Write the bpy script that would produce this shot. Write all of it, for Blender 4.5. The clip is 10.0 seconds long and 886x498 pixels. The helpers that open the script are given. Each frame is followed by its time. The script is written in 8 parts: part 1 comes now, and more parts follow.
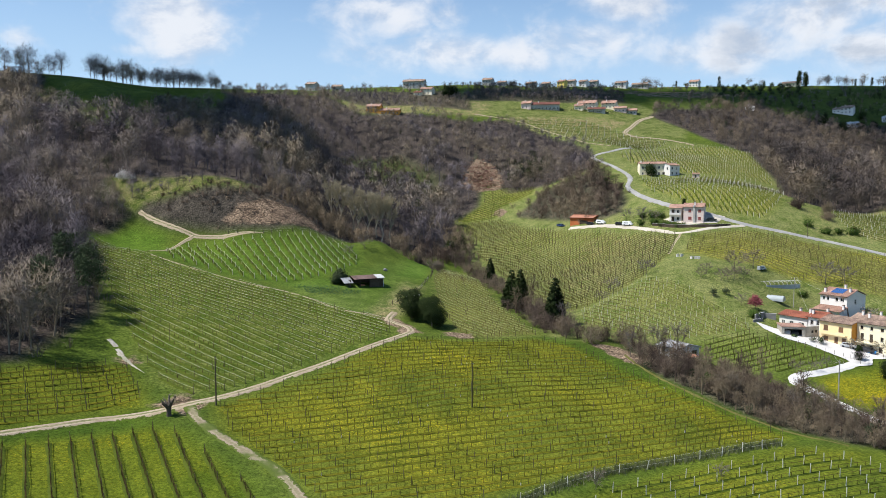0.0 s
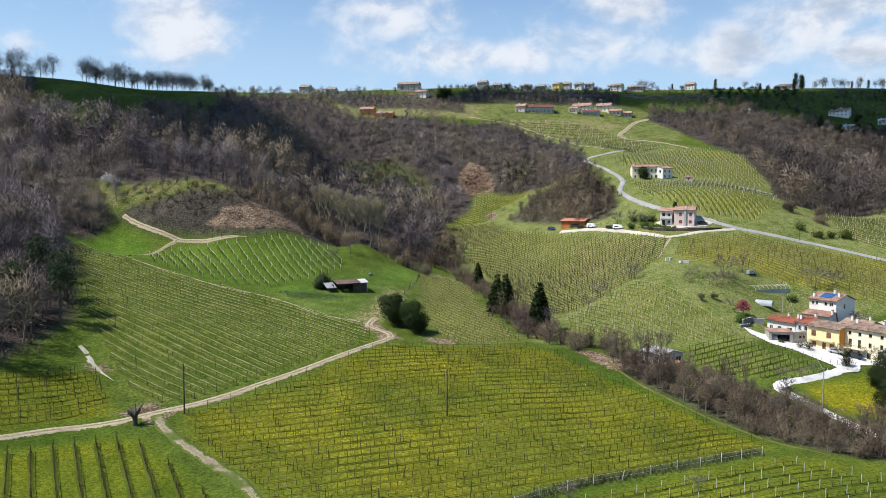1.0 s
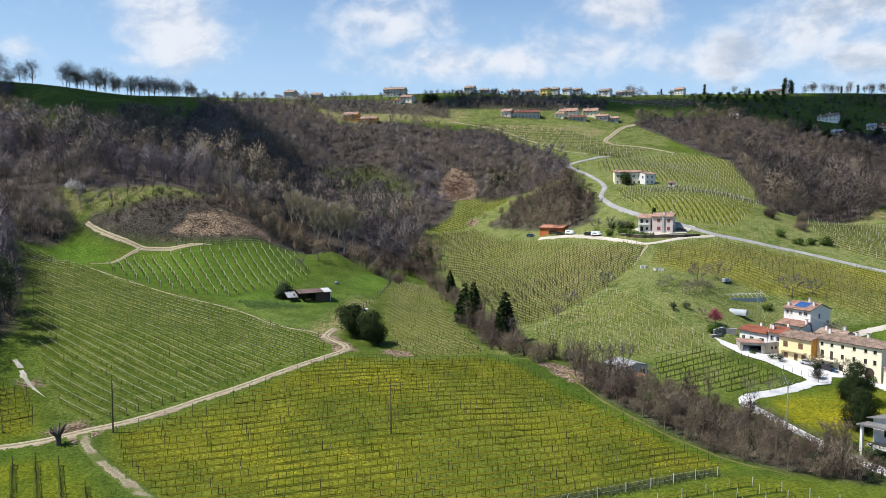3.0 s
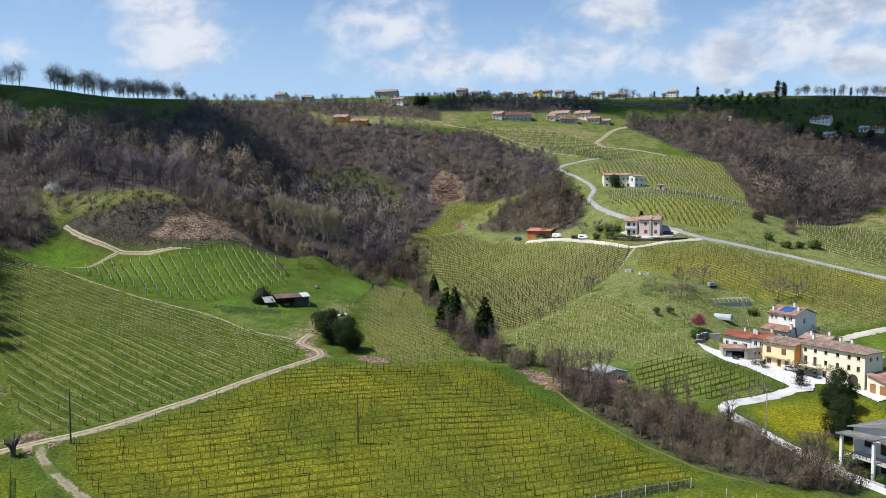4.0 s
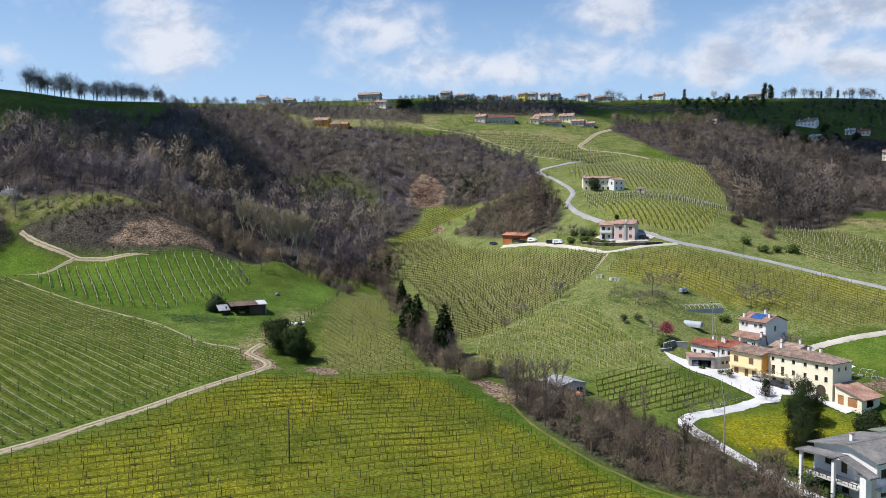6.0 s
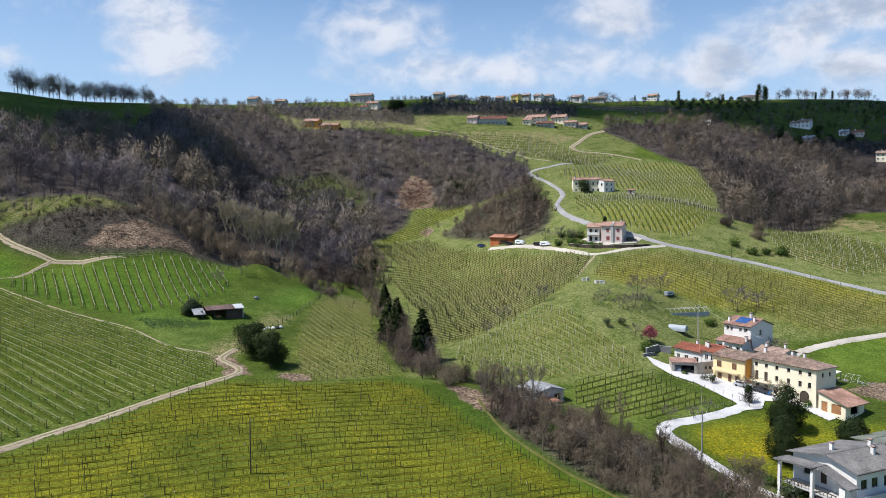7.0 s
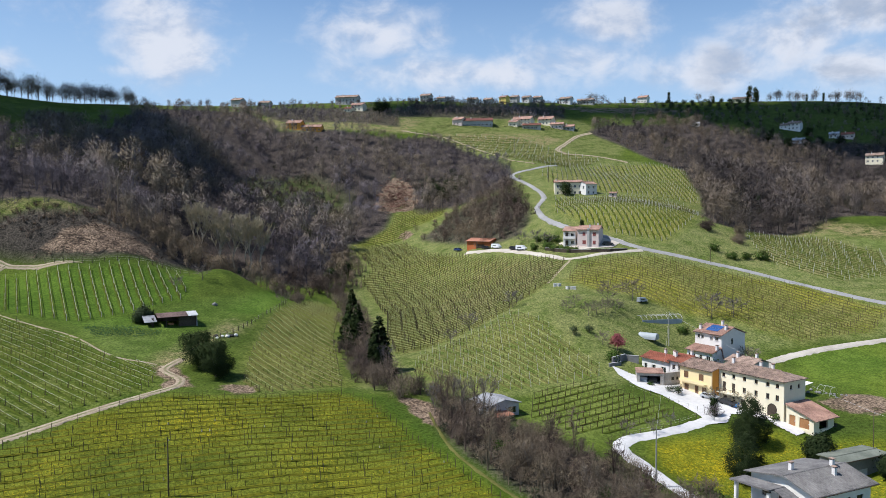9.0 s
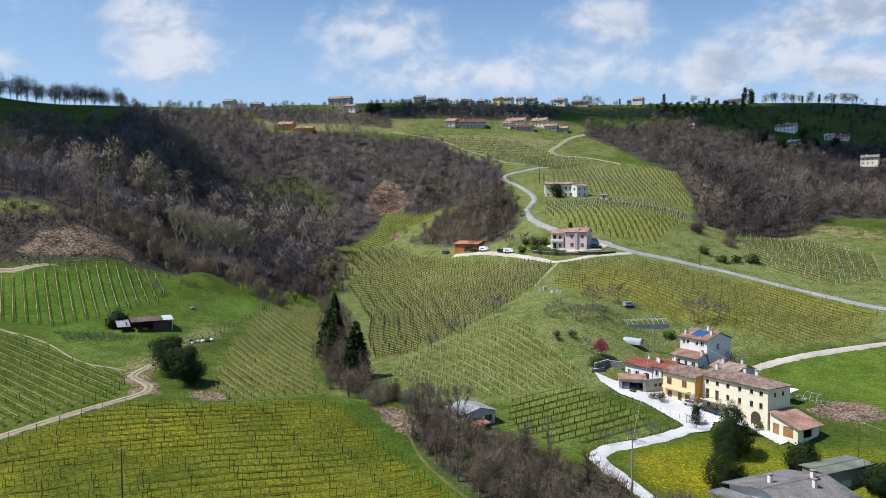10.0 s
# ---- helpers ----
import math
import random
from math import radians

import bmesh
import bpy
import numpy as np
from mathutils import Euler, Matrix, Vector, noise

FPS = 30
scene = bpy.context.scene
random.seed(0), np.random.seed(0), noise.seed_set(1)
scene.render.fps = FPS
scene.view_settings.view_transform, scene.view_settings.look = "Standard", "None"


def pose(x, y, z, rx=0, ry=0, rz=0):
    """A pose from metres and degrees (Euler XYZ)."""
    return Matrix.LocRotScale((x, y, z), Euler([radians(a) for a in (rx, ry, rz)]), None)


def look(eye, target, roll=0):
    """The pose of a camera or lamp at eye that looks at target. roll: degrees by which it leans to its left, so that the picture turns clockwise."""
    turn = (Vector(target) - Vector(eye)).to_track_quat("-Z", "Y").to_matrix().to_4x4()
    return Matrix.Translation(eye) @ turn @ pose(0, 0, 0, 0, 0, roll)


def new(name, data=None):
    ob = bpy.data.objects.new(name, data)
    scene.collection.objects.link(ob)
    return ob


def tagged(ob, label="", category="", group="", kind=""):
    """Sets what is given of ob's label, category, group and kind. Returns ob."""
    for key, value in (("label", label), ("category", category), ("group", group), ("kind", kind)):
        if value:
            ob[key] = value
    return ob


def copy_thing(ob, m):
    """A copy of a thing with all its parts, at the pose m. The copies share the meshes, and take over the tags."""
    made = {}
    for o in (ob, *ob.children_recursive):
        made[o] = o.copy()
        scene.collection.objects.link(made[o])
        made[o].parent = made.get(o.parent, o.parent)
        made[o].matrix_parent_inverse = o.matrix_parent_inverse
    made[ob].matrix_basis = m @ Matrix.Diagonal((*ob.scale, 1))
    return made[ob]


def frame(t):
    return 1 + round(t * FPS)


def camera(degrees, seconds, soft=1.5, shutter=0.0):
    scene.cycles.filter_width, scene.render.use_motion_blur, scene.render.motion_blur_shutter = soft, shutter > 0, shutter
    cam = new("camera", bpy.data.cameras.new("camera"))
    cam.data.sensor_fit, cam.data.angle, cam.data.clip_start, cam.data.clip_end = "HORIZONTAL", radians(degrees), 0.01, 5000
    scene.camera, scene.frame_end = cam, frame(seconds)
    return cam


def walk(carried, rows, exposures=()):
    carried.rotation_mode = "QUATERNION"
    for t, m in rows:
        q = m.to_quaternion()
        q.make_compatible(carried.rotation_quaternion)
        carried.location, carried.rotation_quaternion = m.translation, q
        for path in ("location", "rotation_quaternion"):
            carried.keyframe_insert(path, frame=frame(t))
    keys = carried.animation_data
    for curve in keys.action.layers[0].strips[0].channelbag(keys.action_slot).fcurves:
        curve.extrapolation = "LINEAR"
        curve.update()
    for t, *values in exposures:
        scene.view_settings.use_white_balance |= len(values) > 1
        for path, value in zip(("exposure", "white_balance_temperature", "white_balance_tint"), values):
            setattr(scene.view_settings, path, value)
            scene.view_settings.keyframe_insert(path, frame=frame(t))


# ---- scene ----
cam = camera(61.5, 10.0, 0.8)
METRES, EYE, TILT, LEAN, TURN = 63.0, 40.0, -4.0, 0.0, 0.0
ROWS = [
    (0.0, 0.0, 0.0, 0.0, 0.0, 0.0, -0.0),
    (0.5, 0.0377, 0.0226, 0.0027, 0.01, 0.11, 0.01),
    (1.0, 0.0806, 0.049, 0.0061, 0.02, 0.23, 0.04),
    (1.5, 0.1185, 0.0723, 0.0089, 0.01, 0.33, 0.05),
    (2.0, 0.1619, 0.0999, 0.0121, -0.02, 0.45, 0.06),
    (2.5, 0.2, 0.1244, 0.0148, -0.07, 0.56, 0.09),
    (4.0, 0.3248, 0.2063, 0.0258, -0.33, 0.86, 0.16),
    (4.5, 0.3635, 0.2325, 0.0279, -0.42, 0.95, 0.2),
    (5.0, 0.4076, 0.2628, 0.0307, -0.55, 1.02, 0.23),
    (5.5, 0.4459, 0.2896, 0.0335, -0.62, 1.08, 0.26),
    (7.0, 0.5719, 0.3806, 0.0428, -0.79, 1.26, 0.32),
    (7.5, 0.6111, 0.4082, 0.0459, -0.84, 1.31, 0.32),
    (8.0, 0.6556, 0.4402, 0.0496, -0.85, 1.37, 0.32),
    (8.5, 0.6942, 0.469, 0.0522, -0.87, 1.43, 0.31),
    (9.0, 0.7377, 0.5023, 0.0553, -0.91, 1.46, 0.31),
    (9.5, 0.7759, 0.5326, 0.058, -0.94, 1.54, 0.3),
    (10.0, 0.8193, 0.5686, 0.0616, -0.98, 1.61, 0.28),
]
walk(cam, [(t, pose(0, 0, EYE, TILT, LEAN, TURN) @ pose(METRES * x, METRES * y, METRES * z, 90 + pitch, roll, yaw)) for t, x, y, z, yaw, pitch, roll in ROWS],
     [(0.0, 0.40, 6350, 10), (2.5, 0.40, 6300, 10), (4.0, 0.30, 6220, 11), (7.5, 0.28, 6120, 12), (10.0, 0.20, 6050, 12)])

# ---------------------------------------------------------------- light
SUN_UP, SUN_FROM = 57.0, Vector((-1.0, -0.17, 0.0)).normalized()
sun = new("sun", bpy.data.lights.new("sun", "SUN"))
sun.data.energy, sun.data.angle, sun.data.color = 5.0, radians(0.6), (1.0, 0.955, 0.88)
sun_at = SUN_FROM * math.cos(radians(SUN_UP)) + Vector((0, 0, math.sin(radians(SUN_UP))))
sun.matrix_world = look(sun_at * 300, (0, 0, 0))


class Nodes:
    """Short hand for a node tree."""

    def __init__(self, tree):
        self.tree = tree
        tree.nodes.clear()

    def add(self, kind, values=None, **settings):
        node = self.tree.nodes.new(kind)
        for key, value in settings.items():
            setattr(node, key, value)
        for key, value in (values or {}).items():
            if isinstance(value, bpy.types.NodeSocket):
                self.tree.links.new(value, node.inputs[key])
            else:
                node.inputs[key].default_value = value
        return node

    def math(self, op, a, b=0.0, clamp=False):
        return self.add("ShaderNodeMath", {0: a, 1: b}, operation=op, use_clamp=clamp).outputs[0]

    def mix(self, f, a, b, blend="MIX"):
        n = self.add("ShaderNodeMix", {0: f, 6: a, 7: b}, data_type="RGBA", blend_type=blend)
        return n.outputs[2]

    def noise(self, vec, scale, detail=3.0, rough=0.55, dist=0.0):
        return self.add("ShaderNodeTexNoise", {"Vector": vec, "Scale": scale, "Detail": detail, "Roughness": rough, "Distortion": dist}).outputs[0]

    def ramp(self, v, lo, hi, a=0.0, b=1.0):
        return self.add("ShaderNodeMapRange", {0: v, 1: lo, 2: hi, 3: a, 4: b}, interpolation_type="SMOOTHSTEP").outputs[0]


def rgb(r, g, b):
    return (r, g, b, 1.0)


# sky: clear blue with fair-weather cumulus over the ridge
world = bpy.data.worlds.new("sky")
scene.world = world
world.use_nodes = True
N = Nodes(world.node_tree)
sky = N.add("ShaderNodeTexSky", sky_type="NISHITA", sun_disc=False, sun_elevation=radians(SUN_UP),
            sun_rotation=math.atan2(SUN_FROM.x, SUN_FROM.y), altitude=200.0, air_density=1.0, dust_density=1.2, ozone_density=1.5)
sky_blue = N.mix(1.0, sky.outputs[0], rgb(0.080, 0.110, 0.135), "MULTIPLY")
ray_to = N.add("ShaderNodeTexCoord").outputs["Generated"]
part_xyz = N.add("ShaderNodeSeparateXYZ", {0: ray_to})
flat = N.math("ADD", N.math("POWER", N.math("MULTIPLY", part_xyz.outputs[0], part_xyz.outputs[0]), 1.0), N.math("MULTIPLY", part_xyz.outputs[1], part_xyz.outputs[1]))
flat = N.math("SQRT", flat)
rise = N.math("DIVIDE", part_xyz.outputs[2], N.math("MAXIMUM", flat, 0.02))       # tangent of the height angle
side = N.math("ARCTAN2", part_xyz.outputs[0], part_xyz.outputs[1])                # bearing from straight ahead
cloud_vec = N.add("ShaderNodeCombineXYZ", {0: side, 1: N.math("MULTIPLY", rise, 1.35), 2: 0.0}).outputs[0]
to_sun = N.add("ShaderNodeVectorMath", {0: cloud_vec, 1: (-0.012, 0.020, 0.0)}, operation="ADD").outputs[0]
lump = N.noise(cloud_vec, 13.0, 8.0, 0.58, 0.25)
lump_sun = N.noise(to_sun, 13.0, 8.0, 0.58, 0.25)
# bearing, height, half width, half height, weight of each bank of cloud
CLOUDS = [(-0.335, 0.222, 0.062, 0.045, 0.95), (-0.36, 0.255, 0.05, 0.03, 0.8), (-0.39, 0.18, 0.028, 0.010, 0.5), (-0.075, 0.245, 0.072, 0.034, 0.78), (0.0, 0.238, 0.035, 0.016, 0.6), (0.04, 0.190, 0.135, 0.024, 0.72),
          (0.195, 0.200, 0.075, 0.030, 0.8), (0.235, 0.252, 0.05, 0.030, 0.85), (0.375, 0.185, 0.085, 0.030, 0.9), (0.45, 0.212, 0.07, 0.035, 0.95), (0.52, 0.235, 0.07, 0.03, 0.9),
          (0.52, 0.178, 0.06, 0.026, 0.85), (-0.51, 0.182, 0.025, 0.014, 0.5), (0.64, 0.21, 0.09, 0.05, 0.9), (0.9, 0.3, 0.25, 0.1, 0.9), (-0.9, 0.28, 0.2, 0.08, 0.7), (-0.62, 0.2, 0.05, 0.02, 0.5)]
cover = 0.0
for a, b, wide, tall, much in CLOUDS:
    dx = N.math("DIVIDE", N.math("SUBTRACT", side, a), wide)
    dy = N.math("DIVIDE", N.math("SUBTRACT", rise, b), tall)
    r2 = N.math("ADD", N.math("MULTIPLY", dx, dx), N.math("MULTIPLY", dy, dy))
    bank = N.math("MULTIPLY", N.math("EXPONENT", N.math("MULTIPLY", r2, -0.75)), much)
    cover = N.math("MAXIMUM", cover, bank)
mass = N.math("ADD", cover, N.math("MULTIPLY", N.math("SUBTRACT", lump, 0.5), 1.5))
veil = N.ramp(mass, 0.08, 0.86, 0.0, 0.93)
haze_low = N.ramp(rise, 0.42, 0.08, 0.0, 0.72)
hazy = N.mix(haze_low, sky_blue, rgb(0.60, 0.80, 1.0))
relief = N.math("ADD", N.math("MULTIPLY", N.math("SUBTRACT", lump, lump_sun), 2.6), 0.62)
white = N.mix(N.ramp(relief, 0.2, 0.85), rgb(0.56, 0.64, 0.77), rgb(0.86, 0.88, 0.92))
heavy = N.math("MULTIPLY", N.ramp(side, 0.12, 0.5), N.ramp(N.math("ADD", mass, N.math("MULTIPLY", N.math("SUBTRACT", lump_sun, 0.5), 2.2)), 0.45, 1.0))
white = N.mix(N.math("MULTIPLY", heavy, 0.62), white, rgb(0.40, 0.47, 0.58))
full = N.mix(veil, hazy, white)
back = N.add("ShaderNodeBackground", {0: full, 1: 0.77})
N.tree.links.new(back.outputs[0], N.add("ShaderNodeOutputWorld").inputs[0])


# ---------------------------------------------------------------- materials
def material(name, build):
    m = bpy.data.materials.new(name)
    m.use_nodes = True
    n = Nodes(m.node_tree)
    out = n.add("ShaderNodeOutputMaterial")
    colour, rough, bump, settings = build(n)
    b = n.add("ShaderNodeBsdfPrincipled", {"Base Color": colour, "Roughness": rough, **settings})
    if bump is not None:
        height, dist = bump
        n.tree.links.new(n.add("ShaderNodeBump", {"Height": height, "Distance": dist, "Strength": 0.7}).outputs[0], b.inputs["Normal"])
    n.tree.links.new(b.outputs[0], out.inputs[0])
    return m


def place(n):
    return n.add("ShaderNodeNewGeometry").outputs["Position"]


def mottled(name, a, b, fine, coarse, rough=0.9, bump=0.03, per_piece=0.0, spec=0.3, metal=0.0):
    """Two shades mixed by a coarse and a fine noise."""
    def build(n):
        p = place(n)
        f = n.noise(p, fine, 4.0, 0.6)
        c = n.noise(p, coarse, 3.0, 0.5)
        k = n.math("ADD", n.math("MULTIPLY", n.math("SUBTRACT", f, 0.5), 1.3), n.math("MULTIPLY", n.math("SUBTRACT", c, 0.5), 1.6))
        if per_piece:
            isl = n.add("ShaderNodeNewGeometry").outputs["Random Per Island"]
            obj = n.add("ShaderNodeObjectInfo").outputs["Random"]
            k = n.math("ADD", k, n.math("MULTIPLY", n.math("SUBTRACT", n.math("ADD", isl, obj), 1.0), per_piece))
        k = n.math("ADD", k, 0.5, True)
        return n.mix(k, rgb(*a), rgb(*b)), rough, (f, bump), {"Specular IOR Level": spec, "Metallic": metal}
    return material(name, build)


def ground_material(n):
    p = place(n)
    at = lambda key: n.add("ShaderNodeAttribute", attribute_name=key).outputs["Fac"]  # noqa: E731
    big, mid, fine = n.noise(p, 0.035, 3.0), n.noise(p, 0.22, 4.0, 0.6), n.noise(p, 1.7, 4.0, 0.65)
    k = n.math("ADD", n.math("MULTIPLY", big, 0.5), n.math("MULTIPLY", mid, 0.5))
    dull = n.mix(n.ramp(k, 0.35, 0.65), rgb(0.043, 0.066, 0.011), rgb(0.080, 0.109, 0.018))
    lush = n.mix(n.ramp(k, 0.35, 0.65), rgb(0.044, 0.088, 0.010), rgb(0.076, 0.132, 0.016))
    grass = n.mix(at("lush"), dull, lush)
    # long dark grass; its colour also stands in for shade over the left fields
    rank_shade = n.mix(n.ramp(k, 0.35, 0.65), rgb(0.030, 0.060, 0.006), rgb(0.058, 0.094, 0.010))
    grass = n.mix(at("rank_shade"), grass, rank_shade)
    worn = n.mix(n.ramp(k, 0.35, 0.65), rgb(0.096, 0.126, 0.032), rgb(0.152, 0.180, 0.058))
    grass = n.mix(n.math("MULTIPLY", at("worn"), n.ramp(n.math("ADD", mid, n.math("MULTIPLY", fine, 0.3)), 0.35, 0.85, 0.55, 1.0)), grass, worn)
    straw = n.mix(n.ramp(fine, 0.4, 0.7), rgb(0.16, 0.13, 0.065), rgb(0.25, 0.21, 0.11))
    grass = n.mix(n.math("MULTIPLY", at("dry"), n.ramp(n.math("ADD", mid, n.math("MULTIPLY", fine, 0.5)), 0.55, 0.9)), grass, straw)
    drift = n.ramp(n.noise(p, 0.028, 4.0, 0.6), 0.36, 0.66, 0.42, 1.1)
    gold = n.math("MULTIPLY", at("gold"), drift)
    grass = n.mix(n.math("MULTIPLY", gold, 0.58), grass, n.mix(n.ramp(k, 0.35, 0.65), rgb(0.112, 0.112, 0.008), rgb(0.176, 0.166, 0.011)))
    speck = n.noise(p, 2.2, 4.0, 0.8)
    patch = n.noise(p, 0.09, 4.0, 0.6)
    thick = n.math("MULTIPLY", gold, n.ramp(patch, 0.1, 0.9))
    bloom = n.ramp(n.math("ADD", speck, n.math("MULTIPLY", thick, 0.19)), 0.60, 0.78)
    bloom = n.math("MULTIPLY", bloom, gold, True)
    grass = n.mix(n.math("MULTIPLY", bloom, 0.62), grass, rgb(0.40, 0.30, 0.008))
    litter = n.mix(n.ramp(n.math("ADD", n.math("MULTIPLY", mid, 0.5), n.math("MULTIPLY", fine, 0.5)), 0.35, 0.65), rgb(0.026, 0.022, 0.021), rgb(0.078, 0.064, 0.056))
    earth = n.mix(n.ramp(n.math("ADD", n.math("MULTIPLY", fine, 0.6), n.math("MULTIPLY", mid, 0.4)), 0.38, 0.64), rgb(0.070, 0.048, 0.034), rgb(0.235, 0.175, 0.125))
    c = n.mix(n.math("MULTIPLY", at("wood"), n.ramp(n.math("ADD", at("wood"), n.math("SUBTRACT", fine, 0.5)), 0.3, 0.7), True), grass, litter)
    c = n.mix(n.ramp(n.math("ADD", at("earth"), n.math("MULTIPLY", n.math("SUBTRACT", mid, 0.5), 0.9)), 0.35, 0.6), c, earth)
    blades = n.noise(p, 4.6, 3.0, 0.7)
    tuft = n.math("ADD", n.math("MULTIPLY", fine, 0.6), n.math("MULTIPLY", blades, 0.4))
    c = n.mix(0.85, c, n.mix(n.ramp(tuft, 0.30, 0.70), rgb(0.30, 0.34, 0.34), rgb(1.80, 1.74, 1.66)), "MULTIPLY")
    return c, 0.95, (n.math("ADD", fine, n.math("MULTIPLY", mid, 2.0)), 0.25), {"Specular IOR Level": 0.04}


GROUND = material("grass_and_litter", ground_material)
# real weeds, with the shade under the vine rows put into their dark colour
SHADED_WEEDS = mottled("shaded_weeds", (0.036, 0.054, 0.007), (0.084, 0.104, 0.016), 1.6, 0.15, 0.95, 0.05, 0.0, 0.03)
DRY_WEEDS = mottled("dry_weeds", (0.070, 0.074, 0.018), (0.150, 0.142, 0.046), 1.6, 0.15, 0.95, 0.05, 0.0, 0.03)
GOLD_WEEDS = mottled("dandelion_strips", (0.045, 0.062, 0.007), (0.165, 0.150, 0.014), 1.4, 0.08, 0.95, 0.05, 0.0, 0.03)
CANES = mottled("pale_canes", (0.22, 0.25, 0.10), (0.40, 0.42, 0.22), 1.5, 0.1, 0.8, 0.0)
GRAVEL = mottled("pale_gravel", (0.33, 0.29, 0.23), (0.52, 0.47, 0.40), 1.5, 0.12, 0.95, 0.04)
DIRT = mottled("dirt_track", (0.26, 0.195, 0.13), (0.46, 0.385, 0.28), 1.3, 0.15, 0.95, 0.06)


def track_of(name, low, high, middle, edge, patchy=0.0):
    """Trodden earth whose middle and edges are taken by grass."""
    def build(n):
        p = place(n)
        a = n.add("ShaderNodeAttribute", attribute_name="tint").outputs["Fac"]
        fine, mid = n.noise(p, 1.6, 4.0, 0.65), n.noise(p, 0.33, 3.0)
        k = n.math("ADD", n.math("MULTIPLY", n.math("SUBTRACT", fine, 0.5), 1.4), n.math("ADD", n.math("MULTIPLY", n.math("SUBTRACT", mid, 0.5), 1.2), 0.5), True)
        earth = n.mix(k, rgb(*low), rgb(*high))
        strip = n.math("MULTIPLY", n.ramp(n.math("ADD", a, n.math("MULTIPLY", n.math("SUBTRACT", fine, 0.5), 0.5)), 0.34, 0.08), n.ramp(mid, 0.35, 0.6, 0.3, middle))
        side = n.ramp(n.math("ADD", a, n.math("MULTIPLY", n.math("SUBTRACT", n.math("ADD", fine, mid), 1.0), 1.3)), 1.04 - edge, 1.20 - edge)
        grass = n.mix(fine, rgb(0.040, 0.066, 0.010), rgb(0.105, 0.130, 0.026))
        gone = n.math("MULTIPLY", n.ramp(n.noise(p, 0.13, 3.0), 0.44, 0.58), patchy)
        return n.mix(n.math("MAXIMUM", n.math("MAXIMUM", strip, side), gone), earth, grass), 0.95, (fine, 0.05), {"Specular IOR Level": 0.1}
    return material(name, build)


DIRT_TRACK = track_of("dirt_track_ruts", (0.23, 0.175, 0.115), (0.45, 0.375, 0.27), 0.75, 0.25)
FAINT_TRACK = track_of("faint_track", (0.20, 0.155, 0.105), (0.40, 0.33, 0.24), 0.5, 0.7, 0.95)
CHALK = track_of("chalky_ground", (0.28, 0.245, 0.20), (0.55, 0.50, 0.43), 0.0, 0.45, 0.4)
COURT = mottled("white_paving", (0.44, 0.425, 0.405), (0.63, 0.61, 0.585), 1.2, 0.1, 0.9, 0.01)
ASPHALT = mottled("worn_asphalt", (0.20, 0.196, 0.19), (0.34, 0.33, 0.315), 1.6, 0.1, 0.9, 0.02)
BARK = mottled("grey_bark", (0.065, 0.052, 0.042), (0.17, 0.145, 0.12), 2.5, 0.2, 0.95, 0.03)
VINE = mottled("vine_wood", (0.032, 0.024, 0.009), (0.092, 0.068, 0.026), 3.0, 0.3, 0.95, 0.02, 0.0, 0.05)
POST = mottled("grey_post", (0.060, 0.048, 0.028), (0.140, 0.115, 0.075), 2.0, 0.3, 0.9, 0.01, 0.0, 0.1)
POLE_GREY = mottled("weathered_pole", (0.22, 0.21, 0.19), (0.36, 0.345, 0.315), 2.0, 0.3, 0.9, 0.01)
PALE_POST = mottled("concrete_post", (0.42, 0.41, 0.38), (0.62, 0.60, 0.56), 2.0, 0.3, 0.9, 0.01)
WIRE = mottled("bright_wire", (0.32, 0.32, 0.28), (0.55, 0.54, 0.48), 1.0, 0.08, 0.5, 0.0)


def wood_of(name, low, high, third):
    """Bark or foliage whose shade drifts from tree to tree by the painted tint and over the hill by noise."""
    def build(n):
        p = place(n)
        tint = n.add("ShaderNodeAttribute", attribute_name="tint").outputs["Fac"]
        isl = n.add("ShaderNodeNewGeometry").outputs["Random Per Island"]
        far = n.noise(p, 0.022, 3.0)
        c = n.mix(n.math("ADD", n.math("MULTIPLY", tint, 0.85), n.math("MULTIPLY", isl, 0.15)), rgb(*low), rgb(*high))
        c = n.mix(n.ramp(n.math("ADD", far, n.math("MULTIPLY", tint, 0.25)), 0.52, 0.75), c, rgb(*third))
        return c, 0.95, None, {"Specular IOR Level": 0.05}
    return material(name, build)


TWIG = wood_of("bare_twigs", (0.060, 0.052, 0.060), (0.252, 0.220, 0.240), (0.205, 0.168, 0.124))
BUSH = wood_of("bare_scrub", (0.064, 0.046, 0.037), (0.250, 0.190, 0.150), (0.190, 0.148, 0.100))
VALLEY_TWIG = wood_of("brown_twigs", (0.050, 0.042, 0.040), (0.200, 0.170, 0.160), (0.172, 0.136, 0.098))
BUDS = wood_of("budding_twigs", (0.27, 0.225, 0.145), (0.44, 0.38, 0.26), (0.33, 0.28, 0.17))
EVERGREEN = wood_of("dark_needles", (0.012, 0.020, 0.008), (0.044, 0.062, 0.023), (0.034, 0.05, 0.016))
OLIVE = wood_of("olive_leaves", (0.035, 0.050, 0.024), (0.075, 0.095, 0.05), (0.06, 0.08, 0.04))
IVY = wood_of("ivy_leaves", (0.016, 0.024, 0.012), (0.060, 0.072, 0.034), (0.045, 0.05, 0.025))
PLUM = wood_of("plum_blossom", (0.20, 0.045, 0.055), (0.40, 0.13, 0.14), (0.3, 0.09, 0.1))
PALE_BLOSSOM = wood_of("white_blossom", (0.45, 0.43, 0.40), (0.75, 0.72, 0.70), (0.6, 0.58, 0.55))
HEDGE = wood_of("green_shrub", (0.035, 0.06, 0.014), (0.085, 0.13, 0.03), (0.06, 0.10, 0.02))


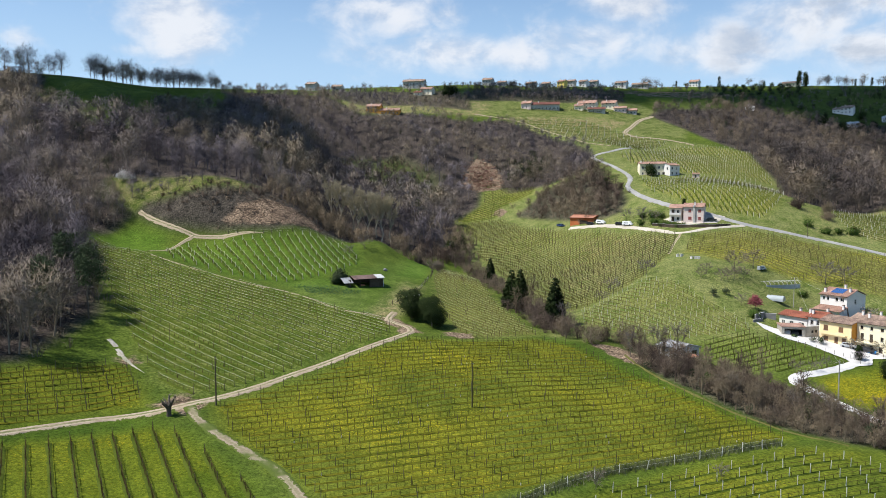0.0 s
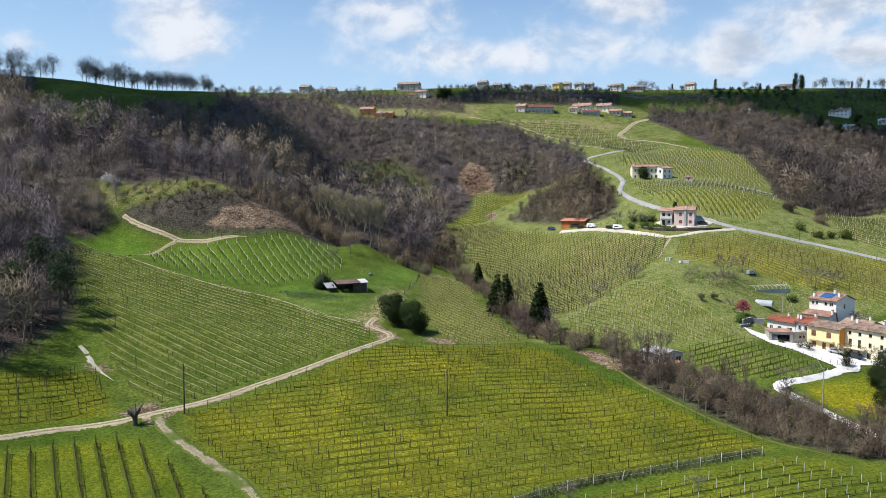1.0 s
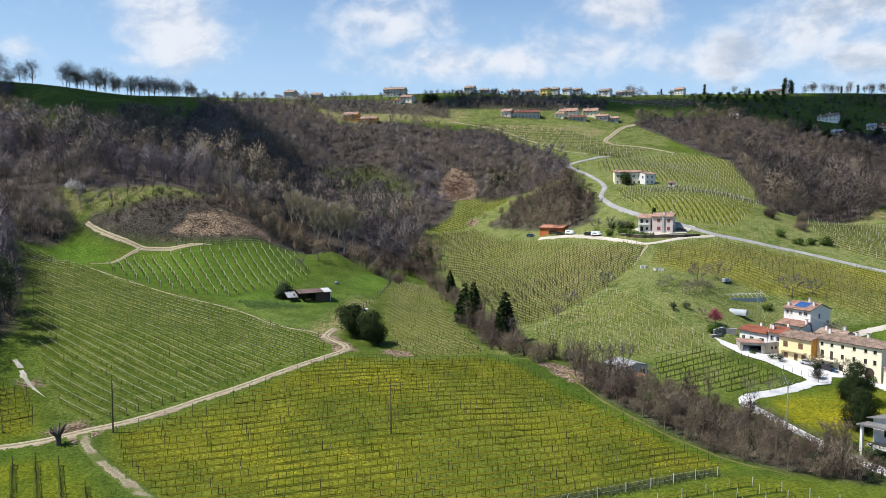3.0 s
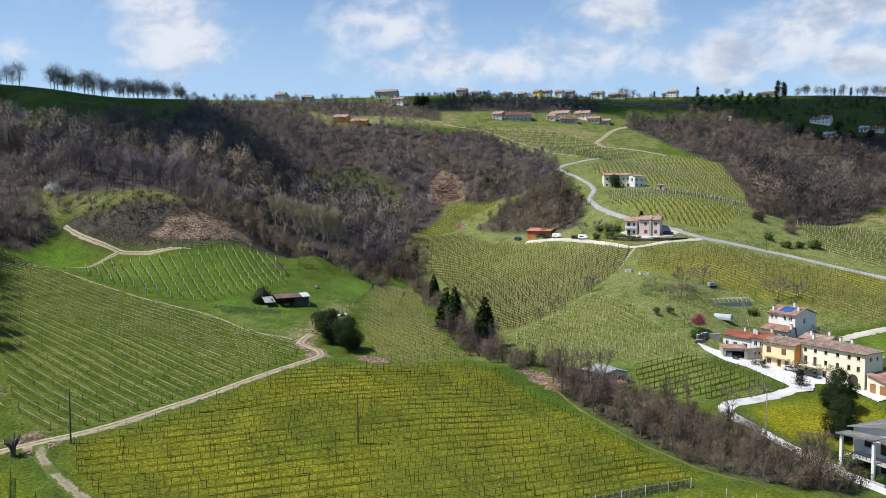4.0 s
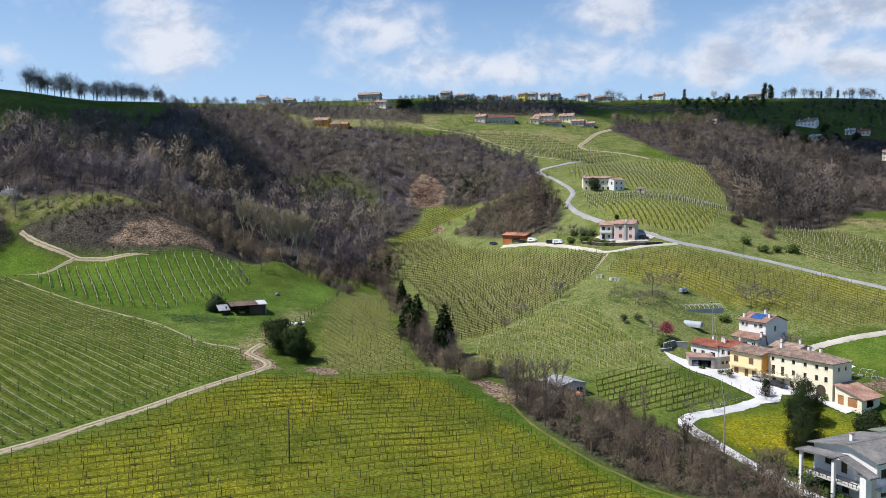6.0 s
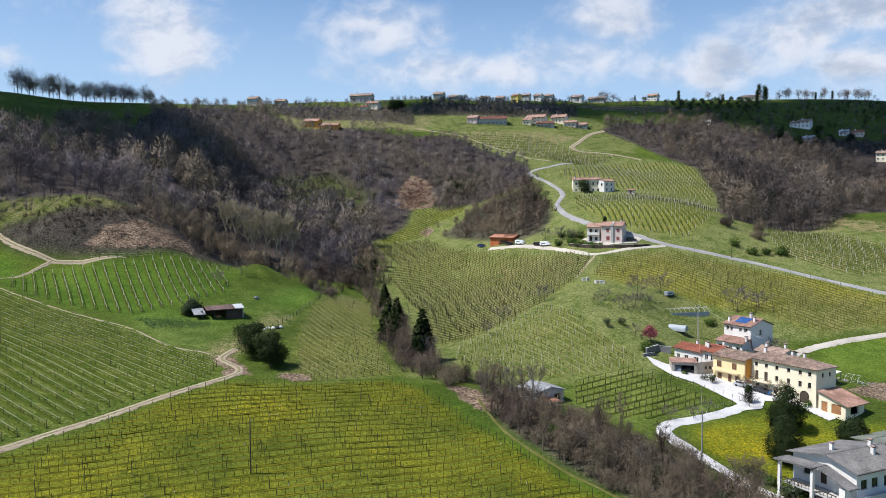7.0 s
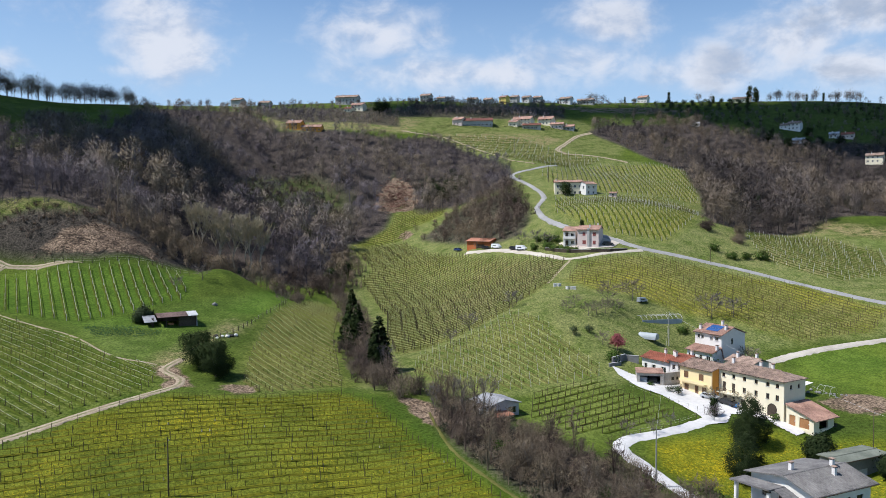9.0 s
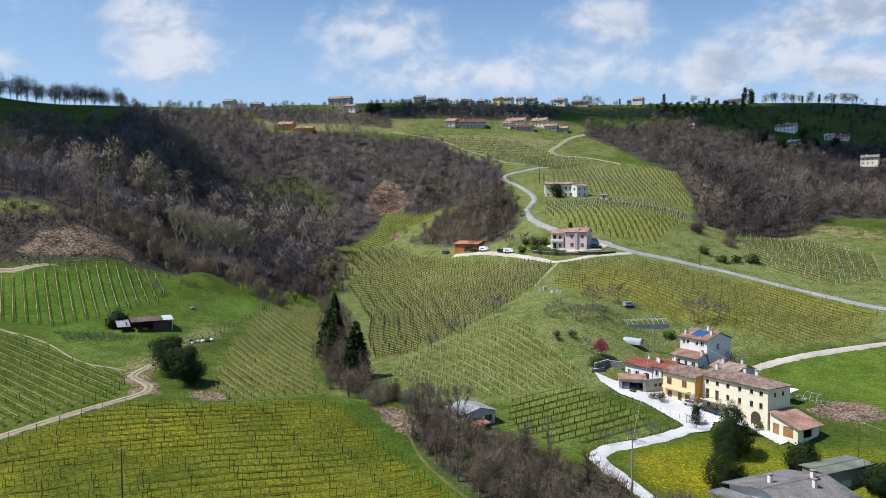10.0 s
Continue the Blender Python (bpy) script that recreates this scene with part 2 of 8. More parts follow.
def plaster(name, base, stain=0.8):
    d = tuple(v * stain for v in base)
    return mottled(name, d, base, 1.2, 0.25, 0.9, 0.01)


CREAM = plaster("cream_plaster", (0.84, 0.75, 0.55), 0.9)
YELLOW = plaster("yellow_plaster", (0.84, 0.67, 0.38), 0.9)
DEEP_YELLOW = plaster("deep_yellow_plaster", (0.82, 0.60, 0.16), 0.92)
ORANGE = plaster("orange_plaster", (0.72, 0.33, 0.06), 0.9)
WHITE = plaster("white_plaster", (0.78, 0.74, 0.69), 0.86)
# a darker white for some of the far houses
DULL_WHITE = plaster("dull_white_plaster", (0.52, 0.50, 0.47), 0.8)
CONCRETE = plaster("dark_concrete", (0.24, 0.235, 0.225), 0.6)
RUST = mottled("old_rusty_sheet", (0.060, 0.036, 0.030), (0.19, 0.125, 0.105), 1.6, 0.4, 0.85, 0.03)
PINK = plaster("pink_plaster", (0.72, 0.58, 0.52), 0.9)
GREYW = plaster("grey_plaster", (0.50, 0.48, 0.45), 0.8)
STONE = mottled("rubble_stone", (0.26, 0.23, 0.19), (0.48, 0.44, 0.38), 2.2, 0.4, 0.95, 0.06)
TILES = mottled("weathered_tiles", (0.085, 0.058, 0.046), (0.44, 0.31, 0.235), 2.6, 0.7, 0.9, 0.05)
RED_TILES = mottled("red_tiles", (0.12, 0.040, 0.026), (0.42, 0.145, 0.085), 2.6, 0.35, 0.85, 0.05)
DARK_RED_TILES = mottled("dark_red_tiles", (0.075, 0.030, 0.022), (0.21, 0.085, 0.060), 2.6, 0.35, 0.9, 0.05)
PINK_TILES = mottled("pale_tiles", (0.14, 0.075, 0.056), (0.47, 0.29, 0.215), 2.6, 0.35, 0.9, 0.05)
GREY_TILES = mottled("grey_tiles", (0.075, 0.070, 0.066), (0.25, 0.235, 0.22), 2.2, 0.3, 0.9, 0.05)
GREY_SHEET = mottled("grey_sheet", (0.20, 0.20, 0.205), (0.34, 0.34, 0.345), 1.2, 0.3, 0.7, 0.02)
SHEET = mottled("rusty_sheet", (0.30, 0.12, 0.07), (0.42, 0.20, 0.13), 1.2, 0.3, 0.8, 0.02)
PALE_SHEET = mottled("pale_sheet", (0.34, 0.34, 0.335), (0.58, 0.575, 0.56), 1.2, 0.3, 0.7, 0.02)
DARK_WOOD = mottled("dark_wood", (0.035, 0.025, 0.018), (0.10, 0.075, 0.055), 2.0, 0.4, 0.9, 0.02)
DOOR_WOOD = mottled("orange_wood", (0.28, 0.13, 0.05), (0.42, 0.21, 0.09), 3.0, 0.4, 0.7, 0.01)
SHUTTER = mottled("brown_shutter", (0.10, 0.055, 0.03), (0.20, 0.11, 0.06), 3.0, 0.4, 0.7, 0.01)
GLASS = mottled("window_glass", (0.012, 0.014, 0.016), (0.03, 0.033, 0.036), 1.0, 0.3, 0.08, 0.0, 0.0, 0.6)
SOLAR = mottled("solar_glass", (0.025, 0.07, 0.20), (0.05, 0.12, 0.30), 2.0, 0.5, 0.12, 0.0, 0.0, 0.7)
FILM = mottled("greenhouse_film", (0.26, 0.285, 0.295), (0.40, 0.43, 0.44), 1.0, 0.2, 0.35, 0.0)
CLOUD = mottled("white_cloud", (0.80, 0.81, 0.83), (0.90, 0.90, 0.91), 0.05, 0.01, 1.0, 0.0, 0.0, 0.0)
RUBBER = mottled("black_rubber", (0.015, 0.015, 0.015), (0.03, 0.03, 0.03), 3.0, 0.5, 0.8, 0.0)
PAINTS = {k: mottled(k + "_car_paint", v, tuple(c * 1.1 for c in v), 1.0, 0.3, 0.3, 0.0, 0.0, 0.6)
          for k, v in {"black": (0.02, 0.02, 0.022), "silver": (0.40, 0.41, 0.42), "blue": (0.03, 0.06, 0.16), "white": (0.75, 0.75, 0.75), "red": (0.35, 0.03, 0.03)}.items()}


# ---------------------------------------------------------------- lie of the land
# spot heights: across, ahead, height
FIELD_SPOTS = [(-79, 147, 6), (-62, 136, -1), (-49, 139, 0), (-71, 160, 5.5), (-57, 182, 9), (-27, 163, 2.1), (-27, 122, -4.5), (-17, 176, 4.2),
               (8, 145, -2.4), (2, 150, -.4), (18, 154, -.9), (39, 150, -4.2), (64, 151, -5), (64, 133, -5.5), (55, 161, -1.8), (30, 192, 1.8),
               (45, 176, -1.2), (-13, 205, 6.2), (0, 205, 4.5), (20, 222, 3), (-34, 220, 10.2), (-21, 247, 12), (6, 274, 8.7), (-4, 165, 1.7),
               (100, 110, -9), (-40, 90, -6), (40, 90, -9), (-110, 120, 10)]
WEST_SPOTS = [(-54, 240, 14), (-54, 252, 17.5), (-98, 256, 21.8), (-83, 277, 23.9), (-92, 278, 24.1), (-42, 297, 22.2), (-40, 327, 20), (-19, 302, 16),
              (-56, 284, 31), (-74, 286, 36), (-93, 288, 41), (-119, 279, 24), (-110, 302, 46), (-131, 307, 47), (-60, 298, 37), (-103, 330, 50),
              (-172, 342, 62), (-40, 365, 34), (-90, 190, 14), (-110, 230, 20), (-160, 250, 40), (-12, 332, 14), (-97, 435, 71), (-72, 473, 64)]
EAST_SPOTS = [(8, 309, 6.5), (21, 254, 3.7), (34, 215, 1.5), (52, 262, 6), (60, 202, 2), (75, 187, -.8), (84, 172, -3), (97, 175, -4),
              (117, 175, -5.5), (100, 147, -8.5), (120, 155, -7.5), (85, 214, 3.2), (98, 206, .5), (112, 198, -1), (122, 184, -2.5), (145, 200, -.5),
              (142, 234, 3.2), (76, 242, 11), (82, 281, 17), (95, 250, 15), (118, 240, 3.5), (123, 277, 19), (140, 250, 10), (177, 267, 11),
              (151, 301, 21.5), (174, 291, 18)]
SPUR_SPOTS = [(48, 347, 13), (65, 365, 26.5), (72, 321, 17), (90, 306, 22.5), (103, 316, 27.5), (128, 315, 28), (184, 280, 15.5), (230, 345, 26),
              (213, 399, 34), (171, 337, 32), (166, 361, 40.5), (140, 338, 38.5), (111, 349, 42), (90, 453, 58.5), (111, 420, 50.5), (131, 414, 50.5),
              (182, 451, 54.5), (164, 511, 68), (36, 416, 26.5), (12, 425, 26.5), (33, 446, 37), (26, 478, 47), (136, 562, 86), (100, 492, 72),
              (81, 573, 94), (-6, 435, 31), (68, 485, 60), (7, 530, 78)]
RIDGE_SPOTS = [(92, 608, 109), (143, 620, 110), (95, 725, 143), (119, 730, 146), (260, 775, 153), (327, 737, 146), (271, 670, 117), (225, 665, 118),
               (343, 638, 106), (352, 548, 72), (262, 528, 67), (288, 503, 50), (252, 395, 40), (228, 509, 66), (-39, 658, 129), (-54, 580, 103),
               (-256, 615, 131), (-209, 653, 134), (-273, 588, 132), (-310, 540, 128), (-250, 450, 95), (420, 700, 140), (420, 520, 70), (-60, 692, 139.5), (8, 704, 143), (66, 732, 148)]
EDGE_SPOTS = [(-700, 500, 150), (-600, 100, 60), (-300, 0, 20), (0, -200, -10), (300, 0, -10), (600, 200, 5), (700, 700, 120), (350, 300, 25),
              (0, 950, 120), (400, 1000, 120), (-400, 900, 115), (0, 1400, 60), (-900, 1300, 60), (900, 1300, 60), (-300, 250, 60)]
SPOTS = np.array(FIELD_SPOTS + WEST_SPOTS + EAST_SPOTS + SPUR_SPOTS + RIDGE_SPOTS + EDGE_SPOTS, float)


def bend(r2):
    return 0.5 * r2 * np.log(r2 + 1e-12)


def land_weights():
    p, n = SPOTS[:, :2] / 100, len(SPOTS)
    q = np.c_[np.ones(n), p]
    a = np.block([[bend(((p[:, None] - p[None]) ** 2).sum(2)) + np.eye(n) * 0.006, q], [q.T, np.zeros((3, 3))]])
    return np.linalg.solve(a, np.r_[SPOTS[:, 2], 0, 0, 0])


LAND = land_weights()


def land(x, y):
    """Ground height, a smooth sheet through the spot heights that sinks to a plain far away."""
    x, y = np.asarray(x, float), np.asarray(y, float)
    q = np.c_[x.ravel(), y.ravel()]
    out = np.empty(len(q))
    p = SPOTS[:, :2] / 100
    for i in range(0, len(q), 20000):
        s = q[i:i + 20000] / 100
        out[i:i + 20000] = bend(((s[:, None] - p[None]) ** 2).sum(2)) @ LAND[:-3] + LAND[-3] + s @ LAND[-2:]
    x0, y0 = q[:, 0], q[:, 1]
    folds = np.sin(x0 / 19 + 1.4 * np.sin(y0 / 37)) * np.cos(y0 / 26 + 0.9 * np.sin(x0 / 33)) + 0.5 * np.sin(x0 / 9.3 + y0 / 15.1 + 1.2 * np.sin(y0 / 21))
    out = out + 5.5 * np.exp(-(((x0 + 26) / 9) ** 2 + ((y0 - 292) / 15) ** 2))      # grassy knoll beside the upper terrace
    in_wood = np.maximum(np.clip((inside(HILL_WOOD, x0, y0) - 6) / 30, 0, 1), np.clip((inside(EAST_WOOD, x0, y0) - 10) / 30, 0, 1))
    out = out + 4.2 * folds * in_wood
    far = np.hypot(q[:, 0] - 50, q[:, 1] - 350)
    k = np.clip((far - 750) / 900, 0, 1)
    k = k * k * (3 - 2 * k)
    return (out * (1 - k) + 5.0 * k).reshape(x.shape)


def height(x, y):
    return float(land(np.array([x]), np.array([y]))[0])


def inside(poly, x, y):
    """Signed distance to a polygon: positive within."""
    x, y = np.asarray(x, float), np.asarray(y, float)
    d, odd = np.full(x.shape, 1e9), np.zeros(x.shape, bool)
    for (ax, ay), (bx, by) in zip(poly, poly[1:] + poly[:1]):
        ux, uy = bx - ax, by - ay
        t = np.clip(((x - ax) * ux + (y - ay) * uy) / (ux * ux + uy * uy + 1e-9), 0, 1)
        d = np.minimum(d, np.hypot(x - ax - t * ux, y - ay - t * uy))
        cross = (ay > y) != (by > y)
        odd ^= cross & (x < ux * (y - ay) / (uy if uy else 1e-9) + ax)
    return np.where(odd, d, -d)


MAIN = [(-44, 141), (-31, 155), (-8, 186), (5, 188), (25, 196), (34, 190), (44.5, 170), (54, 155), (66, 138), (45, 129), (25, 122), (8, 114), (0, 96), (-15, 96), (-19, 110), (-24, 117), (-39, 132)]
LEFT = [(-133, 271), (-123, 272), (-99, 248), (-68, 232), (-45, 220), (-29, 207), (-17, 203), (-13, 195), (-13, 187), (-33, 160), (-44, 147), (-50, 145), (-58, 150), (-66, 160), (-74, 172), (-84, 187), (-95, 209), (-120, 250)]
SMALL_LEFT = [(-100, 126), (-85, 143), (-77, 151), (-67, 157), (-60, 146), (-57, 140), (-66, 135), (-75, 124), (-90, 108)]
BOTTOM_LEFT = [(-95, 96), (-72, 119), (-62, 127), (-52, 132), (-46, 130), (-30, 114), (-22, 96)]
FAN = [(-98, 272), (-97, 252), (-69, 237), (-50, 234), (-40, 243), (-29, 262), (-34, 282), (-43, 281), (-63, 271), (-85, 275)]
LAWN = [(-52, 232), (-37, 240), (-18, 276), (-9, 300), (-6, 275), (-14, 222), (-20, 207), (-31, 208)]
CENTRE = [(-4, 267), (0, 314), (9, 318), (15, 292), (18, 252), (25, 211), (27, 203), (11, 192), (4, 194), (-1, 226)]
LOW_EAST = [(69, 198), (86, 208), (100, 191), (95, 183), (76, 175), (66, 184)]
GREEN_EAST = [(43, 233), (58, 247), (72, 258), (80, 237), (89, 217), (88, 210), (68, 200), (60, 199), (50, 203), (41, 216)]
EAST_HILL = [(30, 200), (16, 330), (-2, 405), (3, 424), (24, 448), (40, 470), (40, 580), (110, 600), (190, 545), (210, 470), (195, 420), (240, 380), (215, 250), (140, 236), (100, 222), (90, 205), (62, 196)]
BIG_EAST = [(4, 416), (16, 421), (33, 420), (46, 384), (62, 360), (97, 307), (88, 284), (71, 261), (57, 249), (43, 236), (36, 238), (32, 262), (30, 300), (22, 336), (15, 356), (20, 371), (10, 402)]
RIGHT_EAST = [(101, 304), (129, 309), (173, 286), (192, 264), (176, 246), (150, 238), (137, 250), (122, 256), (109, 264), (98, 266), (91, 281)]
SPUR_SIDE = [(4, 419), (24, 449), (25, 466), (40, 468), (57, 453), (52, 442), (34, 437), (33, 423)]
SPUR_LOW = [(110, 416), (128, 412), (146, 421), (165, 427), (182, 417), (168, 366), (152, 338), (138, 321), (120, 327), (108, 343), (102, 366)]
SPUR_MID = [(108, 470), (126, 484), (142, 510), (160, 533), (196, 540), (214, 520), (203, 470), (190, 428), (166, 433), (145, 428), (118, 440)]
SPUR_TOP = [(45, 585), (110, 588), (138, 566), (165, 548), (127, 492), (104, 526), (66, 560)]
RIGHT_FIELD = [(181, 352), (222, 372), (235, 340), (215, 300), (190, 290), (172, 312)]
MEADOW = [(89, 174), (107, 185), (114, 189), (122, 178), (137, 178), (150, 165), (129, 155), (100, 153), (87, 164)]
EAST_MEADOW = [(143, 231), (180, 238), (200, 225), (180, 190), (150, 196), (140, 211)]
NEAR_WOOD = [(-84, 146), (-83, 165), (-83, 182), (-97, 207), (-122, 247), (-136, 270), (-180, 262), (-190, 200), (-150, 140), (-110, 132)]
HILL_WOOD = [(-330, 300), (-180, 270), (-137, 277), (-136, 308), (-108, 306), (-80, 301), (-60, 306), (-52, 322), (-46, 331), (-22, 334), (-8, 330), (2, 340), (8, 395), (3, 420), (10, 428), (22, 445), (26, 475), (24, 525), (30, 570), (-25, 592), (-63, 580), (-100, 640), (-165, 622), (-210, 606), (-300, 548), (-420, 520)]
GULLY_WOOD = [(26, 492), (17, 528), (22, 574), (48, 582), (66, 562), (92, 520), (97, 480), (92, 448), (62, 447), (40, 455)]
SCRUB = [(39, 420), (60, 442), (95, 448), (97, 400), (92, 365), (84, 352), (70, 358), (50, 400)]
EAST_WOOD = [(166, 352), (180, 402), (193, 432), (202, 472), (211, 522), (188, 588), (168, 618), (190, 650), (290, 690), (300, 650), (450, 560), (500, 420), (330, 380), (245, 398), (226, 384), (190, 360)]
HAMLET_WOOD = [(10, 632), (30, 690), (95, 712), (150, 708), (165, 690), (160, 652), (100, 634)]
UPPER_WOOD = [(178, 640), (205, 690), (262, 735), (340, 722), (450, 722), (560, 640), (560, 480), (450, 562), (330, 606), (300, 652), (240, 660)]
CREST_WOOD = [(-190, 628), (-120, 655), (-60, 672), (10, 676), (20, 640), (25, 600), (-20, 614), (-66, 604), (-110, 642)]
THICKET = [(46, 197), (56, 197), (60, 190), (64, 180), (72, 172), (79, 166), (84, 158), (90, 149), (95, 140), (92, 135), (84, 136), (74, 138), (67, 142.5), (62, 149), (57, 154.5), (51, 164.5), (47, 178)]
BANK = [(-120, 289), (-112, 284), (-103, 279), (-81, 277.8), (-63, 274.8), (-44, 285.5), (-40, 300), (-42, 306), (-76, 303), (-79, 298), (-99, 294), (-118, 295)]
HAMLET_LAWN = [(10, 594), (16, 650), (170, 654), (196, 600), (180, 560), (110, 585)]
UPPER_SLOPE = [(-90, 596), (-60, 660), (20, 668), (40, 620), (30, 588), (-20, 592), (-62, 582)]
CLEARING = [(-70, 452), (-66, 492), (-30, 512), (-4, 488), (-2, 462), (-34, 440)]
SLIP = [(12, 470), (22, 469), (37, 466), (41, 486), (32, 508), (22, 512), (15, 498)]
SLIP_VIEW = [(10, 430), (24, 448), (26, 468), (12, 472), (0, 455)]
POPLARS = [(-52, 322), (-22, 322), (-16, 350), (-56, 350)]
LINK_WOOD = [(-138, 272), (-126, 276), (-119, 290), (-138, 298), (-180, 296), (-196, 262)]
TOP_MEADOW = [(-292, 560), (-270, 590), (-228, 615), (-190, 640), (-152, 526), (-167, 459), (-166, 413), (-191, 414), (-236, 453), (-252, 465)]
TERRACE = [(-138, 296), (-120, 293), (-99, 294), (-76, 297), (-79, 303), (-108, 310), (-135, 312)]
HEDGE_LINE = [(-1, 340), (11, 323), (20, 280), (25, 240), (31, 212), (41, 197), (49, 187), (55, 171), (60, 160), (67, 152), (74, 146), (82, 141), (90, 140)]


# ---------------------------------------------------------------- mesh helpers
def tri_mesh(name, verts, tris, mat, smooth=False, tint=None):
    """A mesh from arrays of vertices and triangles."""
    me = bpy.data.meshes.new(name)
    verts, tris = np.asarray(verts, np.float32), np.asarray(tris, np.int32)
    me.vertices.add(len(verts))
    me.vertices.foreach_set("co", verts.ravel())
    me.loops.add(tris.size)
    me.loops.foreach_set("vertex_index", tris.ravel())
    me.polygons.add(len(tris))
    me.polygons.foreach_set("loop_start", np.arange(0, tris.size, 3, dtype=np.int32))
    if smooth:
        me.polygons.foreach_set("use_smooth", np.ones(len(tris), bool))
    if tint is not None:
        me.attributes.new("tint", "FLOAT", "POINT").data.foreach_set("value", np.asarray(tint, np.float32))
    me.materials.append(mat)
    me.update(calc_edges=True)
    return me


def mesh_of(name, bm, mat):
    me = bpy.data.meshes.new(name)
    bmesh.ops.recalc_face_normals(bm, faces=bm.faces)
    bm.to_mesh(me)
    bm.free()
    me.materials.append(mat)
    return me


def part(name, shape, mat, parent=None, label=""):
    """Links a bmesh (or a finished mesh) as one object, under its thing or part."""
    me = shape if isinstance(shape, bpy.types.Mesh) else mesh_of(name, shape, mat)
    ob = new(name, me)
    ob.parent = parent
    if label:
        ob["label"] = label
    return ob


def thing(name, m, label, category, group="", kind=""):
    ob = new(name)
    ob.empty_display_size = 0.3
    ob.matrix_world = m
    return tagged(ob, label, category, group, kind)


def box(bm, x0, x1, y0, y1, z0, z1):
    v = [bm.verts.new((x, y, z)) for x in (x0, x1) for y in (y0, y1) for z in (z0, z1)]
    for f in ((0, 1, 3, 2), (4, 6, 7, 5), (0, 4, 5, 1), (2, 3, 7, 6), (0, 2, 6, 4), (1, 5, 7, 3)):
        bm.faces.new([v[i] for i in f])
    return bm


def boxes(*all_of):
    bm = bmesh.new()
    for b in all_of:
        box(bm, *b)
    return bm


def tube(path, radii, sides=6):
    """Arrays of a tapered tube along a path."""
    path = np.asarray(path, float)
    n = len(path)
    way = np.gradient(path, axis=0)
    way /= np.linalg.norm(way, axis=1)[:, None] + 1e-9
    ref = np.where(np.abs(way[:, 2:3]) > 0.9, np.array([[1.0, 0, 0]]), np.array([[0, 0, 1.0]]))
    u = np.cross(way, ref)
    u /= np.linalg.norm(u, axis=1)[:, None] + 1e-9
    w = np.cross(way, u)
    a = np.linspace(0, 2 * math.pi, sides, endpoint=False)
    ring = np.cos(a)[None, :, None] * u[:, None] + np.sin(a)[None, :, None] * w[:, None]
    v = (path[:, None] + ring * np.asarray(radii, float)[:, None, None]).reshape(-1, 3)
    t = []
    for i in range(n - 1):
        for j in range(sides):
            k = (j + 1) % sides
            t += [(i * sides + j, i * sides + k, (i + 1) * sides + k), (i * sides + j, (i + 1) * sides + k, (i + 1) * sides + j)]
    return v, np.array(t)


class Heap:
    """Gathers arrays of triangles into one mesh."""

    def __init__(self):
        self.v, self.t, self.c, self.n = [], [], [], 0

    def add(self, v, t, tint=0.5):
        self.v.append(np.asarray(v, np.float32))
        self.t.append(np.asarray(t) + self.n)
        self.c.append(np.broadcast_to(np.float32(tint), (len(v),)))
        self.n += len(v)

    def mesh(self, name, mat, smooth=False):
        return tri_mesh(name, np.concatenate(self.v), np.concatenate(self.t), mat, smooth, np.concatenate(self.c))


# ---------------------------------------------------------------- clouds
# two unseen fair-weather clouds, added for their shade; each is given by the ground that it shades
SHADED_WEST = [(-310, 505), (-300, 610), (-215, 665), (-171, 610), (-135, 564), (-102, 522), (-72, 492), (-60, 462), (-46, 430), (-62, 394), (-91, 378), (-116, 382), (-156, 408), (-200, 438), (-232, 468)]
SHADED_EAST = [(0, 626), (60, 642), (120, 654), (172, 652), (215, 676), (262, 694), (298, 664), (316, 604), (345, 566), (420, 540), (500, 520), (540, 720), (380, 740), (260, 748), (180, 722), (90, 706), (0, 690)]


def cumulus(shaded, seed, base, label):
    """An unseen cumulus cloud, set sunward of the ground to shade: a flat-bottomed heap of billowing heads."""
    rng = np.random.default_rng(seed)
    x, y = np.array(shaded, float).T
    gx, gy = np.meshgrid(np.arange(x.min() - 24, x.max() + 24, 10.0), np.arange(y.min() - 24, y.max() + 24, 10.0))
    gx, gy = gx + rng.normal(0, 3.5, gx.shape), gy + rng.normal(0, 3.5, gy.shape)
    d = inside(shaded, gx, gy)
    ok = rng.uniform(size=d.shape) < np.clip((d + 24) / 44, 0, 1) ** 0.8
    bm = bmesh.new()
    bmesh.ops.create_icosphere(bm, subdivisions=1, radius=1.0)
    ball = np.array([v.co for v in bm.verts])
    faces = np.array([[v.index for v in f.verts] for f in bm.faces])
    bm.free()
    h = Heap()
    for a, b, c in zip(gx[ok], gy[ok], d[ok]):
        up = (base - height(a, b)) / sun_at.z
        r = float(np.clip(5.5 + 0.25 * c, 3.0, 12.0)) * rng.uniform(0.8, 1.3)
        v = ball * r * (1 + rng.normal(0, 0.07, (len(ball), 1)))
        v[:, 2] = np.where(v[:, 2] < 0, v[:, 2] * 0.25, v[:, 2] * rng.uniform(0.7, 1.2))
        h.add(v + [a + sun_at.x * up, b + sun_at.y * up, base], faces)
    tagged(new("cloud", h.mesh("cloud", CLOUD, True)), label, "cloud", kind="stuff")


cumulus(SHADED_WEST, 90, 1750.0, "ragged white cumulus cloud, unseen, added to shade the western hill")
cumulus(SHADED_EAST, 91, 1800.0, "broad white cumulus cloud, unseen, added to shade the ridge")


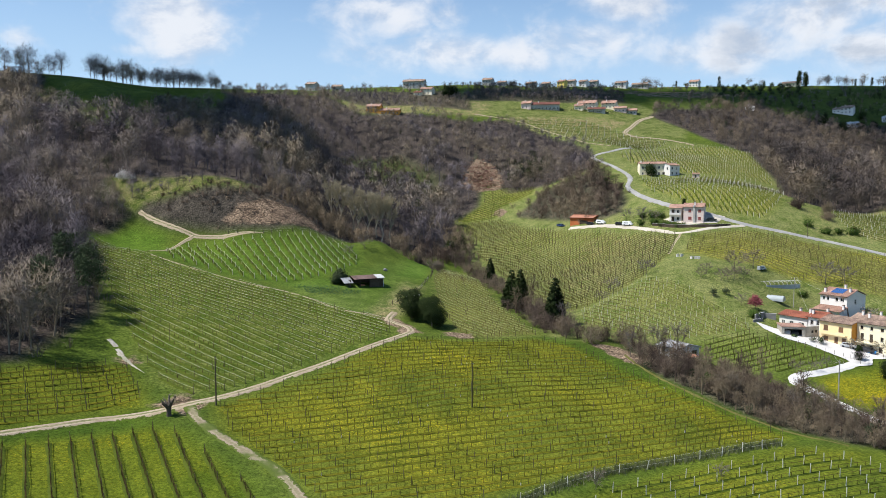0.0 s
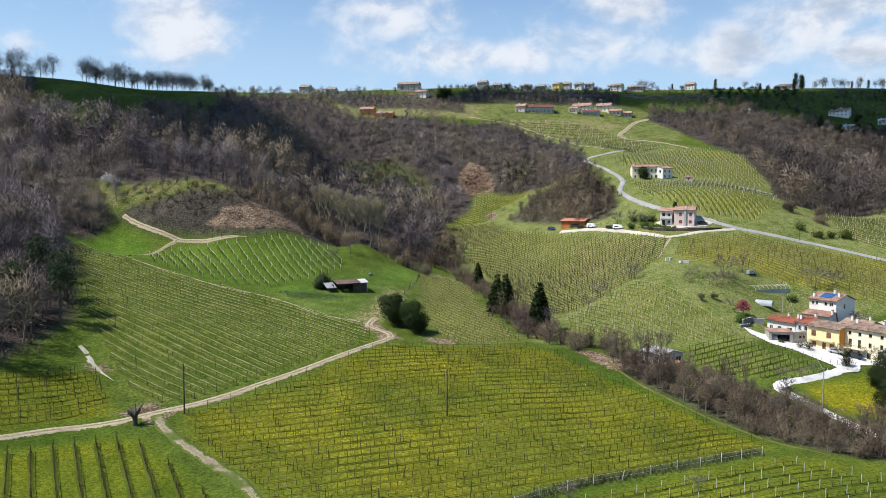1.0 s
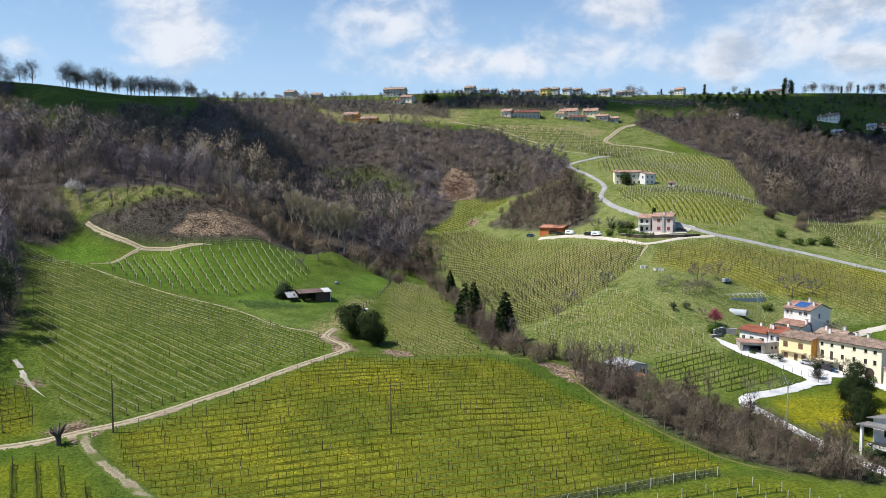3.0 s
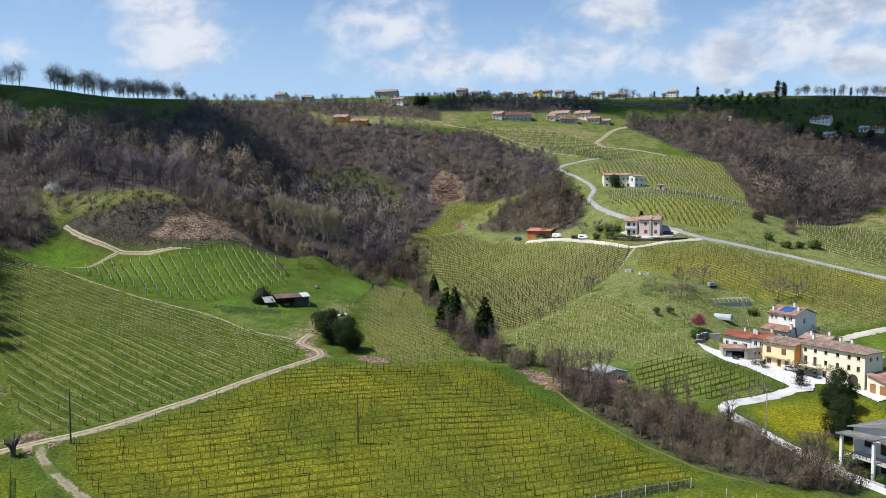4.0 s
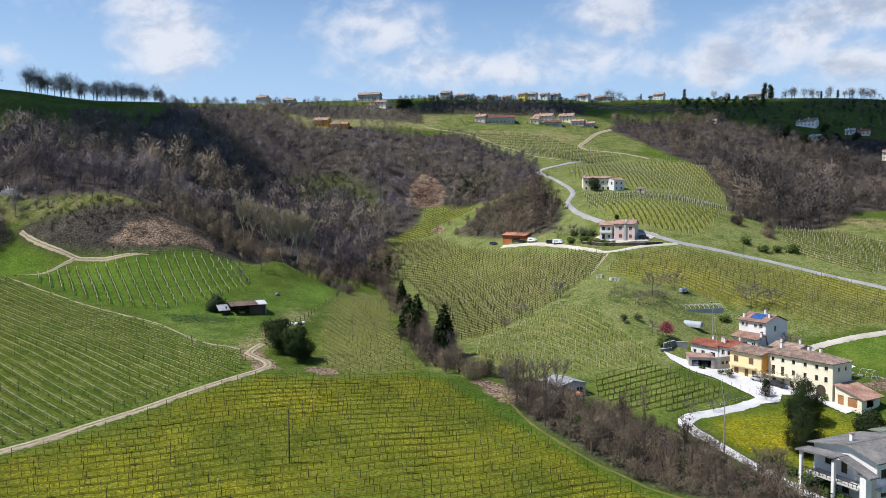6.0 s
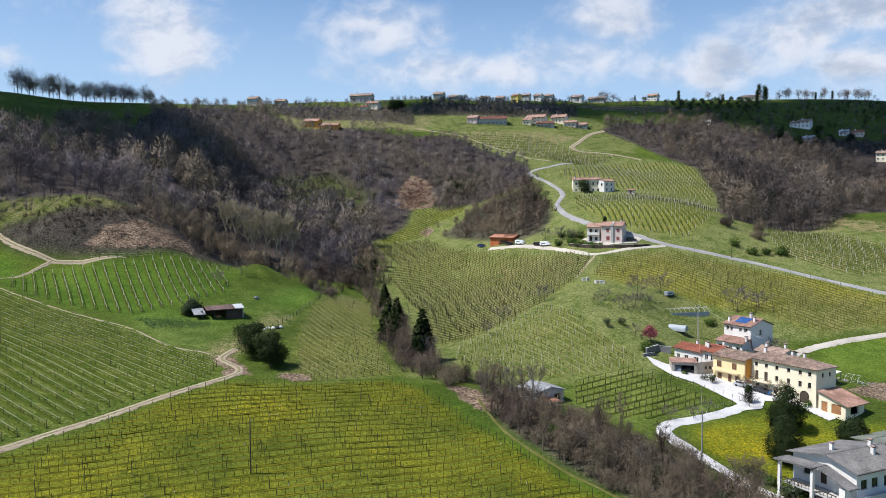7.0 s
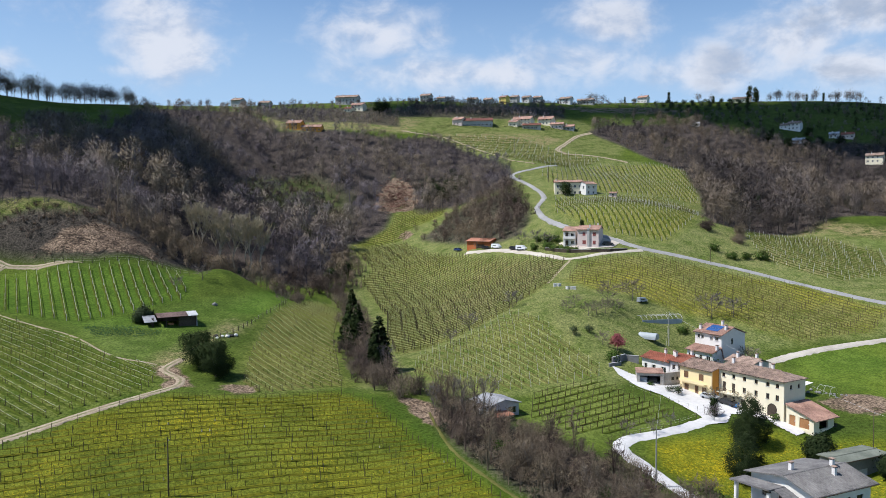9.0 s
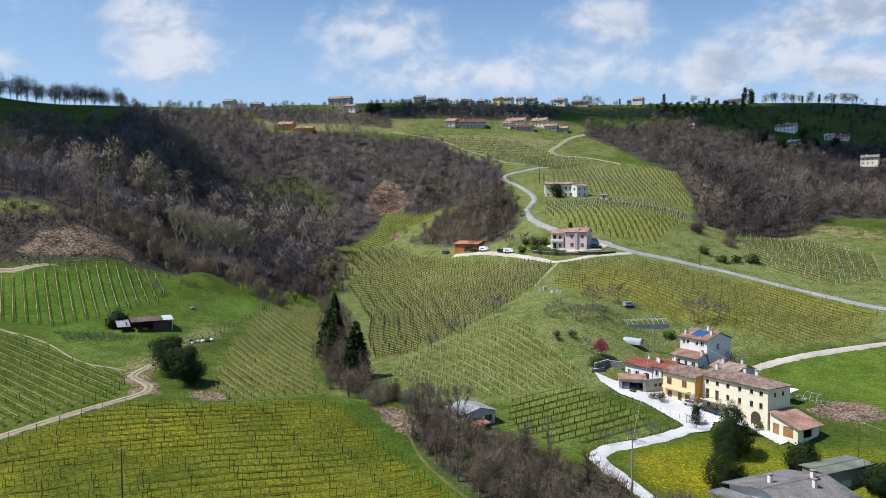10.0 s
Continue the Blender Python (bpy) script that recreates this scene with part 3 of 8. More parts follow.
# ---------------------------------------------------------------- ground
def steps(stops):
    """Coordinates that run through (place, step) stops with a changing step."""
    out = [stops[0][0]]
    for (a, s), (b, _) in zip(stops, stops[1:]):
        n = max(1, int(round((b - a) / s)))
        out += [a + (b - a) * (i + 1) / n for i in range(n)]
    return np.array(out)


def build_ground():
    xs = steps([(-5000, 700), (-1500, 100), (-500, 20), (-330, 6), (-150, 2.5), (215, 5), (480, 20), (900, 100), (1700, 660), (5000, 1)])
    ys = steps([(-5000, 700), (-1500, 150), (-300, 25), (50, 5), (95, 2.0), (330, 4), (640, 6), (820, 20), (1100, 80), (2000, 600), (5000, 1)])
    gx, gy = np.meshgrid(xs, ys)
    z = land(gx, gy)
    rng = np.random.default_rng(3)
    near = (np.hypot(gx - 50, gy - 300) < 700)
    z = z + near * 0.07 * rng.standard_normal(z.shape) * np.clip((gy - 60) / 100, 0, 1)
    nx, ny = len(xs), len(ys)
    i = np.arange((nx - 1) * (ny - 1))
    a = (i // (nx - 1)) * nx + i % (nx - 1)
    tris = np.concatenate([np.c_[a, a + 1, a + nx + 1], np.c_[a, a + nx + 1, a + nx]])
    me = tri_mesh("ground", np.c_[gx.ravel(), gy.ravel(), z.ravel()], tris, GROUND, True)

    def blend(polys, soft):
        k = np.zeros(gx.shape)
        for poly, much in polys:
            k = np.maximum(k, much * np.clip(inside(poly, gx, gy) / soft + 0.5, 0, 1))
        return k

    cover = {
        "gold": blend([(MAIN, 1.0), (SMALL_LEFT, 0.75), (BOTTOM_LEFT, 0.7), (MEADOW, 0.95), ([(89, 174), (107, 185), (113, 180), (105, 165), (95, 158), (87, 164)], 1.35), (LEFT, 0.2), (RIGHT_EAST, 0.9), (BIG_EAST, 0.4), (EAST_MEADOW, 0.35), (LOW_EAST, 0.3), (CENTRE, 0.4), (SPUR_LOW, 0.6), (SPUR_MID, 0.4), (GREEN_EAST, 0.35), (SPUR_SIDE, 0.6),
                       ([(45, 126), (66, 134), (95, 135), (110, 100), (20, 95), (12, 110)], 0.7)], 4.0),
        "worn": blend([([(140, 312), (165, 345), (230, 385), (260, 330), (200, 280)], 0.85), (HAMLET_LAWN, 0.6), (UPPER_SLOPE, 0.8), ([(50, 590), (120, 600), (150, 596), (128, 572), (70, 574)], 0.9), (EAST_HILL, 0.85), (BIG_EAST, 0.8), (RIGHT_EAST, 0.6), (SPUR_LOW, 0.85), (SPUR_MID, 0.8), (SPUR_TOP, 0.75), (SPUR_SIDE, 0.8), (GREEN_EAST, 0.5), (LOW_EAST, 0.6), (CENTRE, 0.45), (RIGHT_FIELD, 0.8), (EAST_MEADOW, 0.2),
                       (LAWN, 0.2), ([(-47, 228), (-25, 232), (-20, 207), (-31, 209)], 0.45), ([(-16, 231), (-20, 206), (-14, 206), (-11, 226), (-8, 250), (-12, 252)], 1.0)], 5.0),
        "lush": blend([(FAN, 0.75), (LAWN, 0.45), (GREEN_EAST, 0.8), (MEADOW, 0.7), (EAST_MEADOW, 1.0), (BOTTOM_LEFT, 0.6), (LOW_EAST, 0.5), (LEFT, 0.35), (SPUR_LOW, 0.4),
                       ([(-135, 268), (-118, 284), (-104, 278), (-97, 258), (-110, 262)], 0.8), ([(24, 200), (33, 196), (48, 172), (60, 154), (72, 142), (66, 136), (52, 154), (40, 172), (33, 190)], 0.45),
                       ([(-16, 274), (-11, 316), (-6, 312), (-5, 270), (-7, 262), (-17, 256)], 1.0), ([(-52, 233), (-40, 242), (-22, 240), (-22, 232), (-45, 228)], 0.8)], 5.0),
        # left fields darkened in colour, in place of passing cloud shade
        "rank_shade": blend([(LEFT, 0.62), (BOTTOM_LEFT, 0.8), (SMALL_LEFT, 0.55), ([(-100, 100), (-92, 118), (-60, 140), (-50, 133), (-30, 113), (-20, 92)], 0.7), ([(-84, 150), (-60, 152), (-46, 146), (-60, 165), (-80, 178)], 0.4), ([(24, 200), (33, 196), (48, 172), (60, 154), (72, 142), (66, 136), (52, 154), (40, 172), (33, 190)], 0.5), ([(20, 118), (48, 129), (70, 136), (95, 130), (90, 100), (30, 95)], 0.5)], 5.0),
        "dry": blend([(HAMLET_LAWN, 0.3), ([(172, 352), (200, 385), (240, 395), (262, 362), (250, 356), (228, 378), (200, 366)], 1.0), ([(150, 312), (165, 345), (230, 380), (240, 330), (200, 290)], 0.4), (EAST_HILL, 0.3), (BIG_EAST, 0.45), ([(60, 262), (96, 306), (70, 345), (45, 310), (46, 262)], 0.8), (RIGHT_EAST, 0.5), (SPUR_LOW, 0.5), (SPUR_MID, 0.6), (SPUR_TOP, 0.7), (CENTRE, 0.3), (TERRACE, 0.6), (LEFT, 0.25), (RIGHT_FIELD, 0.7), (SPUR_SIDE, 0.3), (UPPER_SLOPE, 0.85), ([(50, 590), (120, 600), (150, 596), (128, 572), (70, 574)], 1.0),  ([(-16, 231), (-20, 206), (-14, 206), (-11, 226), (-8, 250), (-12, 252)], 1.0)], 6.0),
        "wood": blend([(NEAR_WOOD, 1.0), (HILL_WOOD, 1.0), (EAST_WOOD, 1.0), (GULLY_WOOD, 1.0), (SCRUB, 0.85), (BANK, 0.95), ([(-82, 299), (-60, 294), (-43, 298), (-33, 314), (-20, 330), (-46, 340), (-70, 310)], 1.0), (LINK_WOOD, 1.0), (HAMLET_WOOD, 0.8), (UPPER_WOOD, 0.45), (CREST_WOOD, 0.85), (THICKET, 0.9), (TERRACE, 0.42)], 8.0) * (1 - np.clip(inside(TOP_MEADOW, gx, gy) / 8 + 0.5, 0, 1)) * (1 - 0.42 * np.clip(inside(CLEARING, gx, gy) / 12 + 0.5, 0, 1)),
        "earth": blend([([(-86, 281), (-64, 277.5), (-45, 286), (-49, 295), (-70, 294), (-80, 288)], 0.62), (SLIP, 0.62),
                        ([(37, 197), (46, 193), (51, 184), (52, 176), (45, 180)], 0.85), ([(131, 197), (143, 203), (150, 201), (152, 191), (142, 187), (134, 190)], 0.62), ([(-58, 140), (-51, 147), (-45, 142), (-45, 133), (-50, 138)], 0.7),
                        ([(-72, 158), (-66, 163), (-64, 158), (-68, 153)], 0.6), ([(-3, 194), (2, 198), (8, 199), (10, 190), (3, 189)], 0.6), ([(-19, 204), (-14, 207), (-8, 199), (-5, 192), (-11, 188), (-13, 196)], 0.75), ([(28, 430), (33, 424), (38, 430), (33, 437)], 0.9), ([(180, 690), (300, 715), (250, 735), (150, 712)], 0.5),
                        ([(85, 695), (150, 705), (150, 690), (100, 683)], 0.9)], 4.0),
    }
    for key, k in cover.items():
        me.attributes.new(key, "FLOAT", "POINT").data.foreach_set("value", k.ravel().astype(np.float32))
    return tagged(new("ground", me), "rolling spring grassland with dandelions and leaf litter", "ground", kind="structure")


build_ground()


def smooth_line(pts, step):
    """Points every step metres along a curve through pts."""
    p = np.array(pts, float)
    q = np.vstack([2 * p[0] - p[1], p, 2 * p[-1] - p[-2]])
    out = []
    for i in range(1, len(q) - 2):
        n = max(1, int(np.linalg.norm(q[i + 1] - q[i]) / step))
        t = (np.arange(n) / n)[:, None]
        a, b, c, d = q[i - 1], q[i], q[i + 1], q[i + 2]
        out.append(0.5 * (2 * b + (c - a) * t + (2 * a - 5 * b + 4 * c - d) * t ** 2 + (3 * b - a - 3 * c + d) * t ** 3))
    return np.vstack(out + [p[-1:]])


def ribbon(name, pts, width, mat, label, category="road", lift=0.16, ragged=0.12, crown=0.03, kind="structure", taper=False):
    """A road or track laid over the land, with a slightly raised crown and uneven edges."""
    c = smooth_line(pts, 1.2)
    way = np.gradient(c, axis=0)
    way /= np.linalg.norm(way, axis=1)[:, None] + 1e-9
    off = np.c_[-way[:, 1], way[:, 0]]
    rng = np.random.default_rng(len(pts) + int(width * 10))
    width = np.full(len(c), float(width))
    if taper:
        width *= np.clip(np.arange(len(c))[::-1] / 8, 0.1, 1)
    cols = []
    for k in (-1.0, -0.66, -0.33, 0.0, 0.33, 0.66, 1.0):
        r = 1 + ragged * rng.standard_normal(len(c)) if abs(k) == 1 else np.ones(len(c))
        p = c + off * (k * width / 2 * r)[:, None]
        mid = land(p[:, 0], p[:, 1])
        cols.append(np.c_[p, mid + lift + crown * (1 - k * k) - (0.30 if abs(k) == 1 else 0)])
    v = np.stack(cols, 1).reshape(-1, 3)
    t = []
    for i in range(len(c) - 1):
        for j in range(6):
            a = i * 7 + j
            t += [(a, a + 1, a + 8), (a, a + 8, a + 7)]
    tint = np.tile(np.abs([-1.0, -0.66, -0.33, 0.0, 0.33, 0.66, 1.0]), len(c))
    return tagged(new(name, tri_mesh(name, v, t, mat, True, tint)), label, category, kind=kind)


TRACK = [(-90, 100), (-82, 112), (-74, 122), (-69, 128), (-63, 134), (-54, 138), (-49, 141), (-43, 145.5), (-37, 152), (-32, 158.5), (-24, 168), (-17, 177), (-11, 186.5), (-8.5, 192), (-9.5, 197), (-13, 200), (-15, 203), (-14, 212)]
ribbon("farm_track", TRACK, 2.5, DIRT_TRACK, "pale dirt farm track between the vineyards", "track")
ribbon("side_track", [(-49, 141), (-46, 136), (-41, 131), (-34, 125), (-27, 119), (-20, 108), (-14, 96)], 3.0, FAINT_TRACK, "worn dirt track with grass growing in", "track", 0.10, 0.2)
ribbon("hill_track", [(-118, 290), (-112, 286), (-103, 281), (-93, 278), (-86, 277.5), (-74, 276), (-66, 274)], 1.8, DIRT_TRACK, "pale dirt track above the upper vineyard", "track", taper=True)
ribbon("field_track", [(-93, 278), (-97, 273), (-102, 257)], 1.6, DIRT_TRACK, "narrow dirt track beside the grass bank", "track")
ribbon("field_edge_track", [(-98, 249), (-69, 233.5), (-46, 222), (-30, 208.5), (-20, 206), (-15, 204)], 0.8, DIRT_TRACK, "thin worn footpath along the vineyard edge", "track", 0.03, 0.5)
ribbon("chalk_patch", [(-75.6, 166.5), (-73.0, 164.0), (-70.0, 160.2), (-66.5, 156.7), (-62.5, 153.6)], 1.7, CHALK, "pale chalky bare ground beside the wood", "bare ground", 0.10, 0.35, taper=True)
ribbon("ditch_edge", [(46, 186), (48, 176), (51.5, 163), (58, 153), (63, 147.5), (68, 141), (76, 136.5)], 0.8, DRY_WEEDS, "strip of dry grass along the thicket", "verge", 0.12, 0.3)
ribbon("village_road", [(108, 120), (101, 133), (96, 143), (93, 150), (88.5, 158), (85, 165), (82.5, 171), (85, 175.5), (94, 180.5), (105, 187.5), (110, 192)], 3.6, COURT, "narrow pale concrete lane curving to the farm")
ribbon("white_road", [(215, 250), (180, 241), (162, 236), (147, 232), (138, 229), (132, 224)], 3.0, GRAVEL, "pale gravel road to the back of the farm", lift=0.25)
ribbon("main_road", [(225, 250), (196, 268), (181, 280), (161, 300), (143, 309), (128, 315.5), (117, 324), (103, 340), (97, 363), (99, 400), (106, 424), (103, 442), (95, 464), (96, 474), (109, 481), (126, 502)], 2.7, ASPHALT, "grey asphalt road winding up the spur", lift=0.3)
ribbon("house_track", [(127, 314), (114, 311.5), (99, 309), (92, 320), (76, 348), (62, 364)], 2.6, GRAVEL, "pale gravel drive along the vineyard top", "track")
ribbon("vineyard_path", [(99, 309), (94, 300), (90, 292), (86, 283)], 1.4, DIRT_TRACK, "faint dirt path through the vines", "track", 0.04, 0.4)
ribbon("upper_road", [(25, 592), (35, 588), (60, 577), (90, 541), (100, 518), (112, 500)], 1.7, DIRT_TRACK, "pale road along the upper slope", lift=0.4)
ribbon("hamlet_road", [(143, 558), (138, 568), (147, 584), (158, 602), (172, 616)], 3.8, DIRT_TRACK, "pale gravel road climbing to the hamlet", lift=0.4)
ribbon("spur_road", [(182, 543), (176, 549), (162, 557), (143, 559)], 2.4, DIRT_TRACK, "pale gravel road on the spur top", lift=0.4)


def sheet(name, poly, mat, label, category, lift=0.12, step=1.5, kind="structure"):
    """A paved area draped over the land."""
    p = np.array(poly)
    gx, gy = np.meshgrid(np.arange(p[:, 0].min(), p[:, 0].max() + step, step), np.arange(p[:, 1].min(), p[:, 1].max() + step, step))
    bm = bmesh.new()
    d = inside(poly, gx, gy)
    ok = d > -step * 0.75
    for j, i in zip(*np.nonzero(ok & (d < step * 0.35))):
        best = None
        for (ax, ay), (bx, by) in zip(poly, poly[1:] + poly[:1]):
            ux, uy = bx - ax, by - ay
            t = min(1, max(0, ((gx[j, i] - ax) * ux + (gy[j, i] - ay) * uy) / (ux * ux + uy * uy)))
            q = (ax + t * ux, ay + t * uy)
            r = math.hypot(gx[j, i] - q[0], gy[j, i] - q[1])
            if best is None or r < best[0]:
                best = (r, q)
        gx[j, i], gy[j, i] = best[1]
    z = land(gx, gy) + lift
    vs = {}
    for j in range(gx.shape[0]):
        for i in range(gx.shape[1]):
            if ok[j, i]:
                vs[j, i] = bm.verts.new((gx[j, i], gy[j, i], z[j, i]))
    for j, i in list(vs):
        q = [vs.get(k) for k in ((j, i), (j, i + 1), (j + 1, i + 1), (j + 1, i))]
        if all(q):
            bm.faces.new(q)
    return tagged(part(name, bm, mat), label, category, kind=kind)


sheet("courtyard", [(91.8, 217), (96, 213), (101, 210), (107, 211), (112, 204), (117, 196), (121, 189), (123.8, 185.4), (124.6, 182.8), (122.6, 180.8), (120.4, 180.0), (118.6, 183.6), (117.4, 187.2), (114.6, 190.0), (111.4, 190.4), (109.0, 186.4), (104.6, 185.4), (104.2, 189.6), (102.6, 193.4), (99.4, 201.0), (95.4, 205.0), (92.2, 211.6)], COURT, "white paved courtyard before the farm buildings", "courtyard", 0.20, 0.55)
sheet("house_yard", [(97, 328), (104, 317), (116, 316), (122, 322), (110, 330)], GRAVEL, "pale gravel yard around the hillside house", "yard", 0.16, 0.7)


# ---------------------------------------------------------------- trees and shrubs
def slivers(rng, starts, ways, length, width, face=None):
    """Thin twigs, one triangle each; face: the way that their broad side looks."""
    n = len(starts)
    side = np.cross(ways, rng.standard_normal((n, 3)) if face is None else face + 0.35 * rng.standard_normal((n, 3)))
    side /= np.linalg.norm(side, axis=1)[:, None] + 1e-9
    w = (width * rng.uniform(0.6, 1.3, n))[:, None] * side * 0.5
    tip = starts + ways * (length * rng.uniform(0.6, 1.3, n))[:, None]
    v = np.stack([starts - w, starts + w, tip], 1).reshape(-1, 3)
    return v, np.arange(3 * n).reshape(-1, 3)


def unit(v):
    return v / (np.linalg.norm(v, axis=-1, keepdims=True) + 1e-9)


def bare_tree(seed, tall, spread, limbs=8, subs=5, twigs=7, thick=0.16, twig=(1.3, 0.11), low=0.3, upright=0.7):
    """Arrays of a leafless tree: (trunk and limbs), (twigs)."""
    rng = np.random.default_rng(seed)
    wood, fine = Heap(), Heap()
    lean = rng.uniform(-0.06, 0.06, 2) * tall
    hs = np.linspace(-0.5, tall * 0.86, 5)
    trunk = np.c_[lean[0] * (hs / tall) ** 2 + rng.normal(0, 0.02 * tall, 5) * (hs > 0), lean[1] * (hs / tall) ** 2 + rng.normal(0, 0.02 * tall, 5) * (hs > 0), hs]
    wood.add(*tube(trunk, np.linspace(thick, thick * 0.25, 5), 5))
    for i in range(limbs):
        k = low + (0.95 - low) * (i + rng.uniform(0, 0.9)) / limbs
        base = np.array([np.interp(k * tall * 0.86, hs, trunk[:, j]) for j in range(3)])
        a = i * 2.4 + rng.uniform(-0.5, 0.5)
        out = spread * (1.15 - 0.75 * abs(k - 0.45)) * rng.uniform(0.7, 1.1)
        up = tall * (1 - k) * rng.uniform(0.45, 0.8) * upright + 0.10 * tall
        end = base + np.array([math.cos(a) * out, math.sin(a) * out, up])
        mid = base + (end - base) * 0.5 + np.array([0, 0, -0.06 * out])
        wood.add(*tube([base, mid, end], [thick * 0.42, thick * 0.27, thick * 0.1], 3))
        for _ in range(subs):
            f = rng.uniform(0.3, 1.0)
            s = base + (end - base) * f
            d = unit(unit(end - base) * 0.7 + rng.standard_normal(3) * 0.55 + np.array([0, 0, 0.45 * upright]))
            ln = out * rng.uniform(0.3, 0.6)
            tip = s + d * ln
            wood.add(*tube([s, tip], [thick * 0.16, thick * 0.05], 3))
            t = rng.uniform(0.1, 1.0, twigs)[:, None]
            fine.add(*slivers(rng, s + (tip - s) * t, unit(d + rng.standard_normal((twigs, 3)) * 0.6 + np.array([0, 0, 0.3])), *twig))
    return (np.concatenate(wood.v), np.concatenate(wood.t)), (np.concatenate(fine.v), np.concatenate(fine.t))


def bush_shape(seed, tall, wide, stems=16, twigs=11, twig=(0.8, 0.07)):
    """Arrays of a leafless shrub: many stems from the ground with fine twigs."""
    rng = np.random.default_rng(seed)
    h = Heap()
    for i in range(stems):
        a, r = rng.uniform(0, 6.28), rng.uniform(0.1, 0.5) * wide
        s = np.array([math.cos(a) * r * 0.5, math.sin(a) * r * 0.5, -0.2])
        e = np.array([math.cos(a) * r * 1.1, math.sin(a) * r * 1.1, tall * rng.uniform(0.55, 1.0) * (1 - 0.35 * r / wide)])
        h.add(*tube([s, (s + e) / 2 + rng.normal(0, 0.15, 3), e], [0.05, 0.035, 0.01], 3))
        t = rng.uniform(0.15, 1.0, twigs)[:, None]
        h.add(*slivers(rng, s + (e - s) * t, unit(np.array([0, 0, 0.8]) + rng.standard_normal((twigs, 3)) * 0.75), *twig))
    return np.concatenate(h.v), np.concatenate(h.t)


def leaf_clumps(rng, centres, size, count):
    """Small leaf pieces, two triangles each, round the given centres."""
    n = len(centres) * count
    c = np.repeat(centres, count, 0) + rng.normal(0, size * 1.05, (n, 3))
    a, b = unit(rng.standard_normal((n, 3))), rng.standard_normal((n, 3))
    b = unit(np.cross(a, b))
    s = (size * rng.uniform(0.25, 0.6, n))[:, None]
    v = np.stack([c - a * s, c + b * s * 0.6, c + a * s, c - b * s * 0.6], 1).reshape(-1, 3)
    k = np.arange(n)[:, None] * 4
    return v, np.concatenate([k + [[0, 1, 2]], k + [[0, 2, 3]]])


def turned(v, x, y, z, angle, size, squash=1.0):
    c, s = math.cos(angle) * size, math.sin(angle) * size
    return np.c_[v[:, 0] * c - v[:, 1] * s + x, v[:, 0] * s + v[:, 1] * c + y, v[:, 2] * size * squash + z]


def wood_tree(seed, tall, wide, clusters=30, twigs=10, twig=(1.25, 0.13), limb=True):
    """Arrays of a leafless woodland tree: a stem and an uneven, rounded crown of fine twigs."""
    rng = np.random.default_rng(seed)
    wood, fine = Heap(), Heap()
    top = np.array([rng.normal(0, 0.5), rng.normal(0, 0.5), tall * 0.8])
    wood.add(*tube([(0, 0, -0.6), top * [0.4, 0.4, 0.45], top], [0.17, 0.12, 0.04], 4))
    mid = np.array([0, 0, tall * 0.55])
    d = unit(rng.standard_normal((clusters, 3)) + np.array([0, 0, 0.35]))
    r = rng.uniform(0.45, 1.0, clusters)[:, None] ** 0.6 * rng.uniform(0.75, 1.1, (clusters, 1))
    c = mid + d * r * np.array([wide, wide, tall * 0.44])
    for number, (p, way) in enumerate(zip(c, d)):
        k = np.clip(p[2] / tall - 0.25, 0.15, 0.9)
        if limb and number % 3 == 0:
            wood.add(*tube([top * k / 0.9, p], [0.06, 0.02], 3))
        n = twigs
        s = p - way * 0.5 + rng.normal(0, 0.85, (n, 3)) * [1, 1, 0.8]
        round_off = unit((p - mid) / np.array([wide, wide, tall * 0.4]) + np.array([0, 0, 0.15]))
        fine.add(*slivers(rng, s, unit(way * 0.55 + np.array([0, 0, 0.45]) + rng.standard_normal((n, 3)) * 0.72), twig[0], twig[1], round_off))
    return (np.concatenate(wood.v), np.concatenate(wood.t)), (np.concatenate(fine.v), np.concatenate(fine.t))


NEAR_TREES = [wood_tree(20 + i, 11.5 + (i % 3) * 1.5, 3.2 + 0.35 * (i % 3), 38, 17, (1.2, 0.095)) for i in range(8)]
FAR_TREES = [wood_tree(40 + i, 11.0 + (i % 3) * 1.5, 3.3 + 0.35 * (i % 3), 24, 14, (1.3, 0.195), i % 2 == 0) for i in range(8)]
FAR_BUSHES = [bush_shape(60 + i, 3.4 + 0.4 * (i % 3), 3.8, 8, 12, (1.0, 0.13)) for i in range(5)]


def puffed(shape, mid, radii, seed):
    """Winds the twigs of a crown outwards and gives their corners the soft, rounded normals of the whole crown."""
    v, t = shape
    c = v[t].mean(1)
    out = unit((c - mid) / np.array(radii) ** 2 + np.array([0, 0, 0.06]))
    face = np.cross(v[t[:, 1]] - v[t[:, 0]], v[t[:, 2]] - v[t[:, 0]])
    back = (face * out).sum(1) < 0
    t = t.copy()
    t[back] = t[back][:, ::-1]
    out = unit(out + np.random.default_rng(seed).normal(0, 0.28, out.shape))
    n = np.zeros_like(v)
    for k in range(3):
        n[t[:, k]] = out
    return v, t, n


NEAR_TREES = [(w, puffed(f, np.array([0, 0, (11.5 + (i % 3) * 1.5) * 0.55]), (3.4, 3.4, 5.0), i)) for i, (w, f) in enumerate(NEAR_TREES)]
FAR_TREES = [(w, puffed(f, np.array([0, 0, (11.0 + (i % 3) * 1.5) * 0.55]), (3.4, 3.4, 5.0), i)) for i, (w, f) in enumerate(FAR_TREES)]
FAR_BUSHES = [puffed(f, np.array([0, 0, 0.9]), (2.0, 2.0, 2.2), i) for i, f in enumerate(FAR_BUSHES)]


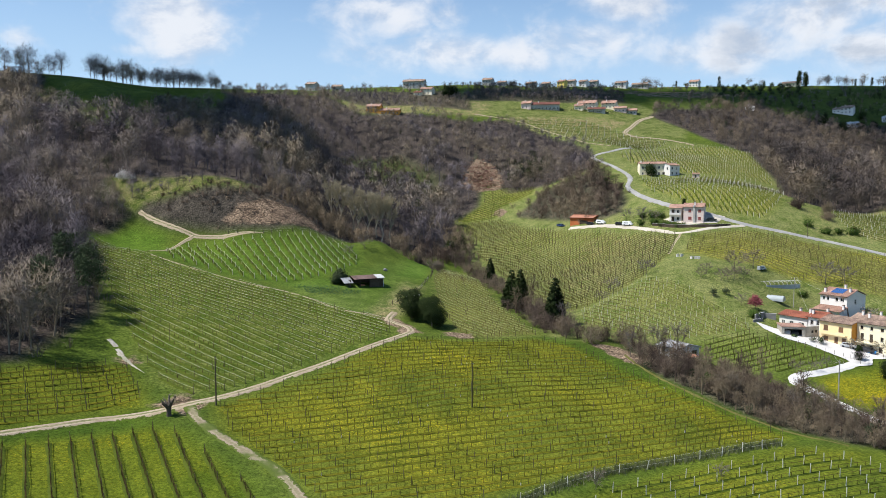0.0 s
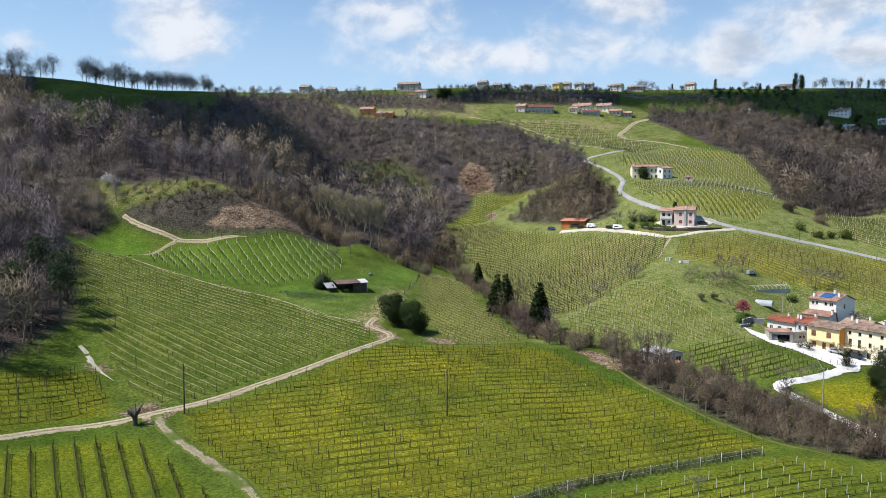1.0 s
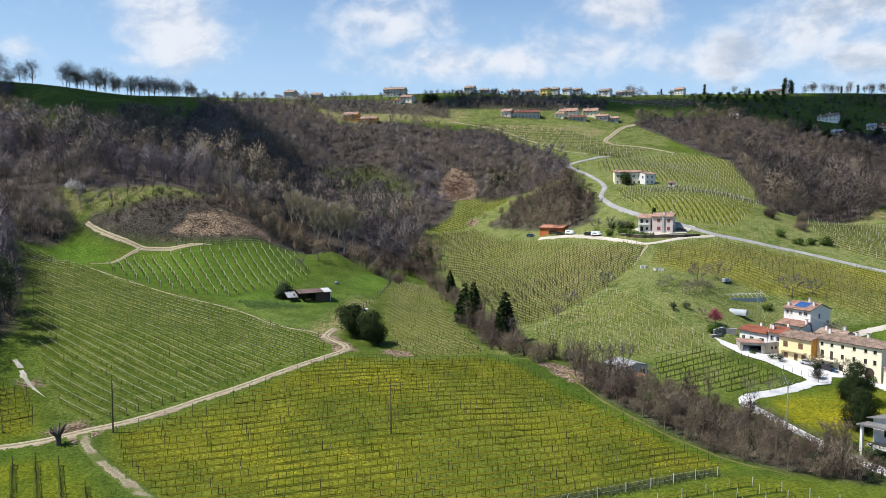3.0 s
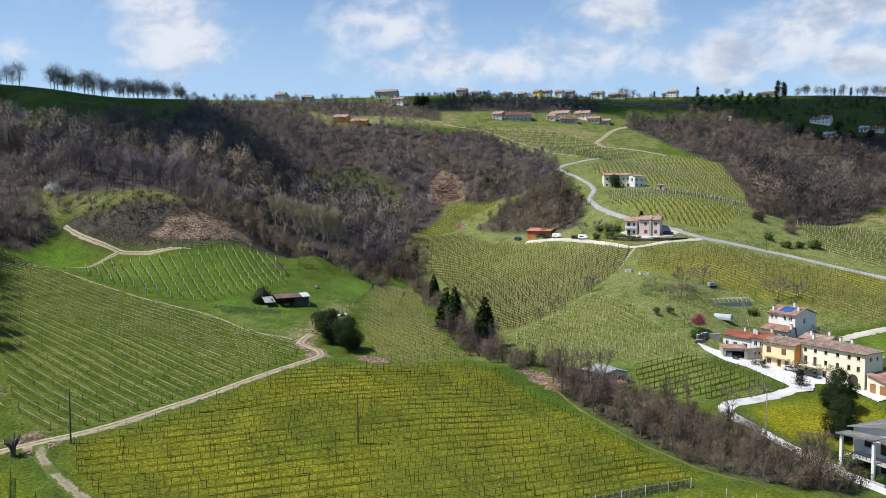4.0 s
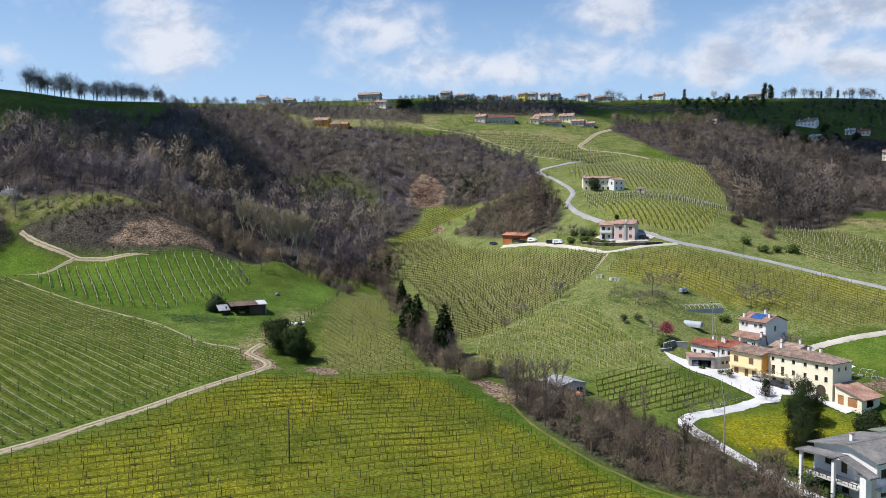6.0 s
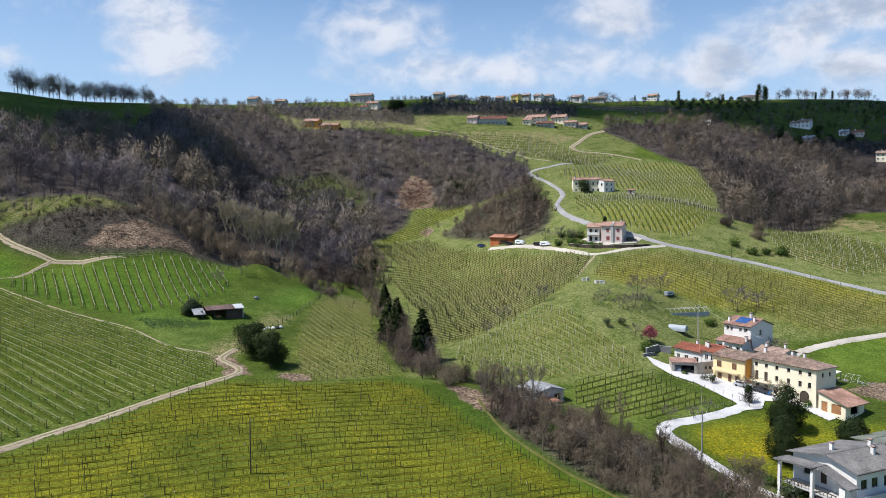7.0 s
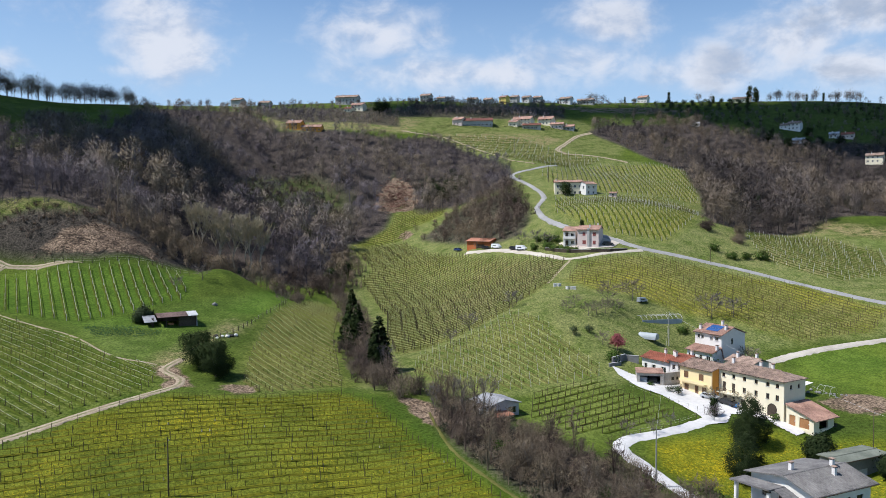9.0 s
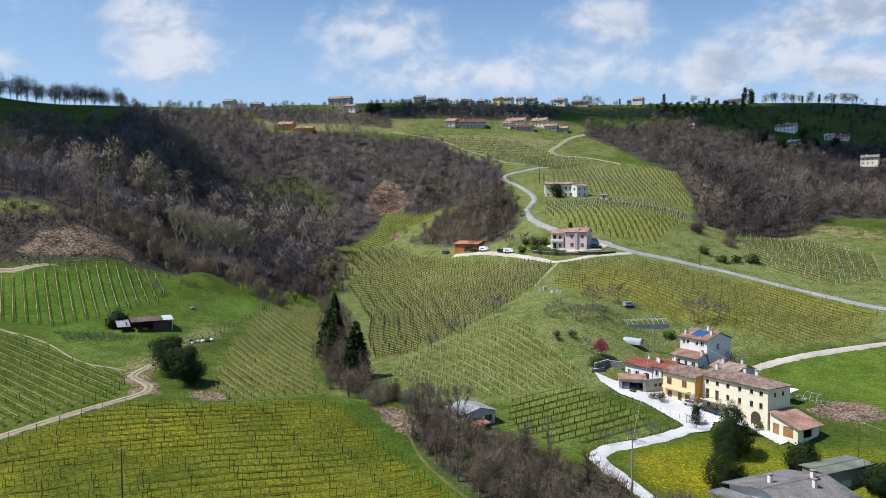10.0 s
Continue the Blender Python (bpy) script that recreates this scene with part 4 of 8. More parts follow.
def scatter(poly, spacing, seed, edge=0.0, jitter=0.45):
    """Uneven points within a polygon."""
    rng = np.random.default_rng(seed)
    p = np.array(poly)
    gx, gy = np.meshgrid(np.arange(p[:, 0].min(), p[:, 0].max(), spacing), np.arange(p[:, 1].min(), p[:, 1].max(), spacing))
    gx = gx + rng.normal(0, spacing * jitter, gx.shape)
    gy = gy + rng.normal(0, spacing * jitter, gy.shape)
    ok = inside(poly, gx, gy) > edge
    return gx[ok], gy[ok]


def in_reach(x, y):
    """Whether a place lies in the part of the hills that the flight overlooks."""
    return (x > -0.66 * y - 16) & (x < 0.64 * y + 50) & (y > 90)


def woods(name, poly, spacing, seed, label, mat=TWIG, size=(0.65, 1.45), shapes=None, edge=1.0, under=0.5, keep=None):
    x, y = scatter(poly, spacing, seed, edge)
    ok = in_reach(x, y)
    if keep is not None:
        ok &= keep(x, y)
    x, y = x[ok], y[ok]
    z = land(x, y)
    rng = np.random.default_rng(seed + 1)
    stems, crowns, normals = Heap(), Heap(), []
    for a, b, c in zip(x, y, z):
        (tv, tt), (cv, ct, cn) = (shapes or (NEAR_TREES if b < 345 else FAR_TREES))[rng.integers(8)]
        turn, s, q, k = rng.uniform(0, 6.28), rng.uniform(*size) * np.interp(b, [430, 590], [1, 0.62]), rng.uniform(0.85, 1.15), rng.uniform(0, 1)
        lump = math.sin(a / 13 + 1.7 * math.sin(b / 31)) * math.cos(b / 17 + 1.3 * math.sin(a / 23))      # stands of taller and of lower trees
        s *= 1 + 0.24 * lump
        k = min(1.0, max(0.0, 0.5 + 0.38 * math.sin(a / 21 + b / 34 + 2.0 * math.sin(b / 47)) + 0.30 * lump + rng.normal(0, 0.16)))
        stems.add(turned(tv, a, b, c - 0.2, turn, s, q), tt, k)
        crowns.add(turned(cv, a, b, c - 0.2, turn, s, q), ct, k)
        normals.append(turned(cn, 0, 0, 0, turn, 1.0))
        if rng.uniform() < under:
            bv, bt, bn = FAR_BUSHES[rng.integers(len(FAR_BUSHES))]
            normals.append(turned(bn, 0, 0, 0, turn, 1.0))
            crowns.add(turned(bv, a + rng.normal(0, 3), b + rng.normal(0, 3), c - 0.3, turn, rng.uniform(0.6, 1.1)), bt, k)
    root = tagged(new(name), label, "woods", kind="stuff")
    part("trunks", stems.mesh("trunks", mat), mat, root)["kind"] = "stuff"
    me = crowns.mesh("twigs", mat)
    me.attributes.new("custom_normal", "FLOAT_VECTOR", "POINT").data.foreach_set("vector", np.concatenate(normals).astype(np.float32).ravel())
    part("twigs", me, mat, root)["kind"] = "stuff"
    return root


FAR_HOMES = [(66, 611), (85, 610), (95, 612), (116, 618), (130, 616), (142, 626), (155, 622), (-52, 590), (-40, 590), (-14, 662), (345, 652), (335, 622), (366, 626), (376, 618), (360, 560)]


def clear_of_homes(x, y):
    """Leaves the yards of the far houses open, also towards the valley."""
    ok = (inside(TERRACE, x, y) < 0) & (inside(TOP_MEADOW, x, y) < 0)
    for hx, hy in FAR_HOMES:
        ok &= (np.hypot((x - hx) / 15, (y - hy + 7) / 19) > 1)
    return ok


def hillside(x, y):
    """The open, brushy slope in the middle of the hill woods carries few trees."""
    thin = (np.sin(1.7 * x + 2.3 * y) > -0.45) & ((inside(CLEARING, x, y) > 0) | (inside(SLIP_VIEW, x, y) > 0))
    return clear_of_homes(x, y) & ~thin & (inside(SLIP, x, y) < 2) & (inside(POPLARS, x, y) < 0)


woods("hill_woods", HILL_WOOD, 7.5, 5, "leafless grey-brown woods covering the steep hillside", under=0.45, keep=hillside)
woods("ivy_woods", HILL_WOOD, 27.0, 71, "dark ivy-clad trees scattered through the hillside woods", mat=IVY, size=(0.5, 1.0), keep=hillside, under=0.0)
woods("clearing_scrub", CLEARING, 5.4, 72, "low ochre brush on the open slope", size=(0.25, 0.5), mat=BUSH, under=1.0)
woods("near_woods", NEAR_WOOD, 4.8, 6, "dense leafless wood beside the vineyard", size=(0.85, 1.45), under=1.0)
woods("gully_woods", GULLY_WOOD, 5.5, 7, "leafless trees in the gully below the spur", size=(0.5, 0.9), keep=hillside)
woods("gully_ivy", [(40, 474), (40, 500), (62, 505), (72, 480), (60, 462)], 5.0, 73, "dark ivy-clad trees beside the slipped bank", mat=IVY, size=(0.4, 0.7), under=1.0)
woods("scrub_woods", SCRUB, 4.4, 8, "low leafless scrub on the bank above the red shed", size=(0.4, 0.75), mat=BUSH)
woods("valley_woods", EAST_WOOD, 7.9, 9, "leafless woods in the side valley", mat=VALLEY_TWIG, size=(0.8, 1.55), keep=clear_of_homes, under=0.8, edge=0.0)
woods("valley_ivy", EAST_WOOD, 30.0, 74, "dark ivy-clad trees in the side valley", mat=IVY, size=(0.5, 1.0), keep=clear_of_homes, under=0.0)
def clear_of_ridge(x, y):
    """Keeps the fronts of the skyline houses open."""
    ok = np.ones(np.shape(x), bool)
    for hx in (42, 57, 86, 101, 115, 126, 137, 148, 175, 195):
        ok &= ~((np.abs(x - hx) < 6) & (y > 700) & (y < 742))
    return ok


woods("hamlet_woods", HAMLET_WOOD, 6.5, 31, "leafless trees on the slope behind the hamlet", size=(0.6, 1.1), keep=clear_of_homes)
woods("upper_woods", UPPER_WOOD, 12.0, 32, "leafless woods below the eastern ridge", size=(0.5, 1.0), keep=clear_of_homes, under=1.0)
woods("dark_slope_woods", [(290, 690), (330, 706), (450, 690), (540, 600), (520, 470), (420, 470), (330, 540), (300, 600)], 10.5, 75, "dark ivy-grown trees round the houses on the slope", mat=IVY, size=(0.45, 0.9), keep=clear_of_homes, under=1.0)
woods("ridge_growth", [(15, 706), (30, 742), (110, 748), (235, 760), (240, 744), (170, 728), (90, 716)], 6.5, 76, "low leafless trees and bushes between the ridge houses", size=(0.22, 0.5), keep=clear_of_ridge, under=1.0)
woods("crest_woods", CREST_WOOD, 5.4, 33, "scattered leafless trees along the crest", size=(0.4, 0.9), keep=clear_of_homes)
woods("link_woods", LINK_WOOD, 4.6, 36, "leafless trees between the two woods", size=(0.5, 0.95), under=1.0)
woods("terrace_trees", TERRACE, 6.0, 77, "bare young trees on the grassy terrace", size=(0.35, 0.65), edge=0.5, under=0.6)
woods("bank_scrub", [(-118, 291), (-104, 285), (-86, 284), (-76, 291), (-60, 296), (-46, 297), (-46, 302), (-76, 300), (-112, 295)], 2.6, 34, "low dark scrub on the earth bank", mat=BUSH, edge=0.0, under=0.0, size=(0.5, 0.95),
      shapes=[((np.zeros((0, 3)), np.zeros((0, 3), int)), FAR_BUSHES[i % 5]) for i in range(8)])
woods("foot_scrub", [(-80, 299), (-60, 295), (-44, 299), (-34, 316), (-22, 328), (-46, 338), (-58, 324), (-66, 309)], 3.6, 38, "leafless scrub between the bank and the wood", size=(0.35, 0.7), mat=BUSH, under=1.0)
woods("stream_scrub", [(-1, 338), (9, 336), (14, 346), (14, 356), (18, 370), (9, 398), (3, 412), (-4, 400), (0, 370)], 3.6, 39, "dark leafless scrub between the wood and the vines", size=(0.3, 0.6), mat=BUSH, under=1.0)
woods("gully_edge_scrub", [(-24, 306), (-6, 300), (-2, 318), (6, 338), (-8, 345), (-20, 325)], 4.5, 35, "leafless scrub at the foot of the wood", size=(0.45, 0.85), mat=BUSH, under=1.0)


def brush_pile():
    """Felled stems and brush lying over the bare slip in the gully."""
    r = np.random.default_rng(51)
    p = np.c_[r.normal(26, 6.0, 1500), r.normal(488, 10.5, 1500)]
    p = p[inside(SLIP, p[:, 0], p[:, 1]) > -1.0][:900]
    m = len(p)
    s = np.c_[p, land(p[:, 0], p[:, 1]) + r.uniform(0.0, 0.9, m)]
    h = Heap()
    h.add(*slivers(r, s, unit(np.c_[r.standard_normal((m, 2)), r.normal(0.1, 0.35, m)]), 2.4, 0.38), 0.5)
    for x, y, z in s[:120]:
        a, ln = r.uniform(0, 6.28), r.uniform(1.5, 3.5)
        h.add(*tube([(x, y, z), (x + ln * math.cos(a), y + ln * math.sin(a), z + r.normal(0, 0.4))], [0.16, 0.1], 4), 0.5)
    tagged(new("brush_pile", h.mesh("brush_pile", mottled("red_brown_brush", (0.085, 0.044, 0.032), (0.27, 0.155, 0.115), 1.5, 0.2, 0.95, 0.0, 0.5, 0.05))), "felled reddish-brown brush over the slipped bank", "brush", kind="stuff")


brush_pile()


def bank_brush():
    """Cut brush, roots and clods on the eroded bank above the upper vineyard."""
    r = np.random.default_rng(52)
    x, y = scatter([(-86, 280), (-64, 276.5), (-45, 285), (-48, 296), (-70, 295), (-80, 289)], 1.25, 53)
    s = np.c_[x, y, land(x, y) + r.uniform(0.0, 0.5, len(x))]
    h = Heap()
    for _ in range(3):
        h.add(*slivers(r, s + r.normal(0, 0.5, s.shape) * [1, 1, 0.2], unit(np.c_[r.standard_normal((len(x), 2)) * [1.0, 0.5], r.normal(0.25, 0.4, len(x))]), 1.5, 0.22), 0.5)
    tagged(new("bank_brush", h.mesh("bank_brush", mottled("dead_brush", (0.026, 0.019, 0.016), (0.135, 0.095, 0.072), 1.2, 0.2, 0.95, 0.0, 0.6, 0.05))), "dead brown brush and roots over the eroded bank", "brush", kind="stuff")


bank_brush()


def thicket_bush(seed, tall, wide):
    """Arrays of a rounded, tangled shrub."""
    rng = np.random.default_rng(seed)
    h = Heap()
    for i in range(9):
        a, r = rng.uniform(0, 6.28), rng.uniform(0.2, 0.9) * wide
        e = np.array([math.cos(a) * r, math.sin(a) * r, tall * rng.uniform(0.6, 1.05)])
        h.add(*tube([e * [0.15, 0.15, 0] - [0, 0, 0.2], e * [0.55, 0.55, 0.55] + rng.normal(0, 0.1, 3), e], [0.06, 0.04, 0.012], 3))
    mid = np.array([0, 0, tall * 0.42])
    for d in unit(rng.standard_normal((40, 3)) + [0, 0, 0.3]):
        p = mid + d * rng.uniform(0.35, 1.0) * np.array([wide, wide, tall * 0.55])
        p[2] = max(p[2], 0.2)
        h.add(*slivers(rng, p + rng.normal(0, 0.3, (13, 3)), unit(d * 0.35 + [0, 0, 0.45] + rng.standard_normal((13, 3)) * 0.65), 0.75, 0.06, unit(d + [0, 0, 0.25])))
    return np.concatenate(h.v), np.concatenate(h.t)


def sapling(seed, tall, wide):
    """Arrays of a thin many-stemmed young tree."""
    rng = np.random.default_rng(seed)
    h = Heap()
    for i in range(4):
        a = i * 1.7 + rng.uniform(-0.4, 0.4)
        top = np.array([math.cos(a) * wide * rng.uniform(0.2, 0.6), math.sin(a) * wide * rng.uniform(0.2, 0.6), tall * rng.uniform(0.75, 1.0)])
        h.add(*tube([(0, 0, -0.3), top * [0.35, 0.35, 0.5], top], [0.085, 0.06, 0.02], 4))
        for f in rng.uniform(0.35, 1.0, 15):
            s = top * [f, f, f]
            d = unit(rng.standard_normal(3) * [1, 1, 0.5] + [0, 0, 0.7])
            e = s + d * wide * rng.uniform(0.3, 0.75)
            h.add(*tube([s, e], [0.03, 0.012], 3))
            t = rng.uniform(0.1, 1.0, 9)[:, None]
            h.add(*slivers(rng, s + (e - s) * t, unit(d + rng.standard_normal((9, 3)) * 0.6), 0.7, 0.045))
    return np.concatenate(h.v), np.concatenate(h.t)


def ivy_bush(seed, tall, wide):
    """Arrays of a dull green, ivy-grown bush."""
    rng = np.random.default_rng(seed)
    d = unit(rng.standard_normal((46, 3)) + [0, 0, 0.3])
    c = [0, 0, tall * 0.45] + d * rng.uniform(0.5, 1.0, (46, 1)) * [wide, wide, tall * 0.5]
    c[:, 2] = np.maximum(c[:, 2], 0.1)
    v, t = leaf_clumps(rng, c, 0.34, 9)
    stem = tube([(0, 0, -0.3), (0.1, 0, tall * 0.5)], [0.1, 0.05], 4)
    return np.concatenate([stem[0], v]), np.concatenate([stem[1], t + len(stem[0])])


def hedge_thicket():
    """The thicket along the stream, one shrub an object."""
    rng = np.random.default_rng(11)
    kinds = {"shrub": [], "tree": [], "ivy": []}
    for i in range(6):
        v, t = thicket_bush(80 + i, 3.4 + 0.6 * (i % 3), 2.0 + 0.25 * (i % 2))
        kinds["shrub"].append(tri_mesh("shrub", v, t, BUSH, False, np.full(len(v), (0.05, 0.3, 0.55, 0.8, 0.2, 1.0)[i])))
    for i in range(4):
        v, t = sapling(120 + i, 6.2 + 0.8 * i, 2.0)
        kinds["tree"].append(tri_mesh("sapling", v, t, BUSH, False, np.full(len(v), (0.0, 0.35, 0.7, 0.15)[i])))
    for i in range(2):
        v, t = ivy_bush(130 + i, 2.6 + 0.8 * i, 1.5)
        kinds["ivy"].append(tri_mesh("ivy_bush", v, t, HEDGE if i else OLIVE, False, np.full(len(v), 0.2)))
    spots = []
    for x, y in smooth_line(HEDGE_LINE[:6] + [(47, 199)], 2.6):
        lean = float(np.interp(y, [200, 235, 260, 340], [1.0, 1.2, 0.8, 1.1]))
        spots += [(x + rng.normal(0, 2.6) + 1.0, y + rng.normal(0, 2.4), rng.uniform(0.65, 1.35) * lean, 0.12) for _ in range(3)]
    x, y = scatter(THICKET, 2.35, 12, 1.0)
    for a, b in zip(x, y):
        wave = 1 + 0.3 * math.sin(a / 3.1 + 1.3 * math.sin(b / 4.7)) * math.cos(b / 3.7)
        spots.append((a, b, rng.uniform(0.7, 1.2) * wave, 0.22))
    texts = {"shrub": "leafless brown shrub in the thicket along the stream", "tree": "thin leafless sapling in the stream thicket", "ivy": "dull green ivy-grown bush in the stream thicket"}
    for a, b, s, trees in spots:
        if inside([(52.5, 190.0), (59, 196), (68, 186), (61, 176.5)], a, b) > -0.3:
            continue
        k = rng.uniform()
        kind = "tree" if k < trees else "ivy" if k > 0.93 else "shrub"
        ob = new("stream_sapling" if kind == "tree" else "stream_shrub", kinds[kind][rng.integers(len(kinds[kind]))])
        ob.matrix_world = pose(a, b, height(a, b) - 0.1, 0, 0, rng.uniform(0, 360)) @ Matrix.Diagonal((s, s, s * rng.uniform(0.8, 1.15), 1.0))
        tagged(ob, texts[kind], "tree" if kind == "tree" else "shrub", "growth along the stream")


hedge_thicket()


def big_shrub(x, y, tall, wide, tint, label):
    """A broad domed shrub of many fine stems."""
    rng = np.random.default_rng(int(abs(x) * 10))
    h = Heap()
    for _ in range(7):
        v, t = thicket_bush(rng.integers(1000), tall * rng.uniform(0.7, 1.0), wide * 0.5)
        a, r = rng.uniform(0, 6.28), rng.uniform(0.1, 0.55) * wide
        h.add(v + [math.cos(a) * r, math.sin(a) * r, -0.1 * r], t, tint)
    ob = new("broad_shrub", h.mesh("broad_shrub", BUSH))
    ob.matrix_world = pose(x, y, height(x, y) - 0.2)
    tagged(ob, label, "shrub", "broad shrubs")


big_shrub(161.0, 340.0, 5.0, 5.0, 0.0, "broad dark leafless shrub below the spur")
big_shrub(171.5, 330.5, 4.6, 6.2, 0.6, "broad domed brown shrub on the grass slope")
big_shrub(176.0, 340.0, 7.0, 4.0, 0.9, "tall pale leafless shrub below the valley woods")
big_shrub(-3.5, 302.0, 4.5, 4.5, 0.5, "broad brown shrub at the end of the lawn")
big_shrub(-9.5, 309.0, 3.6, 4.0, 0.3, "low dark shrub at the end of the lawn")


# ---------------------------------------------------------------- vineyards
def row_lines(poly, angle, gap):
    """Straight rows across a polygon: pairs of ends."""
    a = radians(angle)
    u, w = np.array([math.cos(a), math.sin(a)]), np.array([-math.sin(a), math.cos(a)])
    p = np.array(poly, float)
    along, across = p @ u, p @ w
    out = []
    for s in np.arange(across.min() + gap * 0.5, across.max(), gap):
        t = np.arange(along.min(), along.max(), 0.5)
        q = t[:, None] * u + s * w
        ok = inside(poly, q[:, 0], q[:, 1]) > 0.6
        if ok.sum() < 12:
            continue
        k = np.flatnonzero(ok)
        for run in np.split(k, np.flatnonzero(np.diff(k) > 1) + 1):
            if len(run) > 12:
                out.append((q[run[0]], q[run[-1]]))
    return out


def post_mesh(name, tall, half, mat):
    bm = boxes((-half, half, -half, half, -0.4, tall))
    bmesh.ops.bevel(bm, geom=[e for e in bm.edges if abs(e.verts[0].co.z - e.verts[1].co.z) > 0.1], offset=half * 0.35, segments=1, affect="EDGES")
    return mesh_of(name, bm, mat)


GUARD = tri_mesh("vine_guard", *tube([(0, 0, 0.0), (0, 0, 0.55)], [0.075, 0.07], 6), PALE_POST)


def vineyard(poly, angle, gap, where, vine=1.4, cordon=1.0, post=6.0, post_tall=1.7, pale=False, posts=True, wire=0.0, thick=0.035, shoots=0.5, seed=0, mat=None, post_half=0.045, weeds=0.0, weed_mat=None, wire_mat=None, wire_r=0.02, joined=False, stem=0.0, guards=0.0):
    rng = np.random.default_rng(seed)
    stake = post_mesh("post", post_tall, post_half, PALE_POST if pale else POST)
    strips, all_rows, all_posts = Heap(), Heap(), Heap()
    for (ax, ay), (bx, by) in row_lines(poly, angle, gap):
        length = math.hypot(bx - ax, by - ay)
        n = max(2, int(length / 1.2))
        t = np.linspace(0, 1, n + 1)
        px, py = ax + (bx - ax) * t, ay + (by - ay) * t
        pz = land(px, py)
        if weeds:
            across = np.array([-(by - ay), bx - ax]) / length
            q = np.stack([np.c_[px, py] + across * (weeds * f * rng.uniform(0.7, 1.3, n + 1))[:, None] for f in (-0.5, 0.0, 0.5)], 1)
            qz = land(q[..., 0], q[..., 1]) + np.array([0.0, 0.16, 0.0]) + rng.uniform(-0.02, 0.06, (n + 1, 3))
            k = (np.arange(n)[:, None] * 3 + np.array([0, 1])).ravel()[:, None]
            strips.add(np.c_[q.reshape(-1, 2), qz.ravel()], np.concatenate([k + [[0, 1, 4]], k + [[0, 4, 3]]]))
        h = Heap()
        line = np.c_[px, py, pz + cordon + rng.normal(0, 0.05, n + 1)]
        h.add(*tube(line, np.full(n + 1, thick) * rng.uniform(0.7, 1.3, n + 1), 3))
        m = max(2, int(length / vine))
        f = (np.arange(m) + 0.5 + rng.uniform(-0.12, 0.12, m)) / m
        f = f[rng.uniform(size=m) > 0.05]
        vx, vy = ax + (bx - ax) * f, ay + (by - ay) * f
        vz = land(vx, vy)
        for x, y, z in zip(vx, vy, vz):
            k = rng.normal(0, 0.08, 2)
            h.add(*tube([(x, y, z - 0.15), (x + k[0], y + k[1], z + cordon * 0.6), (x + k[0] * 0.5, y + k[1] * 0.5, z + cordon)], [stem * 1.15, stem, stem * 0.7] if stem else [thick * 2.1, thick * 1.7, thick], 3))
        sleeves = [(x, y, z) for x, y, z in zip(vx, vy, vz) if guards and rng.uniform() < guards]
        if shoots:
            c = max(1, int(length * shoots * 3))
            g = rng.uniform(0, 1, c)
            s = np.c_[ax + (bx - ax) * g, ay + (by - ay) * g, np.interp(g, t, pz) + cordon]
            h.add(*slivers(rng, s, unit(np.c_[rng.normal(0, 0.5, (c, 2)), rng.uniform(-0.2, 0.9, c)]), 0.45, 0.04))
        if joined:
            all_rows.add(np.concatenate(h.v), np.concatenate(h.t))
            m = max(1, int(length / post))
            for k in range(m + 1):
                x, y = ax + (bx - ax) * k / m, ay + (by - ay) * k / m
                z = height(x, y)
                all_posts.add(*tube([(x, y, z - 0.3), (x, y, z + post_tall)], [post_half * 1.3, post_half * 1.2], 4))
            continue
        row = new("vine_trellis", h.mesh("vine_trellis", mat or VINE))
        tagged(row, f"pruned bare vines on a trellis {where}", "trellis", f"trellises {where}")
        if wire:
            w = np.c_[px, py, pz + wire]
            part("wire", tri_mesh("wire", *tube(w, np.full(n + 1, wire_r), 3), wire_mat or WIRE), None, row, "bright training wire")
        for x, y, z in sleeves:
            part("vine_guard", GUARD, None, row, "pale plastic vine guard").matrix_world = pose(x, y, z)
        m = max(1, int(length / post))
        spots = [(ax + (bx - ax) * k / m, ay + (by - ay) * k / m) for k in range(m + 1)]
        if posts:
            for x, y in spots:
                ob = part("post", stake, None, row)
                ob.matrix_world = pose(x, y, height(x, y), rng.normal(0, 2), rng.normal(0, 2), angle)
        else:
            j = Heap()
            for x, y in spots:
                z = height(x, y)
                j.add(*tube([(x, y, z - 0.3), (x + rng.normal(0, .04), y, z + post_tall)], [post_half * 1.3, post_half * 1.2], 4))
            part("staking", j.mesh("staking", PALE_POST if pale else POST), None, row)["kind"] = "stuff"
    if joined:
        field = tagged(new("vine_rows"), f"far rows of pruned vines {where}", "vineyard", kind="stuff")
        part("vines", all_rows.mesh("vines", mat or VINE), None, field)["kind"] = "stuff"
        part("staking", all_posts.mesh("staking", PALE_POST if pale else POST), None, field)["kind"] = "stuff"
    if weeds:
        tagged(new("weed_strips", strips.mesh("weed_strips", weed_mat or SHADED_WEEDS)), f"strips of rough weeds under the vines {where}", "weeds", kind="stuff")


